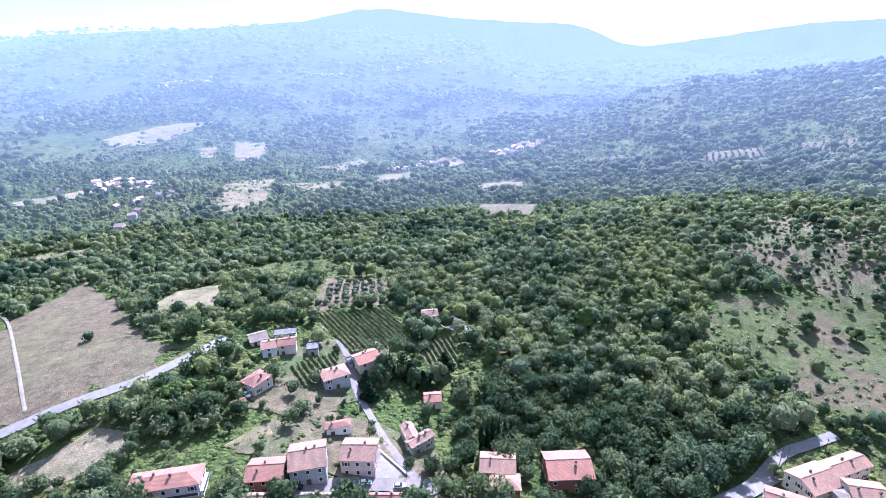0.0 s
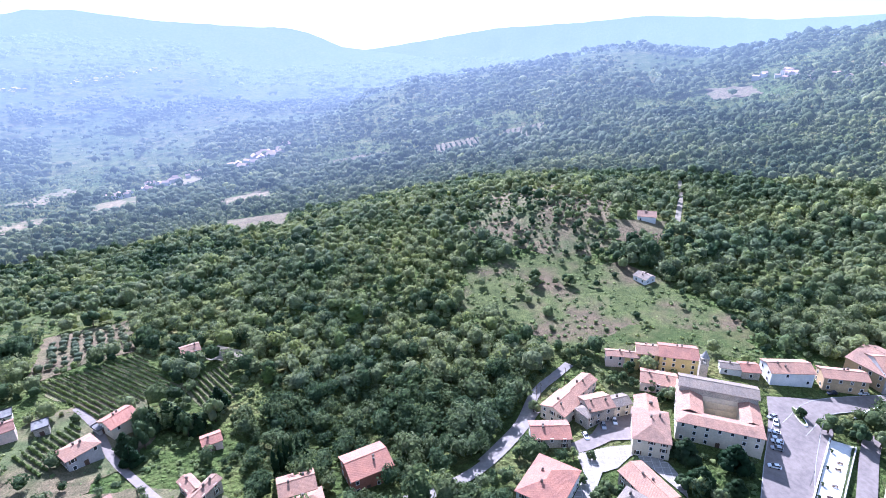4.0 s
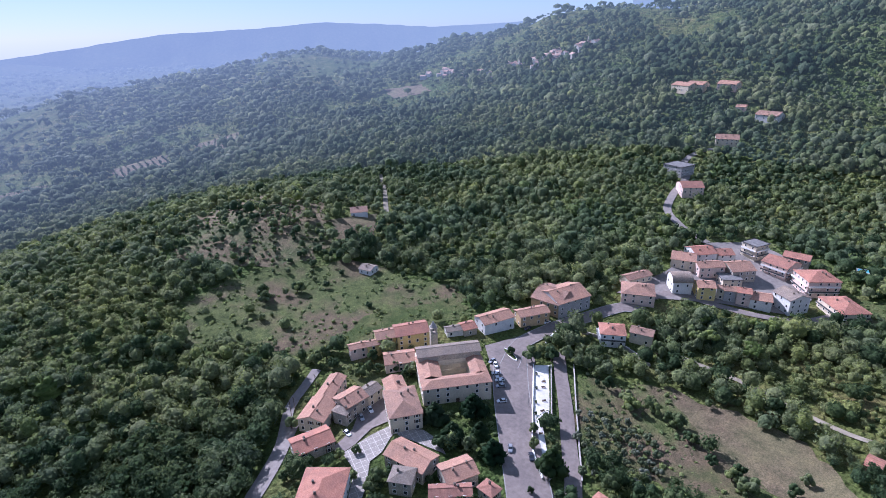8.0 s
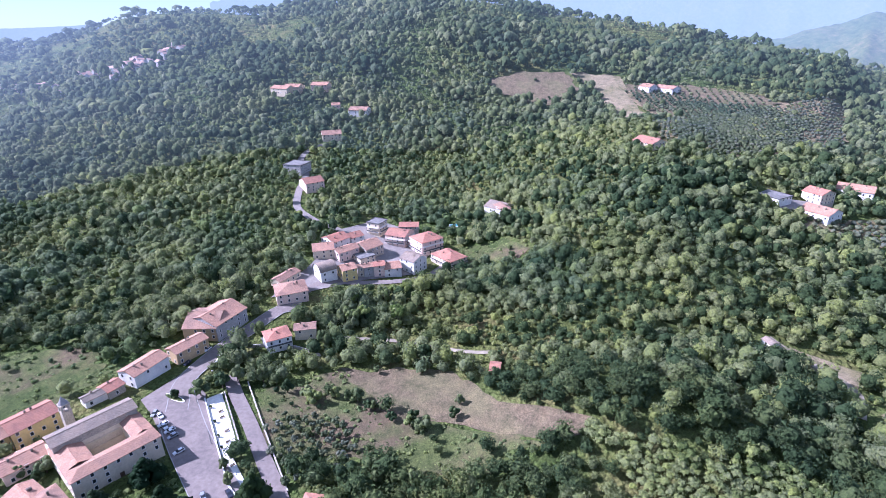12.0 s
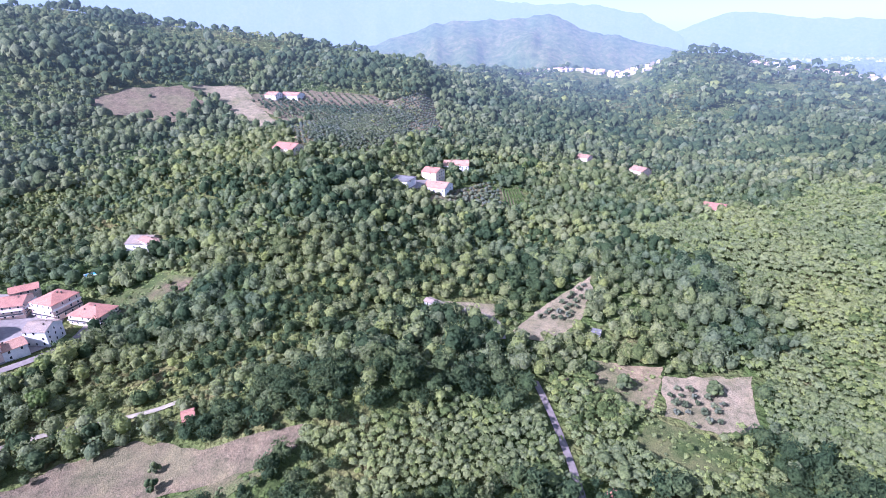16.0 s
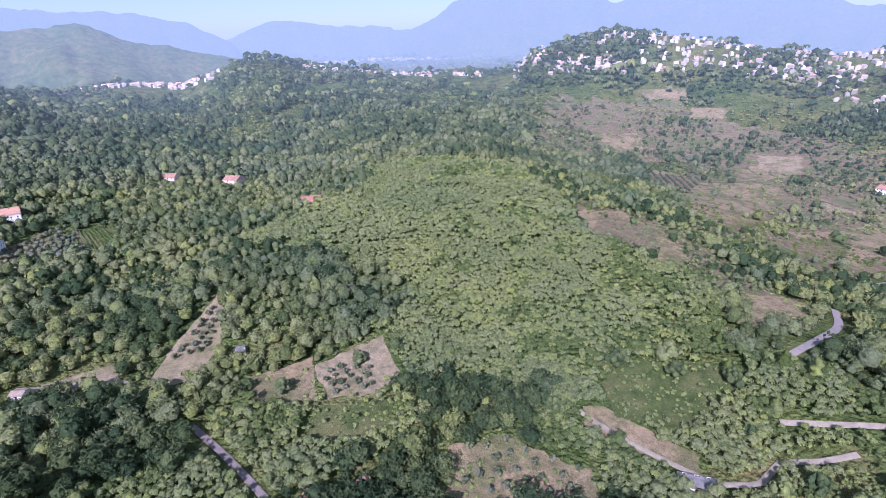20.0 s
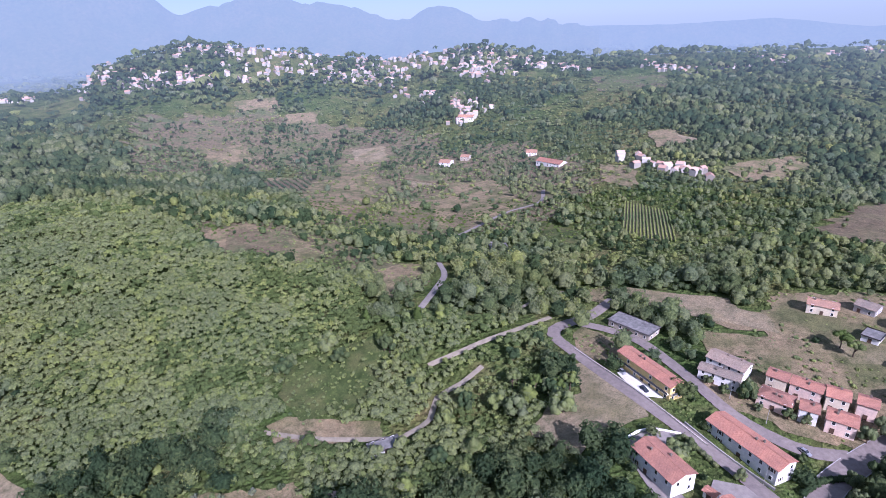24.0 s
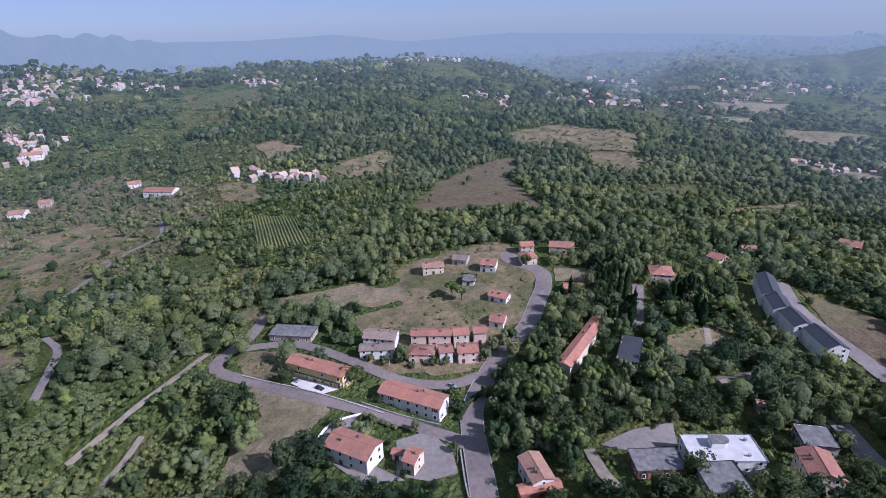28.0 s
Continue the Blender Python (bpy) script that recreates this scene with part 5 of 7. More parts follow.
house("gable", "brick", "red", -128.4, 1.0, 112, 13.1, 3.4, 4)
modern_hall(-152.8, 59.4, 9, 11.5, 23.1, 8)
house("flat", "grey", "conc", -136.8, 55.0, 13, 11.2, 11.9, 6)
house("flat", "brick", "conc", -143.1, 37.4, 13, 8.8, 15.1, 4)
house("gable", "pink", "red", -157.2, 91.3, 180, 12.7, 10.2, 8)
house("flat", "grey", "conc", -176.1, 98.1, 0, 10.7, 11.0, 5)
house("gable", "stone", "weather", -193.4, 86.1, 91, 4.9, 4.9, 3)
house("gable", "stone", "grey", -205.6, 80.2, 112, 18.0, 5.5, 3)
house("gable", "cream", "red", -217.3, 17.4, 158, 47.3, 6.1, 6)
house("flat", "white", "dark", -212.9, 37.4, 167, 21.0, 8.5, 5)
house("hip", "pink", "red", -293.5, 62.5, 90, 12.0, 12.6, 5)
house("gable", "white", "red", -326.5, 101.2, 38, 8.9, 9.4, 5)
house("hip", "cream", "red", -305.1, -12.6, 110, 9.2, 9.7, 5)
house("gable", "cream", "red", -321.6, -14.4, 104, 8.1, 8.5, 6)
house("gable", "pink", "red", -325.3, 7.6, 90, 15.0, 9.9, 5)
house("gable", "white", "red", -292.8, -34.8, 86, 8.8, 9.0, 5)
house("gable", "grey", "grey", -301.4, -53.4, 85, 8.9, 8.4, 4)
house("flat", "white", "conc", -275.4, -44.1, 90, 6.6, 8.5, 3)
house("gable", "white", "red", -258.1, -25.0, 73, 10.3, 6.7, 3.5)
house("gable", "white", "red", -235.8, -23.3, 83, 7.1, 8.0, 3.5)
house("gable", "cream", "weather", -288.1, -68.4, 107, 12.6, 8.4, 5)
house("gable", "stone", "red", -271.2, 14.0, 98, 10.2, 7.2, 3)
depot_shed(-287.8, 116.4, -9, 24.9, 7.3, 8)
depot_shed(-267.4, 115.3, -3, 15.6, 8.1, 8)
depot_shed(-252.4, 117.8, 6, 15.6, 7.5, 8)
depot_shed(-236.2, 123.8, 10, 18.0, 8.5, 8)
house("gable", "brick", "red", -396.3, 206.2, 62, 12.7, 13.3, 5)
house("gable", "white", "red", -353.5, 126.2, 98, 8.9, 5.2, 5)
house("gable", "cream", "red", 332.4, -322.4, 15, 14.6, 15.4, 8)
house("flat", "white", "conc", 331.3, -284.0, 20, 19.7, 15.8, 3)
house("gable", "white", "weather", 315.8, -311.8, 21, 19.8, 18.0, 4)
house("gable", "white", "weather", 348.8, -369.7, 40, 23.6, 18.0, 4)
house("gable", "cream", "red", 412.4, -230.6, 19, 21.0, 18.0, 5)
house("gable", "white", "weather", 655.5, -354.6, 25, 16.2, 17.0, 5)
house("gable", "white", "weather", 647.2, -376.0, 25, 26.2, 18.0, 4)
house("gable", "pink", "weather", 311.9, -543.2, 4, 13.9, 14.5, 6)
house("gable", "pink", "weather", 253.8, -564.8, 169, 16.6, 17.4, 6)
house("gable", "pink", "red", 135.8, -448.4, 13, 16.3, 17.1, 4)
house("flat", "white", "conc", 113.1, -223.3, 24, 4.2, 5.2, 2.5)
house("gable", "white", "weather", 104.0, -179.1, 5, 2.9, 2.7, 2.5)
house("gable", "brick", "red", 57.1, -138.2, 169, 3.7, 5.1, 3)
house("gable", "grey", "weather", 38.5, -144.1, 43, 5.6, 4.4, 3)
house("gable", "white", "grey", 196.9, -186.1, 4, 5.6, 4.7, 3)
house("gable", "grey", "weather", 386.6, -102.9, 10, 21.8, 9.4, 5)
house("gable", "white", "weather", -646.8, -753.5, 125, 28.5, 18.0, 6)
house("gable", "white", "weather", -485.8, -612.8, 117, 16.8, 17.6, 6)
house("gable", "stone", "weather", -520.9, -609.7, 121, 12.8, 13.4, 6)
house("gable", "white", "weather", -576.3, -526.9, 128, 14.7, 15.4, 5)
house("gable", "white", "red", -547.8, -465.1, 96, 37.4, 18.0, 5)
house("flat", "stone", "conc", -277.2, -285.8, 147, 13.7, 10.6, 3)
# greenhouse, built as a low flat white shed
house("flat", "white", "conc", -78.5, -142.5, 164, 11.9, 5.5, 2)
house("gable", "white", "grey", -51.2, -134.9, 137, 3.6, 2.8, 3)
house("hip", "stone", "grey", 126.7, 126.6, 93, 6.7, 7.6, 6)


# ---- walls, poles, cars ----
def low_wall(pts, high, material, label):
    line = smooth_line(pts, 4.0)
    v, f = ribbon(line, (-0.25, -0.25, 0.25, 0.25), (-1.5, high, high, -1.5))
    return tagged(new("low_wall", mesh_from("low_wall", v, 4, f, material)), label, "wall", kind="structure")


low_wall([(212.1, 60.8), (191.0, 53.0), (170.2, 45.2), (142.8, 34.8)], 0.9, M_WALLSTONE, "rough stone retaining wall beside the road")
low_wall([(199.9, 76.1), (178.9, 67.8), (158.5, 59.6), (146.8, 54.6), (135.7, 46.5)], 1.0, M_TRIM, "white painted parapet wall beside the paving")
low_wall([(204.4, 69.2), (170.7, 56.3)], 1.2, M_WALLSTONE, "rough stone retaining wall beside the road")
low_wall([(-174.8, -129.6), (-170.0, -107.9), (-166.1, -90.6), (-162.2, -69.8), (-160.6, -60.0)], 0.9, M_WALLSTONE, "rough stone retaining wall beside the road")
low_wall([(-135.2, -78.0), (-141.9, -78.8), (-150.1, -76.6), (-157.8, -68.2)], 0.8, M_TRIM, "white painted parapet wall beside the paving")
low_wall([(220.7, 78.3), (231.9, 78.0), (241.0, 75.2)], 1.0, M_TRIM, "white painted parapet wall beside the paving")
low_wall([(-146.1, -27.1), (-132.6, -23.4), (-124.8, -20.7)], 1.0, M_CONCRETE, "plain concrete wall beside the road")
low_wall([(-24.8, 150.7), (-14.6, 139.8)], 1.0, M_TRIM, "white painted parapet wall beside the paving")
low_wall([(241.0, 66.1), (241.7, 56.0), (239.2, 42.5), (231.3, 30.1)], 1.4, M_WALLSTONE, "rough stone retaining wall beside the road")
low_wall([(-164.6, -70.7), (-162.1, -55.8), (-160.4, -37.3)], 0.9, M_CONCRETE, "plain concrete wall beside the road")


def add_tube(bm, a, b, r0, r1, seg=7):
    a, b = Vector(a), Vector(b)
    q = (b - a).to_track_quat("Z", "Y").to_matrix().to_4x4()
    bmesh.ops.create_cone(bm, cap_ends=True, segments=seg, radius1=r0, radius2=r1, depth=(b - a).length, matrix=Matrix.Translation((a + b) / 2) @ q)


def pole(x, y, rot, tall=8.0, lamp=False):
    root = place_root("street_lamp" if lamp else "utility_pole", x, y, rot, "slim grey metal street lamp beside the road" if lamp else "wooden utility pole with a crossbar", "street lamp" if lamp else "utility pole")
    bm = bmesh.new()
    add_tube(bm, (0, 0, -0.3), (0, 0, tall), 0.14, 0.08)
    part("post", bm, M_CONCRETE if lamp else M_BARK, root)
    bm = bmesh.new()
    if lamp:
        add_tube(bm, (0, 0, tall - 0.05), (1.4, 0, tall + 0.25), 0.05, 0.04)
        add_box(bm, 1.2, 1.9, -0.15, 0.15, tall + 0.18, tall + 0.34)
        part("lamp_head", bm, M_METAL, root)
    else:
        add_box(bm, -0.9, 0.9, -0.06, 0.06, tall - 0.7, tall - 0.55)
        for k in (-0.75, 0, 0.75):
            add_tube(bm, (k, 0, tall - 0.56), (k, 0, tall - 0.35), 0.05, 0.04, 6)
        part("crossbar", bm, M_BARK, root)
    return root


def wire(a, b, sag=1.2):
    cu = bpy.data.curves.new("wire", "CURVE")
    cu.dimensions, cu.bevel_depth, cu.bevel_resolution = "3D", 0.025, 0
    sp = cu.splines.new("POLY")
    sp.points.add(10)
    za, zb = at_ground(*a) + 7.5, at_ground(*b) + 7.5
    for k in range(11):
        t = k / 10
        sp.points[k].co = (a[0] + (b[0] - a[0]) * t, a[1] + (b[1] - a[1]) * t, za + (zb - za) * t - 4 * sag * t * (1 - t), 1)
    cu.materials.append(M_METAL)
    return tagged(new("overhead_wire", cu), "thin black overhead wire sagging between poles", "wire")


pole(-29.2, 158.4, 30)
pole(-14.5, 139.0, 30)
pole(-4.1, 131.2, 30)
wire((-29.2, 158.4), (-14.5, 139.0))
wire((-14.5, 139.0), (-4.1, 131.2))
pole(118.0, 148.7, 70)
pole(135.6, 151.5, 70)
pole(120.4, 148.9, 70)
pole(-159.5, -40.5, 200, 7.0, True)
pole(-191.9, -52.9, 200, 7.0, True)
pole(-194.2, -67.9, 200, 7.0, True)
pole(196.9, 78.3, 200, 7.0, True)
pole(170.5, 66.3, 200, 7.0, True)
pole(138.3, 98.1, 200, 7.0, True)
pole(-140.0, -27.0, 200, 7.0, True)

CAR_PAINT = {"white": plain_mat("white car paint", (0.75, 0.75, 0.75), 0.25, vary=0.03, spec=0.5, bump=0), "grey": plain_mat("silver car paint", (0.38, 0.39, 0.41), 0.3, 0.5, vary=0.04, bump=0),
             "dark": plain_mat("dark car paint", (0.03, 0.035, 0.05), 0.25, vary=0.05, spec=0.5, bump=0)}


def lofted(bm, prof, widths):
    """A closed body from a side profile, with a half width for each of its points."""
    l = [bm.verts.new((x, -k, z)) for (x, z), k in zip(prof, widths)]
    r = [bm.verts.new((x, k, z)) for (x, z), k in zip(prof, widths)]
    bm.faces.new(l)
    bm.faces.new(r[::-1])
    for k in range(len(prof)):
        m = (k + 1) % len(prof)
        bm.faces.new((l[m], l[k], r[k], r[m]))


def car_parts(paint):
    bm = bmesh.new()
    lofted(bm, [(-2.05, 0.35), (-2.1, 0.75), (-1.95, 0.95), (1.0, 0.97), (1.95, 0.78), (2.1, 0.6), (2.05, 0.32)], [0.8, 0.84, 0.82, 0.84, 0.78, 0.76, 0.76])
    bmesh.ops.bevel(bm, geom=bm.edges[:], offset=0.06, segments=2, affect="EDGES")
    bm2 = bmesh.new()
    lofted(bm2, [(-1.85, 0.95), (-1.45, 1.42), (0.15, 1.45), (0.95, 0.97)], [0.76, 0.6, 0.6, 0.74])
    bm3 = bmesh.new()
    add_box(bm3, -1.35, 0.12, -0.58, 0.58, 1.42, 1.47)
    bm4 = bmesh.new()
    bmesh.ops.create_cone(bm4, cap_ends=True, segments=14, radius1=0.31, radius2=0.31, depth=0.2, matrix=Matrix.Rotation(radians(90), 4, "X"))
    out = []
    for nm, b, m in (("body", bm, CAR_PAINT[paint]), ("glass_cabin", bm2, M_GLASS), ("roof_panel", bm3, CAR_PAINT[paint]), ("wheel", bm4, M_TYRE)):
        me = bpy.data.meshes.new(nm)
        b.to_mesh(me)
        b.free()
        me.materials.append(m)
        out.append(me)
    return out


CARS = {k: car_parts(k) for k in CAR_PAINT}


def park(paint, x, y, rot):
    words = {"white": "white hatchback car", "grey": "silver grey hatchback car", "dark": "dark hatchback car"}[paint]
    root = place_root("car", x, y, rot, words + " parked beside the street", "car", "parked cars")
    root.location.z += float(lift(x, y)) + 0.2
    body, cab, top, wheel = CARS[paint]
    share("body", body, root, Matrix.Identity(4))
    share("cabin", cab, root, Matrix.Identity(4), "dark glass cabin")
    share("roof_panel", top, root, Matrix.Identity(4))
    for sx in (-1.3, 1.3):
        for sy in (-0.74, 0.74):
            share("wheel", wheel, root, Matrix.Translation((sx, sy, 0.31)))
    clear_disc(x, y, 4)


park("white", 182.6, 87.0, 131)
park("white", 178.5, 83.3, 131)
park("grey", 175.0, 81.1, 131)
park("white", 165.8, 76.2, 131)
park("grey", 190.1, 92.7, 167)
park("white", 239.2, 84.6, 153)
park("dark", 227.9, 90.8, 155)
park("grey", 129.1, 120.6, -123)
park("white", 134.6, 120.4, -123)
park("grey", 142.4, 61.7, -155)
park("dark", 143.1, 53.7, -150)
park("white", 119.3, 119.6, -108)
park("grey", -173.9, -103.6, 68)
park("dark", -169.4, -90.6, 72)
park("white", -27.6, 134.1, 1)
park("white", -16.5, 134.1, 0)
park("dark", -48.7, 130.0, -1)
park("white", -80.3, 177.8, -43)
park("grey", -187.6, -38.0, 73)
park("white", 181.1, 86.1, -140)
park("white", 188.3, 90.0, -141)
park("white", 177.4, 82.3, -140)


# ---- woods ----
def ico(sub=1):
    bm = bmesh.new()
    bmesh.ops.create_icosphere(bm, subdivisions=sub, radius=1)
    v = np.array([p.co[:] for p in bm.verts])
    f = np.array([[p.index for p in q.verts] for q in bm.faces])
    bm.free()
    return v, f


ICO, ICO2 = ico(1), ico(2)
CAP = (ICO[0], ICO[1][[ICO[0][f][:, 2].mean() > -0.1 for f in ICO[1]]])
DOME = (ICO[0], ICO[1][[ICO[0][f][:, 2].mean() > -0.55 for f in ICO[1]]])
DOME2 = (ICO2[0], ICO2[1][[ICO2[0][f][:, 2].mean() > -0.55 for f in ICO2[1]]])
rng = np.random.default_rng(11)


def lumps(cx, cy, cz, rx, rz, shape=ICO, wobble=0.28):
    """Many rough balls in one array: centres, half width, half height."""
    v, f = shape
    n = len(cx)
    jit = 1 + wobble * (rng.random((n, len(v), 1)) * 2 - 1)
    a = rng.random(n) * 6.283
    c, s = np.cos(a)[:, None], np.sin(a)[:, None]
    p = v[None] * jit
    x = (p[..., 0] * c - p[..., 1] * s) * rx[:, None] + cx[:, None]
    y = (p[..., 0] * s + p[..., 1] * c) * rx[:, None] + cy[:, None]
    z = p[..., 2] * rz[:, None] + cz[:, None]
    faces = f[None] + (np.arange(n) * len(v))[:, None, None]
    return np.stack([x, y, z], -1).reshape(-1, 3), faces.reshape(-1, 3)


def tufts(cx, cy, cz, rx, rz, per, size):
    """Leafy sprays: small crooked triangles that lie round each crown like its outer leaves."""
    n = len(cx)
    d = rng.normal(size=(n, per, 3))
    d[..., 2] = np.abs(d[..., 2]) * 0.95 - 0.25
    d /= np.linalg.norm(d, axis=-1, keepdims=True)
    k = 0.82 + 0.28 * rng.random((n, per, 1))
    o = d * k * np.stack([rx, rx, rz], -1)[:, None] + np.stack([cx, cy, cz], -1)[:, None]
    m = d + rng.normal(size=d.shape) * 0.42
    m /= np.linalg.norm(m, axis=-1, keepdims=True)
    t = np.cross(m, rng.normal(size=d.shape))
    t /= np.linalg.norm(t, axis=-1, keepdims=True)
    b = np.cross(m, t)
    w = size[:, None, None] * (0.7 + 0.9 * rng.random((n, per, 1)))
    turn = np.array([0.0, 2.1, 4.2]) + rng.random((n, per, 3)) * 0.9
    reach = (0.7 + 0.6 * rng.random((n, per, 3))) * w
    e = (np.cos(turn) * reach)[..., None] * t[:, :, None] + (np.sin(turn) * reach)[..., None] * b[:, :, None]
    v = (o[:, :, None] + e).reshape(-1, 3)
    return v, np.arange(len(v)).reshape(-1, 3)


def join_arrays(parts):
    vs, fs, k = [], [], 0
    for v, f in parts:
        vs.append(v)
        fs.append(f + k)
        k += len(v)
    return np.concatenate(vs), np.concatenate(fs)


def scatter(r0, r1, spacing, young=False):
    n = int(math.pi * (r1 * r1 - r0 * r0) / spacing ** 2)
    # jittered grid keeps crowns apart
    g = np.arange(-r1, r1, spacing)
    x, y = np.meshgrid(g, g)
    x = (x + (rng.random(x.shape) - 0.5) * spacing * 0.95).ravel()
    y = (y + (rng.random(y.shape) - 0.5) * spacing * 0.95).ravel()
    r = np.hypot(x, y)
    k = (r >= r0) & (r < r1)
    x, y = x[k], y[k]
    cov = cover(x, y)
    k = (rng.random(len(x)) < cov) & (is_young(x, y) == young)
    return x[k], y[k]


def woods(name, r0, r1, spacing, size, detail, material, label, flat=1.0, young=False):
    x, y = scatter(r0, r1, spacing, young)
    n = len(x)
    big = (0.85 + 0.3 * vnoise(x / 9, y / 9, 21)) if young else 0.72 + 0.62 * vnoise(x / 42, y / 42, 21)
    rx = size * big * (0.58 + 0.35 * rng.random(n) if young else 0.55 + 1.1 * rng.random(n) ** 2.2)
    rz = rx * (0.85 + 0.4 * rng.random(n))
    z = height(x, y) + rz * (0.75 + 0.5 * rng.random(n))
    if young:
        tall = rng.random(n) < 0.05
        rx, rz = np.where(tall, rx * 1.55, rx), np.where(tall, rz * 1.7, rz)
        z = z + 3.2 * vnoise(x / 13, y / 13, 23) + np.where(tall, rz * 0.4, 0)
    parts = []
    small = OPEN[np.clip(((x + SPAN) / CELL).astype(int), 0, len(OPEN) - 1), np.clip(((y + SPAN) / CELL).astype(int), 0, len(OPEN) - 1)]
    bushy = np.where((small > 0.02) & (small < 0.75), 0.4 + 0.5 * rng.random(n) ** 1.5, 1.0)  # lower growth on scrub
    rx, rz, z = rx * bushy, rz * bushy, height(x, y) + (z - height(x, y)) * bushy
    if detail == 3:
        parts.append(lumps(x, y, z, rx * 0.66, rz * 0.66, DOME2, 0.3))
        for k in range(6):
            a, q = rng.random(n) * 6.283, 0.35 + 0.42 * rng.random(n)
            ox, oy, oz = x + rx * q * np.cos(a), y + rx * q * np.sin(a), z + rz * (rng.random(n) * 0.95 - 0.25)
            parts.append(tufts(ox, oy, oz, rx * 0.5, rz * 0.46, 28, rx * 0.13))
        parts.append(tufts(x, y, z, rx * 0.92, rz * 0.92, 46, rx * 0.13))
    elif detail == 2:
        parts.append(lumps(x, y, z, rx * 0.86, rz * 0.86, DOME, 0.2))
        for k in range(4):
            a, q = rng.random(n) * 6.283, 0.35 + 0.4 * rng.random(n)
            ox, oy, oz = x + rx * q * np.cos(a), y + rx * q * np.sin(a), z + rz * (rng.random(n) * 0.8 - 0.1)
            parts.append(tufts(ox, oy, oz, rx * 0.5, rz * 0.48, 19, rx * 0.14))
        parts.append(tufts(x, y, z, rx, rz, 24, rx * 0.14))
    elif young:
        parts.append(lumps(x, y, z, rx * 0.95, rz * 0.6, CAP, 0.35))
        parts.append(tufts(x, y, z, rx * 1.05, rz * 0.8, 16 if detail else 7, rx * (0.26 if detail else 0.36)))
    elif detail == 1:
        parts.append(lumps(x, y, z, rx * 0.9, rz * 0.92, DOME, 0.25))
        a, q = rng.random(n) * 6.283, 0.4 + 0.3 * rng.random(n)
        parts.append(tufts(x + rx * q * np.cos(a), y + rx * q * np.sin(a), z + rz * 0.3, rx * 0.6, rz * 0.6, 7 if r0 < 500 else 3, rx * 0.24))
        parts.append(tufts(x, y, z, rx * 1.02, rz * 1.02, 13 if r0 < 500 else 6, rx * 0.24))
    else:
        parts.append(lumps(x, y, z, rx, rz * flat, CAP, 0.38))
    if young:  # an even canopy
        tuned = np.clip(0.05 + 0.25 * rng.random(n) + 0.4 * vnoise(x / 16, y / 16, 24) + 0.25 * vnoise(x / 55, y / 55, 25), 0, 0.999)
    tint = tuned if young else np.clip(rng.random(n) * 0.5 + 0.5 * vnoise(x / 24, y / 24, 71) + 0.4 * vnoise(x / 80, y / 80, 72) - 0.22, 0, 0.999)
    shade = np.concatenate([np.repeat(tint, len(v) // n) for v, _ in parts])
    v, f = join_arrays(parts)
    me = mesh_from(name, v, 3, f, material, True)
    me.attributes.new("tint", "FLOAT", "POINT").data.foreach_set("value", shade.astype(np.float32))
    ob = new(name, me)
    print(name, n, len(f))
    return tagged(ob, label, "trees", kind="stuff")




def shrubs(r0, r1, spacing, size=1.0, material=M_LEAF2):
    """Low bushes on open ground."""
    g = np.arange(-r1, r1, spacing)
    x, y = np.meshgrid(g, g)
    x, y = (x + (rng.random(x.shape) - 0.5) * spacing).ravel(), (y + (rng.random(y.shape) - 0.5) * spacing).ravel()
    r = np.hypot(x, y)
    c = cover(x, y)
    k = (r > r0) & (r < r1) & (c > 0.009) & (c < 0.75) & (vnoise(x / 14, y / 14, 61) + 0.4 * rng.random(len(x)) > 0.56)
    x, y = x[k], y[k]
    s = size * (0.25 + 1.1 * rng.random(len(x)) ** 3.0)
    z = height(x, y) + s * 0.45
    v, f = join_arrays([lumps(x, y, z, s, s * 0.6, CAP, 0.4), tufts(x, y, z, s, s * 0.7, 5, s * 0.4)])
    tagged(new("shrubs", mesh_from("shrubs", v, 3, f, material)), "low green bushes and tufts scattered over open ground", "shrubs", kind="stuff")


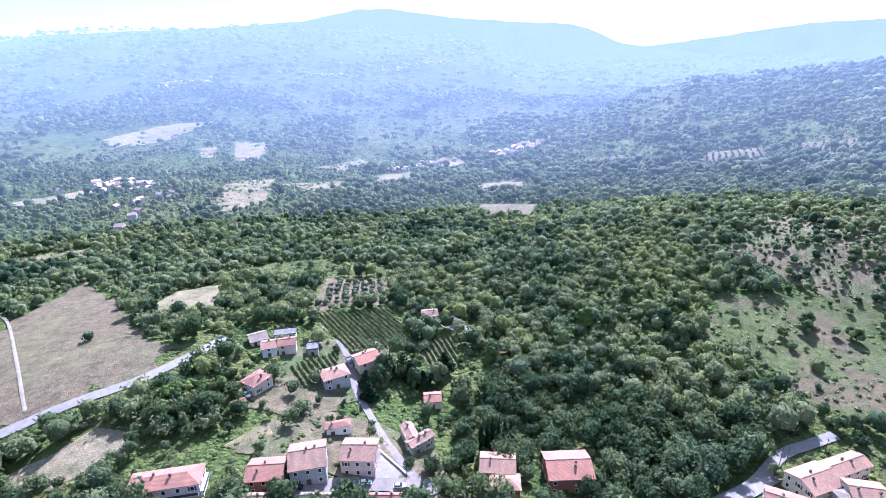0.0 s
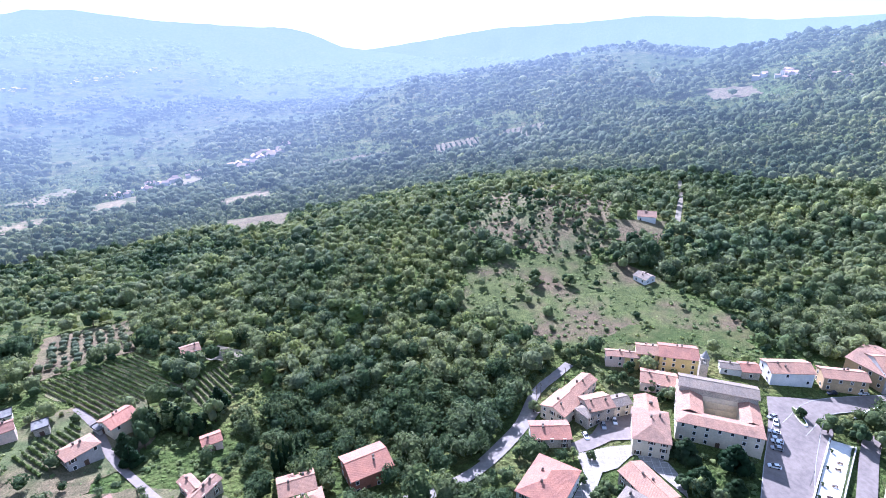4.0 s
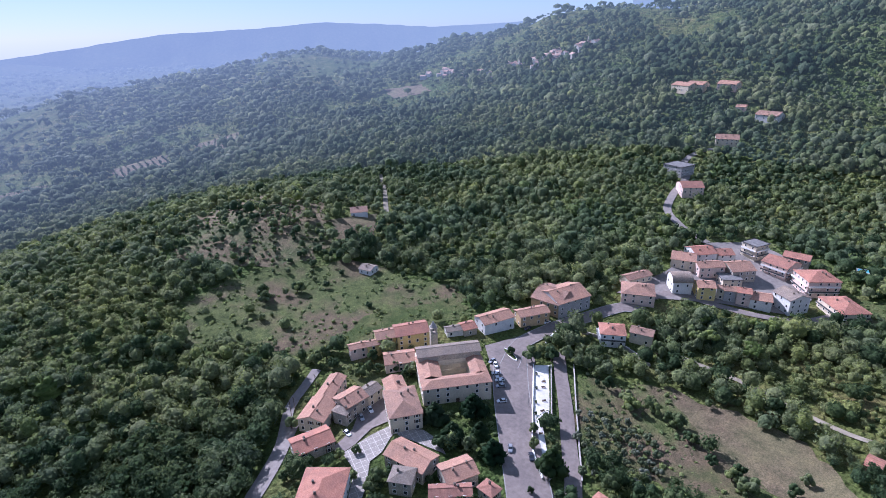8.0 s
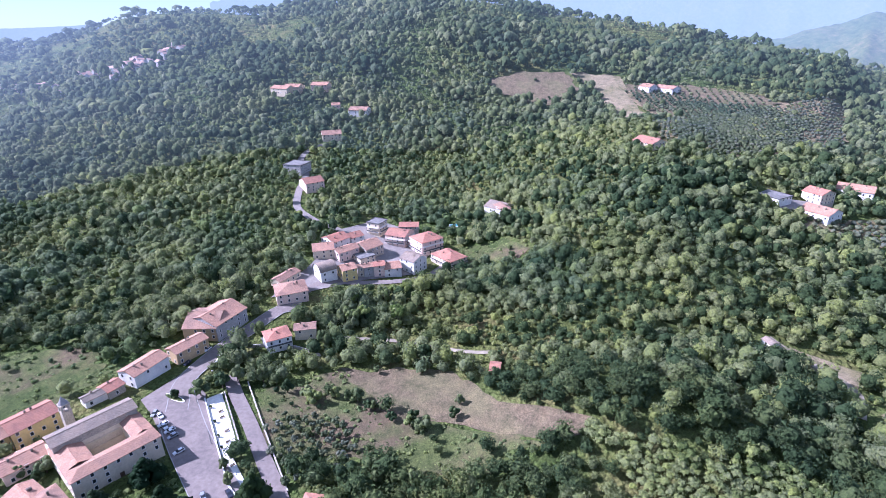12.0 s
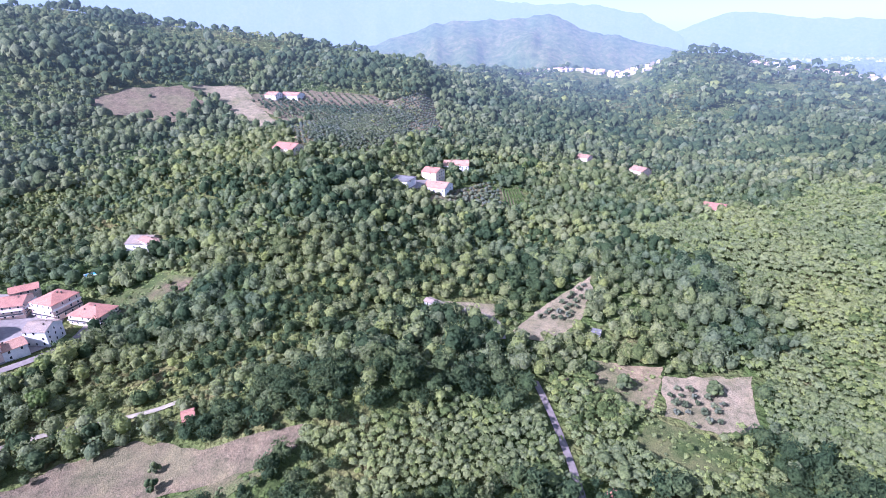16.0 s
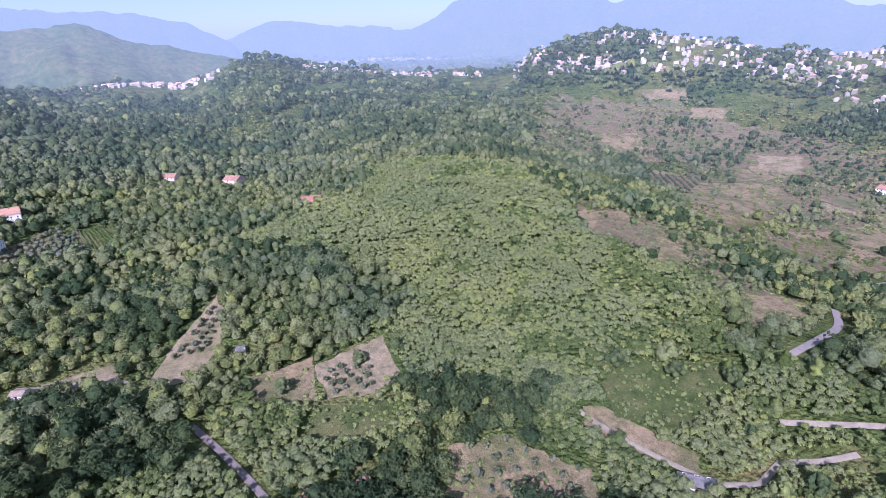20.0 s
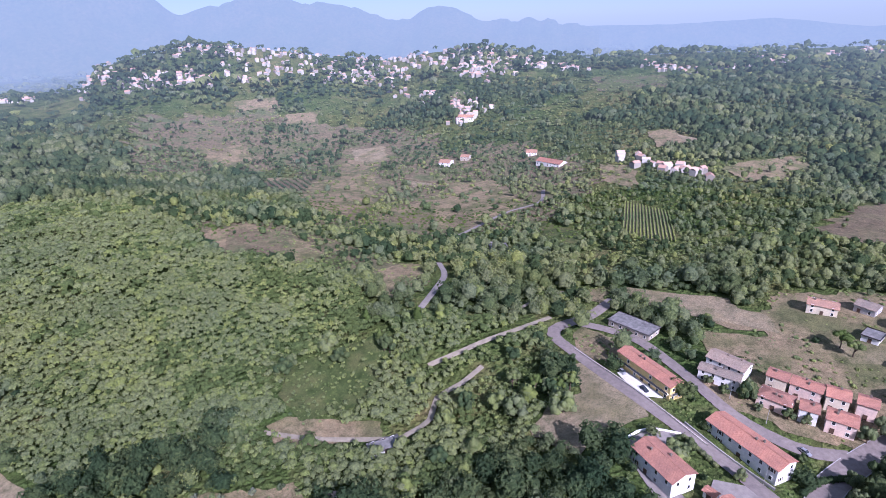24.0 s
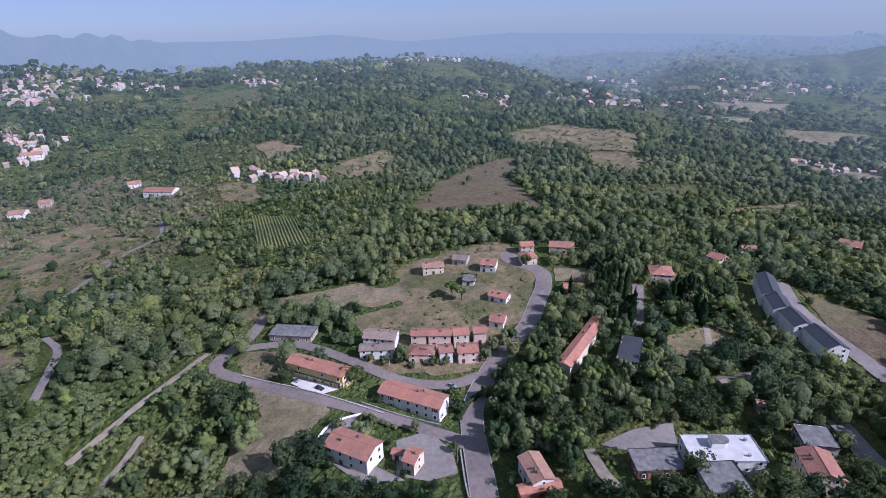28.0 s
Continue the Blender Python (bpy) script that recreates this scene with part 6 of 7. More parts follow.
# ---- single trees, groves and vines ----
def crown_mesh(kind, seed):
    """A crown of unit radius and unit height above its lowest leaf."""
    global rng
    keep, rng = rng, np.random.default_rng(seed)
    one = np.ones(1)
    parts = []
    if kind in ("broad", "olive"):
        n = 13 if kind == "broad" else 8
        a, q, z = rng.random(n) * 6.283, np.sqrt(rng.random(n)) * 0.62, 0.3 + 0.5 * rng.random(n)
        s = 0.26 + 0.16 * rng.random(n)
        x, y = q * np.cos(a), q * np.sin(a)
        parts += [lumps(x, y, z, s, s * 0.6, ICO, 0.22), tufts(x, y, z, s * 1.08, s * 0.62, 26, s * 0.17)]
    elif kind == "pine":
        n = 12
        a, q = rng.random(n) * 6.283, np.sqrt(rng.random(n)) * 0.75
        x, y, z, s = q * np.cos(a), q * np.sin(a), 0.78 + 0.12 * rng.random(n) - q * 0.15, 0.3 + 0.1 * rng.random(n)
        parts += [lumps(x, y, z, s, s * 0.35, ICO, 0.2), tufts(x, y, z, s, s * 0.4, 26, s * 0.15)]
    elif kind == "cedar":
        for k in range(7):
            t = k / 7
            m = 7 if k < 5 else 4
            a, rr = rng.random(m) * 6.283, (1 - t) * (0.55 + 0.2 * rng.random(m))
            x, y, z, s = rr * np.cos(a), rr * np.sin(a), np.full(m, 0.14 + t * 0.78), (1 - t) * 0.34 + 0.1 * np.ones(m)
            parts += [lumps(x, y, z, s, s * 0.28, ICO, 0.3), tufts(x, y, z - 0.02, s, s * 0.35, 16, s * 0.16)]
    else:  # cypress, poplar
        n = 11
        t = np.linspace(0.06, 0.93, n)
        s = np.sin(np.clip(t * 1.02 + 0.12, 0, 1) * math.pi) ** 0.6 * 0.75 + 0.08
        x, y = (rng.random(n) - 0.5) * 0.35, (rng.random(n) - 0.5) * 0.35
        parts += [lumps(x, y, t, s, np.full(n, 0.085), ICO, 0.22), tufts(x, y, t, s, np.full(n, 0.09), 24, np.full(n, 0.05))]
    v, f = join_arrays(parts)
    rng = keep
    m = {"broad": M_LEAF, "olive": M_OLIVE, "pine": M_LEAF2, "cedar": M_CONIFER, "cypress": M_CONIFER, "poplar": M_LEAF2}[kind]
    return mesh_from("crown", v, 3, f, m, True)


def trunk_mesh(kind, seed):
    pick = random.Random(seed)
    bm = bmesh.new()
    top = {"cypress": 0.5, "poplar": 0.6, "cedar": 0.85, "pine": 0.75}.get(kind, 0.45)
    add_tube(bm, (0, 0, -0.06), (0, 0, top * 0.5), 0.09, 0.065, 8)
    add_tube(bm, (0, 0, top * 0.5), (0.02, 0.01, top), 0.065, 0.03, 8)
    if kind in ("broad", "olive", "pine"):
        for k in range(5):
            a = k * 1.26 + pick.random()
            add_tube(bm, (0, 0, top * (0.45 + 0.1 * k)), (0.45 * math.cos(a), 0.45 * math.sin(a), top * (0.8 + 0.12 * k)), 0.04, 0.015, 6)
    me = bpy.data.meshes.new("trunk")
    bm.to_mesh(me)
    bm.free()
    me.materials.append(M_BARK)
    return me


KINDS = ("broad", "olive", "pine", "cedar", "cypress", "poplar")
CROWNS = {k: [crown_mesh(k, 100 + 7 * i + KINDS.index(k)) for i in range(4)] for k in KINDS}
TRUNKS = {k: [trunk_mesh(k, i) for i in range(2)] for k in KINDS}
TREE_WORDS = {"broad": "round leafy broadleaf tree with a full green crown", "olive": "small grey-green olive tree in a grove", "pine": "umbrella pine with a wide flat crown",
              "cedar": "dark spreading cedar with layered boughs", "cypress": "tall narrow dark green cypress", "poplar": "slender pale green poplar"}


def plant(kind, x, y, r, h, group=""):
    root = new("olive_tree" if kind == "olive" else "cypress" if kind == "cypress" else "tree")
    root.matrix_world = pose(x, y, at_ground(x, y), 0, 0, dice.uniform(0, 360))
    tagged(root, TREE_WORDS[kind], "tree", group)
    low = {"cypress": 0.02, "poplar": 0.08, "cedar": 0.04}.get(kind, 0.12)
    share("trunk", dice.choice(TRUNKS[kind]), root, Matrix.Diagonal((min(r, 3.5), min(r, 3.5), h, 1)))
    share("crown", dice.choice(CROWNS[kind]), root, Matrix.Translation((0, 0, h * low)) @ Matrix.Diagonal((r, r, h * (1 - low), 1)))
    return root


def inside(pts, x, y):
    odd = False
    for (x1, y1), (x2, y2) in zip(pts, pts[1:] + pts[:1]):
        if (y1 > y) != (y2 > y) and x < (x2 - x1) * (y - y1) / (y2 - y1) + x1:
            odd = not odd
    return odd


def grove(pts, step=7.0):
    cx, cy = sum(p[0] for p in pts) / len(pts), sum(p[1] for p in pts) / len(pts)
    a = math.atan2(pts[1][1] - pts[0][1], pts[1][0] - pts[0][0])
    far = math.hypot(cx, cy) > 290
    spots = []
    span = int(max(math.hypot(p[0] - cx, p[1] - cy) for p in pts) / step) + 1
    for i in range(-span, span + 1):
        for j in range(-span, span + 1):
            u, v = i * step + dice.uniform(-0.9, 0.9), j * step + dice.uniform(-0.9, 0.9)
            x, y = cx + u * math.cos(a) - v * math.sin(a), cy + u * math.sin(a) + v * math.cos(a)
            if inside(pts, x, y) and dice.random() < 0.93:
                if far:
                    spots.append((x, y))
                else:
                    plant("olive", x, y, dice.uniform(1.5, 2.4), dice.uniform(3.0, 4.2), "olive grove")
    if spots:
        x, y = np.array(spots).T
        k = 1.4 + 0.9 * rng.random(len(x))
        z = height(x, y) + 2.0
        v, f = join_arrays([lumps(x, y, z, k, k * 0.8, ICO, 0.25), tufts(x, y, z, k, k * 0.8, 14, k * 0.22)])
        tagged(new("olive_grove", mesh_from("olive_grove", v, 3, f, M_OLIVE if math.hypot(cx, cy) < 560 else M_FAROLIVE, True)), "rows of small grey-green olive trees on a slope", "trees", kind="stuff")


def copse(pts, count, lo, hi, kinds):
    """A stand of tall trees inside a polygon of the plan."""
    xs, ys = [p[0] for p in pts], [p[1] for p in pts]
    done = 0
    for _ in range(count * 20):
        x, y = dice.uniform(min(xs), max(xs)), dice.uniform(min(ys), max(ys))
        i, j = int((x + SPAN) / CELL), int((y + SPAN) / CELL)
        if done < count and inside(pts, x, y) and OPEN[i, j] > 0.0:
            k, h = dice.choice(kinds), dice.uniform(lo, hi)
            plant(k, x, y, h * {"cypress": 0.14, "cedar": 0.36, "poplar": 0.2, "pine": 0.4}.get(k, 0.38), h, "tall trees of the gardens")
            done += 1


plant("cedar", 140.1, 92.7, 5.5, 11)
plant("cedar", 151.8, 81.9, 6, 12)
plant("cedar", 134.6, 81.8, 5, 10)
plant("cedar", 134.7, 65.0, 5, 10)
plant("cedar", 141.7, 73.7, 4, 9)
plant("broad", 129.2, 83.9, 3, 6)
plant("broad", 132.0, 80.3, 3.5, 7)
plant("broad", 133.6, 73.6, 3.5, 7)
plant("broad", 202.7, 78.4, 5, 9)
plant("broad", 232.2, 69.1, 4.5, 8)
plant("broad", 202.0, 88.3, 2.5, 4.5)
plant("broad", 156.3, 58.3, 2.2, 5)
plant("broad", 148.9, 55.2, 2.2, 5)
plant("cedar", 140.1, 45.1, 5.5, 14)
plant("broad", 241.1, 94.4, 2.5, 6)
plant("broad", 194.7, 30.1, 4, 7)
plant("broad", 193.3, 11.7, 4, 7)
plant("broad", 187.2, 4.8, 2.5, 5)
plant("broad", 178.5, -1.9, 3, 5)
plant("broad", 170.4, -14.6, 4, 7)
plant("broad", 174.0, -27.8, 3, 6)
plant("broad", 182.0, -31.2, 2.5, 5)
plant("broad", 221.5, -20.9, 5, 9)
plant("cypress", 11.9, 156.7, 1.6, 14)
plant("cypress", 14.1, 157.7, 1.6, 13)
plant("cypress", 16.3, 159.1, 1.7, 15)
plant("cypress", 18.5, 160.1, 1.6, 14)
plant("cypress", 21.1, 161.5, 1.6, 13)
plant("cypress", 23.3, 162.5, 1.5, 12)
plant("cypress", -283.3, 40.6, 2.4, 17)
plant("cypress", -269.3, 41.6, 2.6, 19)
plant("cypress", -253.8, 39.0, 2.5, 18)
plant("cypress", -245.0, 41.9, 2.6, 18)
plant("cypress", -260.9, 36.9, 2.2, 15)
plant("cypress", -234.5, 39.2, 2.3, 16)
plant("cypress", -279.3, 35.8, 2.2, 15)
plant("cypress", -255.4, 74.0, 3, 17)
plant("cypress", -269.4, 74.2, 2.4, 15)
plant("cypress", -247.7, 74.5, 3.2, 16)
plant("pine", -259.2, 86.5, 6, 10)
plant("pine", -259.5, -51.3, 4.5, 9)
plant("broad", -300.4, -13.5, 4, 8)
plant("broad", -154.2, -45.8, 2.5, 6)
plant("broad", -145.8, -29.1, 2, 5)
plant("broad", -143.9, -63.3, 5, 8)
plant("broad", -123.2, -117.2, 6, 10)
plant("broad", -135.7, -104.0, 6, 10)
plant("broad", -143.6, -113.4, 5, 8)
plant("broad", -56.4, 331.3, 6, 11)
plant("broad", 177.8, 229.8, 4.5, 8)
plant("broad", 197.3, 221.7, 4.5, 8)
plant("broad", 182.3, 236.6, 4.5, 8)
plant("broad", 196.2, 223.5, 4, 7)
plant("broad", 115.9, 226.7, 6, 11)
plant("broad", 110.5, 240.7, 6, 10)
plant("broad", 52.3, -217.4, 4, 6)
plant("broad", 83.6, -195.5, 5, 8)
plant("broad", 53.2, -219.0, 4, 6)
plant("broad", -111.2, -188.1, 4, 10)
plant("broad", -110.4, -191.6, 4, 9)
plant("broad", -67.3, -210.7, 5, 9)
plant("broad", -91.4, -199.8, 5, 9)
plant("poplar", -132.9, -194.5, 3, 13)
plant("poplar", -142.7, -188.8, 3, 12)
plant("poplar", -114.5, -214.1, 2.6, 12)
plant("pine", -255.9, -45.4, 4, 8)
plant("poplar", 313.3, -431.8, 5, 11)
plant("poplar", 274.3, -178.4, 4, 10)
plant("poplar", 322.0, -153.5, 5, 9)
plant("poplar", 72.4, 244.5, 6, 11)
plant("poplar", 21.6, 220.7, 4, 9)
plant("poplar", -92.4, 181.8, 4, 7)
plant("broad", 149.2, 164.3, 3.5, 7)
plant("broad", 155.2, 163.4, 3.5, 7)
plant("broad", 151.2, 156.2, 2.5, 5)
plant("broad", 151.4, 138.9, 3, 6)
plant("broad", 155.7, 137.7, 3, 6)
plant("broad", 163.7, 141.3, 3.2, 7)
plant("broad", 157.8, 133.4, 2.6, 5)
plant("broad", 161.9, 126.9, 3, 6)
plant("broad", 162.6, 119.3, 3.6, 7)
plant("broad", 158.4, 120.1, 2.5, 5)
plant("broad", 107.3, 112.7, 2.6, 5)
plant("broad", 112.2, 109.3, 2.2, 4)
plant("broad", 100.7, 121.4, 2.2, 4)
plant("broad", 102.0, 101.8, 2, 4)
plant("broad", 104.2, 93.2, 3.6, 6)
plant("broad", 107.9, 90.7, 2.6, 5)
plant("broad", 100.8, 93.4, 3, 5)
plant("broad", 112.6, 142.9, 3, 6)
plant("broad", 97.6, 125.7, 2.6, 5)
plant("broad", 91.3, 123.0, 2.8, 5)
plant("broad", 112.5, 77.7, 2, 4)
plant("broad", 220.6, 55.3, 3.5, 8)
plant("broad", 210.7, 48.3, 3, 7)
plant("broad", 203.8, 42.5, 3, 7)
plant("broad", 213.1, 65.3, 4, 9)
plant("broad", 208.8, 70.8, 4, 9)
plant("broad", 228.3, 66.3, 3.5, 8)
plant("broad", 213.2, 54.4, 3.5, 8)
plant("broad", -196.5, -78.0, 2.2, 4.5)
plant("broad", -194.9, -70.7, 2.4, 5)
plant("broad", -198.4, -65.9, 2.6, 5)
plant("broad", -196.1, -57.8, 2.2, 4)
plant("broad", -200.1, -48.7, 2.8, 6)
plant("broad", -202.5, -43.4, 2.4, 5)
plant("broad", -201.4, -83.9, 2.4, 5)
plant("broad", -213.2, -99.9, 2.6, 5)
plant("broad", -208.6, -93.1, 2.6, 5)
plant("broad", -213.7, -104.6, 2.2, 4)
plant("broad", -182.2, -37.5, 2, 4)
plant("broad", -173.4, -37.7, 2, 4)
plant("broad", -146.8, -62.1, 3.6, 7)
plant("broad", -153.4, -62.6, 2.6, 5)
plant("broad", -136.9, -80.8, 2.8, 6)
plant("broad", -133.2, -81.3, 2.8, 6)
plant("broad", -129.2, -81.5, 2.4, 5)
plant("broad", -207.1, -25.8, 3.5, 8)
plant("broad", -214.4, -23.5, 3.5, 8)
plant("broad", -218.7, -18.6, 3.5, 8)
plant("broad", -223.1, -15.2, 3, 7)
plant("broad", -192.6, -19.0, 3.5, 8)
plant("broad", -182.5, -22.2, 3, 7)
plant("broad", -175.0, -18.9, 3, 7)
plant("broad", -199.1, 9.6, 4, 9)
plant("broad", -201.4, 21.5, 4, 9)
plant("broad", -200.6, 33.0, 4, 9)
plant("broad", -216.0, -5.7, 4, 9)
plant("broad", -208.4, 2.2, 4, 9)
plant("broad", -224.8, 5.7, 3.5, 8)
plant("broad", 143.1, 25.1, 4, 8)
plant("broad", 144.6, 15.2, 5, 9)
plant("broad", 145.5, 5.4, 5, 9)
plant("broad", 143.3, -1.0, 4, 8)
plant("broad", 141.1, -7.3, 4, 8)
plant("broad", 129.6, 35.8, 4.5, 8)
plant("broad", 127.8, 47.5, 1.5, 3)
plant("broad", 195.0, 15.1, 3, 6)
plant("broad", 197.6, 21.7, 3, 6)
plant("broad", 199.1, 33.4, 3.5, 6)
plant("broad", 187.9, 7.2, 2.6, 5)
plant("broad", 173.6, -9.3, 3, 6)
plant("broad", 176.7, -11.5, 3, 6)
plant("broad", -91.0, -211.6, 5.5, 10)
plant("broad", -71.2, -211.7, 3.5, 8)
plant("poplar", -111.7, -196.6, 3, 9)
plant("broad", -122.3, -126.3, 5, 9)
plant("poplar", -133.0, -119.8, 4.5, 9)
plant("broad", -102.1, -135.1, 4, 9)
plant("broad", -113.0, -135.3, 4.5, 10)
plant("poplar", -137.5, -107.7, 4.5, 9)
plant("broad", -35.4, -181.5, 4.5, 8)
plant("poplar", -6.5, -187.3, 4.5, 8)
plant("poplar", -15.5, -186.6, 4, 8)
plant("broad", 15.0, -188.3, 3.5, 8)
plant("poplar", -118.6, -172.2, 3.5, 9)
plant("broad", -104.5, -161.6, 3.2, 8)
plant("broad", -164.2, -142.7, 4, 8)
plant("broad", -148.6, -143.2, 4, 7)
plant("poplar", -100.0, -114.9, 4, 8)
plant("broad", -86.9, -120.4, 4.5, 9)
plant("broad", -94.8, -102.4, 4.5, 10)
plant("poplar", -71.4, -117.9, 4, 8)
grove([(182, 49), (188, 40), (186, 25), (171, 13), (157, 11), (147, 26), (145, 38)], 4.6)
grove([(68, -208), (49, -224), (38, -199), (62, -193)], 5.2)
grove([(7, -160), (-16, -167), (-43, -150), (-41, -139), (4, -138)])
grove([(148, -218), (146, -267), (133, -251), (129, -224)], 5.2)
grove([(463, -279), (562, -429), (418, -329), (424, -261)])
grove([(-74, 315), (-40, 320), (-34, 283), (-72, 267)], 5.2)
grove([(652, -323), (640, -381), (586, -405), (557, -320)])
grove([(313, -300), (294, -374), (278, -346), (297, -290)], 5.2)
grove([(603, -363), (570, -447), (500, -460), (407, -342), (377, -262), (429, -290)], 5.2)
grove([(424, 859), (499, 827), (460, 756), (400, 799)], 9.0)
grove([(546, 818), (598, 774), (566, 720), (507, 746)], 9.0)
grove([(486, -289), (566, -399), (539, -417), (420, -333), (413, -260)], 6.5)
grove([(515, -287), (560, -452), (583, -571), (459, -460), (387, -291), (420, -246)], 6.5)
grove([(679, -334), (646, -440), (573, -471), (539, -311)], 9.0)
grove([(312, -304), (313, -375), (284, -359), (266, -336), (294, -311)], 6.5)
grove([(-247, -729), (-325, -715), (-266, -620), (-223, -637)], 9.0)
copse([(-293, -3), (-308, 49), (-228, 46), (-226, 25), (-254, 24), (-244, -2)], 34, 10, 16, ("cypress", "cedar", "broad"))
copse([(-208, -15), (-201, 14), (-211, 57), (-177, 47), (-163, 9), (-178, -15)], 34, 9, 13, ("broad", "broad", "pine"))
copse([(-141, -17), (-159, 13), (-133, 16), (-162, -11)], 16, 9, 13, ("broad", "broad", "pine"))
copse([(-286, 56), (-295, 85), (-256, 76), (-250, 54)], 12, 9, 14, ("cypress", "cedar", "broad"))
copse([(-39, 205), (-0, 216), (-1, 199), (-33, 183)], 16, 9, 13, ("cypress", "cedar", "broad"))
copse([(-116, 179), (-101, 186), (-77, 158), (-98, 149)], 16, 7, 10, ("broad", "broad", "pine"))
copse([(246, 59), (273, 25), (288, -22), (259, -27), (238, 19), (232, 54)], 26, 8, 12, ("broad", "broad", "pine"))
copse([(-134, -134), (-166, -127), (-150, -110), (-121, -113)], 14, 7, 10, ("broad", "broad", "pine"))
copse([(-204, -68), (-211, -26), (-203, -28), (-197, -66)], 10, 6, 9, ("poplar", "broad"))


def vine_rows(pts, step=2.6):
    a = math.atan2(pts[-1][1] - pts[0][1], pts[-1][0] - pts[0][0])
    c, s = math.cos(a), math.sin(a)
    cx, cy = sum(p[0] for p in pts) / len(pts), sum(p[1] for p in pts) / len(pts)
    xs, ys = [], []
    for j in range(-40, 41):
        for i in range(-70, 71):
            x, y = cx + i * 1.1 * c - j * step * s, cy + i * 1.1 * s + j * step * c
            if inside(pts, x, y):
                xs.append(x)
                ys.append(y)
    x, y = np.array(xs), np.array(ys)
    n = len(x)
    if not n:
        return
    k = 0.75 + 0.4 * rng.random(n)
    v, f = join_arrays([lumps(x, y, height(x, y) + 1.0, 0.62 * k, 0.75 * k, ICO, 0.3)])
    tagged(new("vines", mesh_from("vines", v, 3, f, M_LEAF2)), "straight rows of green vines on wires", "vines", kind="stuff")


for p in VINES:
    vine_rows(p)


# ---- small things of the promenade and gardens ----
def raise_root(root):
    root.location.z += float(lift(root.location.x, root.location.y)) + 0.1
    return root


def bench(x, y, rot):
    root = raise_root(place_root("bench", x, y, rot, "wooden slatted bench on the pale paved promenade", "bench", "promenade benches"))
    for k in range(3):
        bm = bmesh.new()
        add_box(bm, -0.9, 0.9, -0.3 + k * 0.2, -0.14 + k * 0.2, 0.42, 0.47)
        part("slat", bm, M_WOOD, root)
    bm = bmesh.new()
    add_box(bm, -0.9, 0.9, 0.3, 0.35, 0.5, 0.85)
    part("backrest", bm, M_WOOD, root)
    for sx in (-0.75, 0.75):
        bm = bmesh.new()
        add_box(bm, sx - 0.05, sx + 0.05, -0.3, 0.34, 0.0, 0.42)
        part("leg", bm, M_METAL, root, "dark metal leg")


def planter(x, y):
    root = raise_root(place_root("planter", x, y, 0, "stone planter with a clipped bush on the promenade", "planter", "promenade planters"))
    bm = bmesh.new()
    bmesh.ops.create_cone(bm, cap_ends=True, segments=12, radius1=0.38, radius2=0.5, depth=0.6, matrix=Matrix.Translation((0, 0, 0.3)))
    part("pot", bm, M_WALLSTONE, root)
    share("bush", CROWNS["broad"][0], root, Matrix.Translation((0, 0, 0.4)) @ Matrix.Diagonal((0.7, 0.7, 1.1, 1)), "clipped green bush")


def hedge(pts, size=1.3):
    line = smooth_line(pts, 0.8)
    x, y = np.array([p.x for p in line]), np.array([p.y for p in line])
    n = len(x)
    k = size * (0.45 + 0.2 * rng.random(n))
    z = height(x, y) + size * 0.5
    v, f = join_arrays([lumps(x, y, z, k, k, ICO, 0.2), tufts(x, y, z, k, k, 30, k * 0.14)])
    return tagged(new("hedge", mesh_from("hedge", v, 3, f, M_LEAF, True)), "dense clipped green hedge along a wall", "hedge")


def pool(x, y, rot):
    root = raise_root(place_root("swimming_pool", x, y, rot, "small garden swimming pool with turquoise water", "swimming pool"))
    bm = bmesh.new()
    for q in ((-5.6, 5.6, -2.9, -2.2), (-5.6, 5.6, 2.2, 2.9), (-5.6, -5.0, -2.2, 2.2), (5.0, 5.6, -2.2, 2.2)):
        add_box(bm, *q, -0.3, 0.5)
    bmesh.ops.remove_doubles(bm, verts=bm.verts, dist=0.001)
    part("coping", bm, M_PAVE, root, "pale stone coping")
    bm = bmesh.new()
    add_box(bm, -5.0, 5.0, -2.2, 2.2, -0.3, 0.38)
    part("water", bm, M_WATER, root, "turquoise water")
    clear_disc(x, y, 9)


def island(x, y, rot):
    root = raise_root(place_root("traffic_island", x, y, rot, "kerbed traffic island planted with a small tree", "traffic island"))
    bm = bmesh.new()
    bmesh.ops.create_cone(bm, cap_ends=True, segments=20, radius1=1.5, radius2=1.45, depth=0.3, matrix=Matrix.Translation((0, 0, 0.15)) @ Matrix.Diagonal((4.2, 1, 1, 1)))
    part("kerb", bm, M_TRIM, root, "white kerb")
    bm = bmesh.new()
    bmesh.ops.create_cone(bm, cap_ends=True, segments=20, radius1=1.2, radius2=1.1, depth=0.12, matrix=Matrix.Translation((0, 0, 0.34)) @ Matrix.Diagonal((4.4, 1, 1, 1)))
    part("soil_bed", bm, M_FIELD["green"], root, "grass bed")


bench(190.5, 67.4, -50)
bench(186.5, 65.9, -50)
bench(177.7, 62.2, -50)
bench(171.0, 60.3, -50)
bench(157.6, 55.7, -51)
planter(193.6, 72.1)
planter(183.6, 68.1)
planter(174.3, 64.6)
planter(167.4, 61.8)
hedge([(203.2, 69.3), (191.7, 64.7), (180.4, 60.1), (171.6, 56.9)])
hedge([(-188.7, -21.5), (-178.1, -29.1), (-165.8, -31.2)], 2.2)
hedge([(-157.1, -66.8), (-153.6, -53.3)], 1.8)
pool(389.7, -65.1, -93)
island(201.4, 88.9, -123)


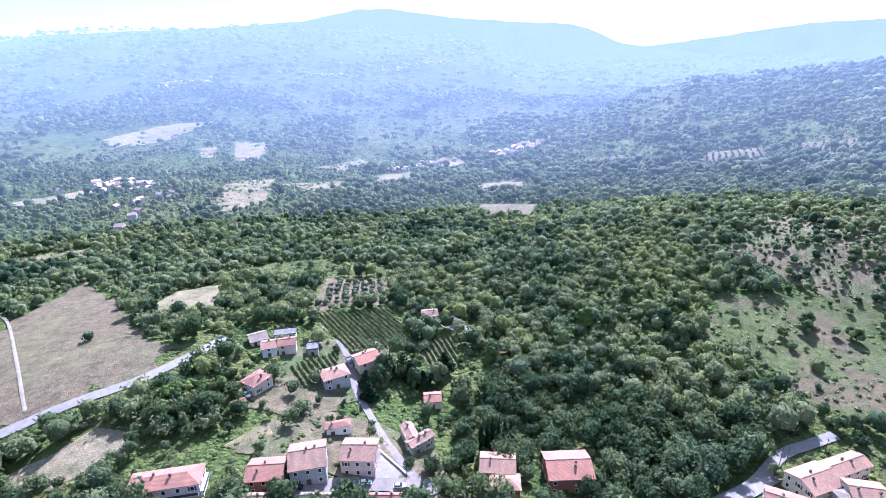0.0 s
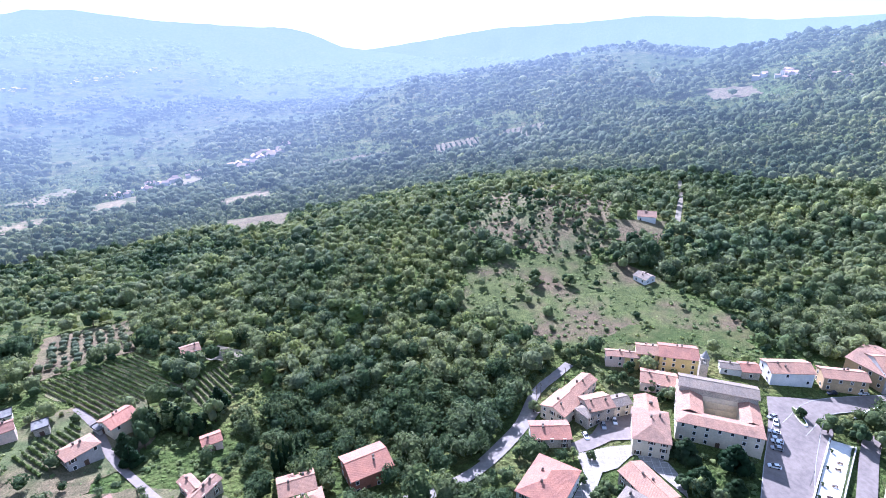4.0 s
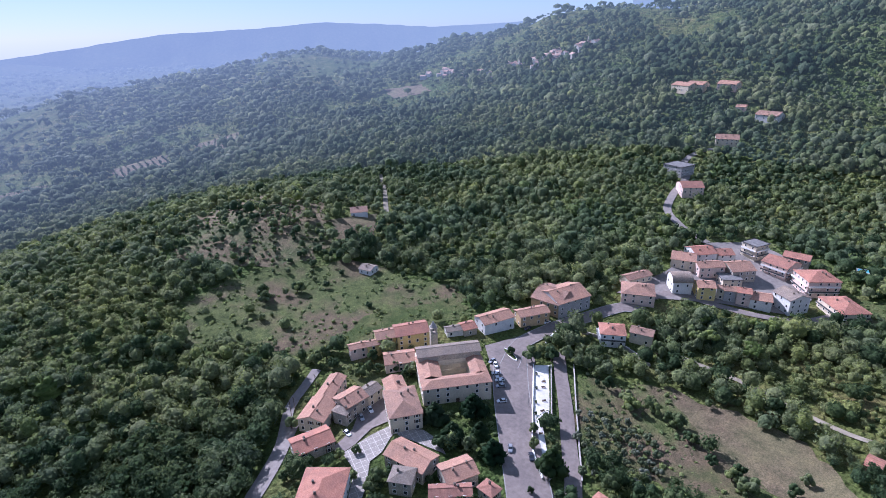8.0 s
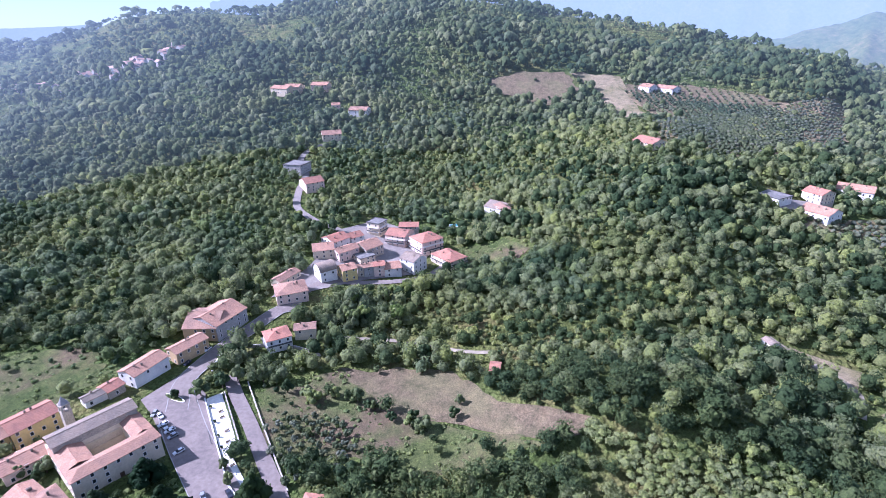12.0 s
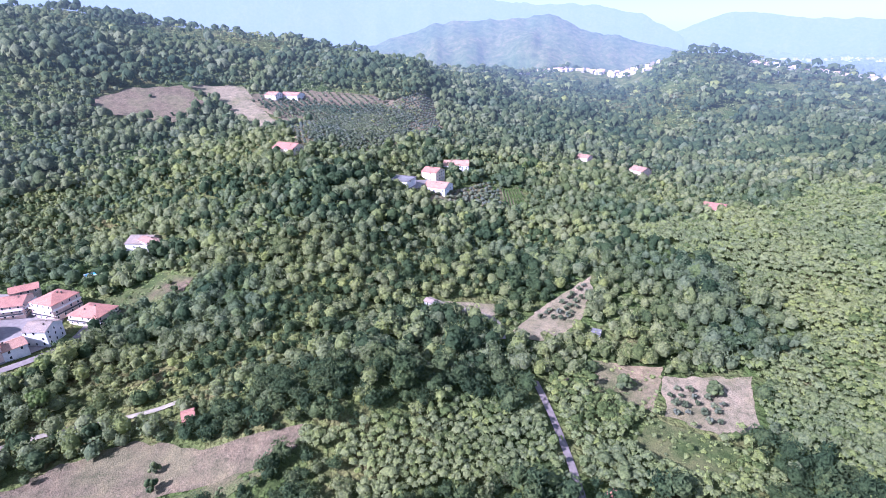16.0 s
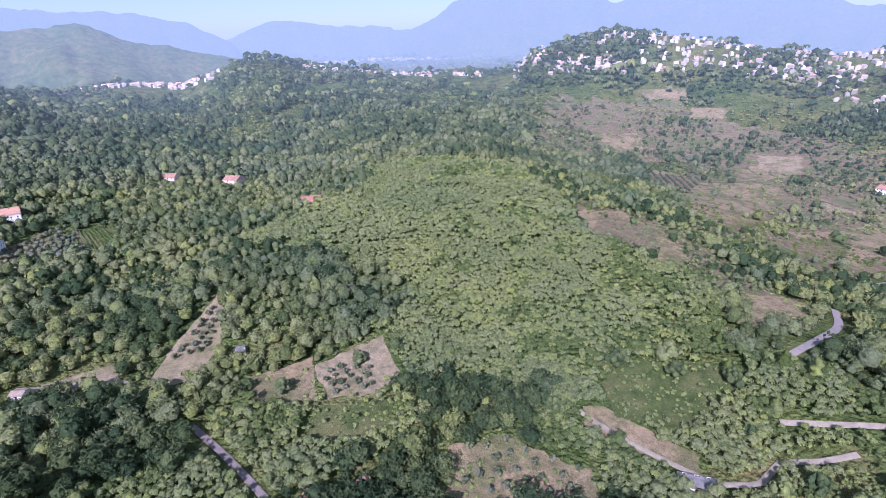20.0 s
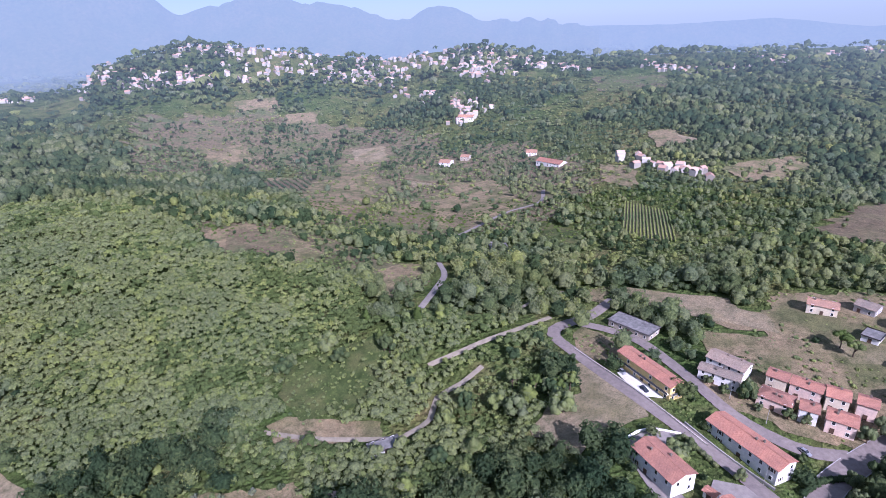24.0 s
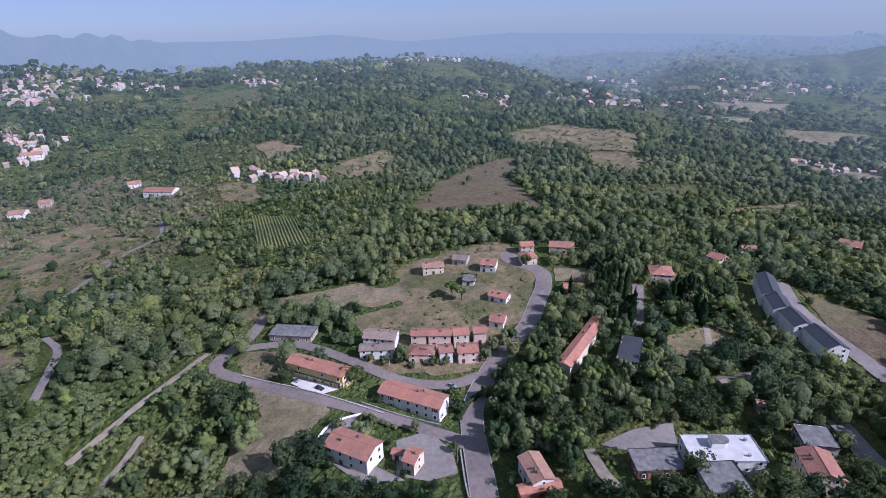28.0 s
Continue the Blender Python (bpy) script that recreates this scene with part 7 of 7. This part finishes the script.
# ---- far towns: hundreds of pale houses with tiled roofs ----
def far_houses(name, spots, count, lo, hi, label):
    """Gabled houses scattered over a far stretch; walls and roofs in one mesh."""
    pick = np.random.default_rng(len(spots) * 31 + count)
    verts, quads, mats = [], [], []
    for _ in range(count * 6):
        if len(quads) >= count * 7:
            break
        k = pick.integers(len(spots) - 1)
        t = pick.random()
        x = spots[k][0] + (spots[k + 1][0] - spots[k][0]) * t + pick.normal() * spots[k][2]
        y = spots[k][1] + (spots[k + 1][1] - spots[k][1]) * t + pick.normal() * spots[k][2]
        w, d, h, a = pick.uniform(lo, hi), pick.uniform(lo, hi) * 0.75, pick.uniform(3.5, 6.2), pick.random() * 3.14
        z, b = at_ground(x, y), len(verts)
        ca, sa = math.cos(a), math.sin(a)
        for px, py, pz in ((-1, -1, -4), (1, -1, -4), (1, 1, -4), (-1, 1, -4), (-1, -1, h), (1, -1, h), (1, 1, h), (-1, 1, h), (-1, 0, h + d * 0.3), (1, 0, h + d * 0.3)):
            ux, uy = px * w / 2, py * d / 2
            verts.append((x + ux * ca - uy * sa, y + ux * sa + uy * ca, z + pz))
        for q, m in (((0, 1, 5, 4), 0), ((1, 2, 6, 5), 0), ((2, 3, 7, 6), 0), ((3, 0, 4, 7), 0), ((4, 5, 9, 8), 1), ((6, 7, 8, 9), 1), ((5, 6, 9, 9), 0)):
            quads.append([b + i for i in q])
            mats.append(m)
        clear_disc(x, y, w * 0.55)
    me = bpy.data.meshes.new(name)
    me.from_pydata(verts, [], [q if len(set(q)) == 4 else q[:3] for q in quads])
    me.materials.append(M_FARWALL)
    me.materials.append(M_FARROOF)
    me.polygons.foreach_set("material_index", np.array(mats, np.int32))
    me.update()
    return tagged(new(name, me), label, "houses", kind="stuff")


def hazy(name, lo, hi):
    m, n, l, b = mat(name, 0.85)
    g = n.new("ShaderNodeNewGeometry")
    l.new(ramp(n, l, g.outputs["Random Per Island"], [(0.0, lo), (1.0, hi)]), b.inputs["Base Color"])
    haze_glow(m, n, l, b)
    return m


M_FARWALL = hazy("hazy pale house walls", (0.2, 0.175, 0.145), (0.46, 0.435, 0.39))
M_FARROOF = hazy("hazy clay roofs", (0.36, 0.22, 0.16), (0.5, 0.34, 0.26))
far_houses("distant_town", [(834, -803, 16), (1022, -1175, 16), (958, -1302, 16), (855, -1369, 16), (776, -1398, 16), (679, -1429, 16)], 79, 6, 12, "pale houses with clay roofs of a distant hill town")
far_houses("distant_town", [(957, -1302, 14), (853, -1370, 14), (737, -1410, 14), (639, -1388, 14)], 50, 7, 13, "pale houses with clay roofs of a distant hill town")
far_houses("distant_town", [(413, -1438, 15), (298, -1491, 15), (185, -1517, 15), (76, -1527, 15), (-54, -1528, 15)], 79, 6, 12, "pale houses with clay roofs of a distant hill town")
far_houses("distant_town", [(-147, -1492, 18), (-193, -1343, 18), (-232, -1269, 18), (-285, -1276, 18), (-329, -1256, 18)], 58, 6, 12, "pale houses with clay roofs of a distant hill town")
far_houses("distant_town", [(-302, -1415, 22), (-407, -1405, 22), (-501, -1335, 22), (-588, -1290, 22), (-686, -1209, 22), (-787, -1140, 22), (-870, -1076, 22), (-954, -1038, 22)], 108, 6, 12, "pale houses with clay roofs of a distant hill town")
far_houses("distant_town", [(-150, -1518, 22), (-239, -1304, 22), (-334, -1264, 22), (-449, -1206, 22), (-608, -1150, 22), (-684, -1100, 22), (-784, -1067, 22)], 122, 6, 12, "pale houses with clay roofs of a distant hill town")
far_houses("distant_town", [(-815, -1067, 22), (-819, -953, 22), (-856, -875, 22), (-1024, -948, 22), (-1044, -813, 22)], 79, 7, 13, "pale houses with clay roofs of a distant hill town")
far_houses("distant_town", [(-661, -1029, 14), (-682, -886, 14), (-711, -790, 14), (-654, -766, 14)], 43, 6, 11, "pale houses with clay roofs of a distant hill town")
far_houses("distant_town", [(-396, -1287, 25), (-543, -1226, 25), (-652, -1176, 25), (-735, -1109, 25)], 58, 6, 12, "pale houses with clay roofs of a distant hill town")
far_houses("distant_town", [(-913, -1040, 22), (-849, -873, 22), (-838, -955, 22), (-965, -939, 22), (-1035, -815, 22)], 50, 8, 14, "pale houses with clay roofs of a distant hill town")
far_houses("distant_town", [(-1245, -800, 18), (-1133, -661, 18), (-1182, -591, 18), (-1344, -544, 18), (-1451, -490, 18)], 65, 6, 12, "pale houses with clay roofs of a distant hill town")
far_houses("distant_town", [(-1371, -555, 22), (-1685, -494, 22), (-1758, -403, 22), (-1779, -307, 22)], 43, 6, 12, "pale houses with clay roofs of a distant hill town")
far_houses("distant_town", [(-685, -849, 10), (-668, -792, 10), (-647, -753, 10), (-626, -761, 10)], 29, 6, 9, "pale houses with clay roofs of a distant hill town")
far_houses("distant_village", [(-1210, -204, 20), (-1304, -138, 20), (-1100, -94, 20)], 24, 8, 14, "small pale houses of a far village on the slope")
far_houses("distant_village", [(-1409, 73, 40), (-1211, 123, 40), (-1957, 266, 40), (-2302, 159, 40)], 60, 12, 26, "small pale houses of a far village on the slope")
far_houses("distant_village", [(-1383, 331, 60), (-1603, 464, 60), (-1933, 717, 60), (-1701, 775, 60)], 60, 10, 20, "small pale houses of a far village on the slope")
far_houses("distant_village", [(-788, 245, 20), (-924, 383, 20), (-887, 462, 20)], 30, 7, 12, "small pale houses of a far village on the slope")
far_houses("distant_village", [(-592, -392, 10), (-576, -316, 10), (-570, -275, 10)], 22, 7, 12, "small pale houses of a far village on the slope")
far_houses("distant_village", [(971, 439, 12), (938, 374, 12), (931, 330, 12)], 40, 7, 13, "small pale houses of a far village on the slope")
far_houses("distant_village", [(1006, 626, 14), (1004, 572, 14), (938, 444, 14), (890, 326, 14)], 16, 8, 14, "small pale houses of a far village on the slope")
far_houses("distant_village", [(954, 316, 8), (965, 285, 8)], 12, 8, 14, "small pale houses of a far village on the slope")
far_houses("distant_village", [(1008, 651, 10), (1017, 619, 10), (962, 517, 10)], 14, 8, 14, "small pale houses of a far village on the slope")
far_houses("distant_village", [(-950, 1912, 16), (-881, 1957, 16), (-790, 1999, 16)], 34, 9, 17, "small pale houses of a far village on the slope")
far_houses("distant_village", [(-551, 2256, 16), (-442, 2235, 16), (-336, 2235, 16)], 26, 9, 17, "small pale houses of a far village on the slope")
far_houses("distant_village", [(-265, 2406, 22), (-126, 2425, 22), (20, 2544, 22), (199, 2931, 22)], 44, 9, 17, "small pale houses of a far village on the slope")
far_houses("distant_village", [(131, 1108, 20), (180, 1136, 20), (224, 1188, 20)], 22, 12, 22, "small pale houses of a far village on the slope")
far_houses("distant_village", [(-482, 711, 22), (-442, 737, 22), (-337, 589, 22), (-336, 493, 22)], 36, 7, 13, "small pale houses of a far village on the slope")
far_houses("distant_village", [(-83, 925, 12), (-27, 1047, 12), (42, 1082, 12)], 22, 7, 14, "small pale houses of a far village on the slope")
# towns on the plain: houses oversized so that they show from the camera
far_houses("distant_town", [(801, -3795, 60), (691, -3838, 60), (464, -3872, 60), (234, -3893, 60)], 50, 18, 34, "pale houses of hazy towns on the plain")
far_houses("distant_town", [(1676, -3521, 60), (1397, -3641, 60), (1196, -3712, 60)], 40, 16, 30, "pale houses of hazy towns on the plain")
far_houses("distant_town", [(-1354, -3657, 60), (-1664, -3527, 60), (-2026, -3332, 60)], 50, 18, 32, "pale houses of hazy towns on the plain")
far_houses("distant_town", [(760, -3825, 60), (648, -3846, 60), (406, -3879, 60)], 40, 14, 26, "pale houses of hazy towns on the plain")
far_houses("distant_town", [(-1158, -3724, 60), (-1653, -3532, 60), (-2023, -3334, 60)], 50, 20, 36, "pale houses of hazy towns on the plain")
far_houses("distant_town", [(1207, -3708, 60), (773, -3823, 60), (418, -3878, 60)], 50, 20, 36, "pale houses of hazy towns on the plain")


# ---- mountains on the horizon ----
def far_range(name, radius, crest, foot, label, rough=0.25):
    """A range round part of the horizon: crest heights by bearing, with spurs down to its foot."""
    a0, a1 = crest[0][0], crest[-1][0]
    n, m = int((a1 - a0) / 0.35), 26
    az = np.linspace(a0, a1, n)
    top = np.interp(az, [c[0] for c in crest], [c[1] for c in crest])
    top = top + rough * (vnoise(az * 0.9, az * 0 + radius, 51) - 0.5) * 60 + rough * (vnoise(az * 3.1, az * 0 + radius, 52) - 0.5) * 24
    v = []
    for k in range(m):
        t = k / (m - 1)
        r = radius - (1 - t) * foot
        z = -160 + (top + 160) * t ** (1.9 if "range" in name else 0.8)
        spur = (vnoise(az * 0.55, az * 0 + t * 3, 53) - 0.5) * 130 * t * (1 - t) * 2 + (vnoise(az * 1.7, az * 0 + t * 7, 54) - 0.5) * 60 * t * (1 - t)
        v.append(np.stack([r * np.sin(np.radians(az)), r * np.cos(np.radians(az)), z + spur], -1))
    v = np.concatenate(v)
    i, j = np.meshgrid(np.arange(m - 1), np.arange(n - 1), indexing="ij")
    q = np.stack([i * n + j, i * n + j + 1, (i + 1) * n + j + 1, (i + 1) * n + j], -1)[..., ::-1]
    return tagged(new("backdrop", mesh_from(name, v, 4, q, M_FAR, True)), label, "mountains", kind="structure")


far_range("range", 4850, [(14, -60), (18, 5), (21.9, 31), (25.5, 68), (32.8, 153), (39.7, 172), (47.4, 212), (52.4, 188), (57.4, 158), (61, 160), (66.4, 177), (71, 150), (76, 130)], 700, "pale hazy mountain range on the horizon", 0.12)
far_range("range", 4700, [(76.7, 305), (84.4, 575), (92.2, 570), (112.1, 523), (121.9, 623), (128.1, 437), (134.2, 462), (138.3, 359), (142.6, 313), (150.9, 279), (154.7, 201), (158.1, 38)], 900, "blue rocky mountain range behind wooded hills", 0.5)
far_range("range", 4850, [(155.9, 37), (159.5, 152), (162.1, 218), (166.1, 169), (172.7, 145), (173.3, 109), (175.4, 113)], 600, "low hazy hills beyond the plain", 0.3)
far_range("range", 4600, [(172.7, 41), (175.6, 134), (178.4, 262), (181.2, 395), (186.0, 497), (191.7, 401), (193.9, 260), (196.4, 290), (201.8, 397), (205.5, 318), (208.4, 315), (210.2, 279), (212.6, 197), (213.7, 177), (215.0, 173), (216.4, 243), (217.6, 261), (219.1, 261), (222.3, 135), (227.2, 157), (233.6, 70)], 1100, "great blue limestone massif in the haze", 0.6)
far_range("range", 4850, [(220.0, 119), (229.0, 87), (240.0, 76), (248.3, 99), (254.8, 27), (265.0, 78), (280.6, 39), (296.0, -4)], 500, "long flat haze blue horizon", 0.08)
far_range("hill", 2500, [(127.3, 61), (130.5, 107), (134.9, 161), (138.2, 169), (142.6, 176), (145.9, 183), (148.7, 129), (153.7, 86), (158.1, 31)], 600, "wooded hill with a village on its crest", 0.25)
far_range("range", 4700, [(-40, 120), (-31.2, 172), (-27.4, 199), (-23.2, 228), (-18.8, 237), (-13, 267), (-7.8, 343), (-4.6, 339), (1.8, 262), (10.1, 207), (12.4, 198), (14.5, 155), (17.6, 45), (20.6, 5), (25.3, -45), (30, -120)], 1500, "long wooded mountain with villages on its slopes", 0.12)

far_range("hill", 2600, [(281, -80), (284.7, -62), (288, -24), (291, 2), (293.5, 10), (296.2, 36), (301, 62), (306, 84), (312, 60), (318, -20)], 700, "dark wooded hill beyond the valley", 0.15)
far_range("hill", 3400, [(262, -78), (266, -58), (270.5, -40), (275.8, -20), (281, -26), (285, -33), (290, -30), (296, -40), (302, -70)], 600, "low hazy ridge beyond the valley", 0.15)

# ---- the woods themselves, last, round all that is built ----
woods("woodland", 105, 205, 4.7, 3.0, 3, M_LEAF, "dense dark green broadleaf woodland round the village")
woods("woodland", 205, 345, 4.6, 3.0, 2, M_LEAF, "dense dark green broadleaf woodland round the village")
woods("woodland", 345, 570, 4.7, 2.75, 1, M_LEAF, "dense green woodland covering the slopes")
woods("coppice", 110, 345, 2.3, 2.0, 1, M_YOUNG, "thick light green young coppice on the hill", young=True)
woods("coppice", 345, 760, 2.8, 2.5, 0, M_YOUNG, "thick light green young coppice on the hill", young=True)
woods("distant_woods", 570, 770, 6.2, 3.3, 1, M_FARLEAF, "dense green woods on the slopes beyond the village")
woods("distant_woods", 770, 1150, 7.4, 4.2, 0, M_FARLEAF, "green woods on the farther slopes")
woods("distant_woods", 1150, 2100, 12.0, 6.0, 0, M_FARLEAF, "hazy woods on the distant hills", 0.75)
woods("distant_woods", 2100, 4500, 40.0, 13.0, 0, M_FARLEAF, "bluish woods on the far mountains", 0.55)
shrubs(105, 400, 2.7)
shrubs(400, 570, 3.6, 1.5)
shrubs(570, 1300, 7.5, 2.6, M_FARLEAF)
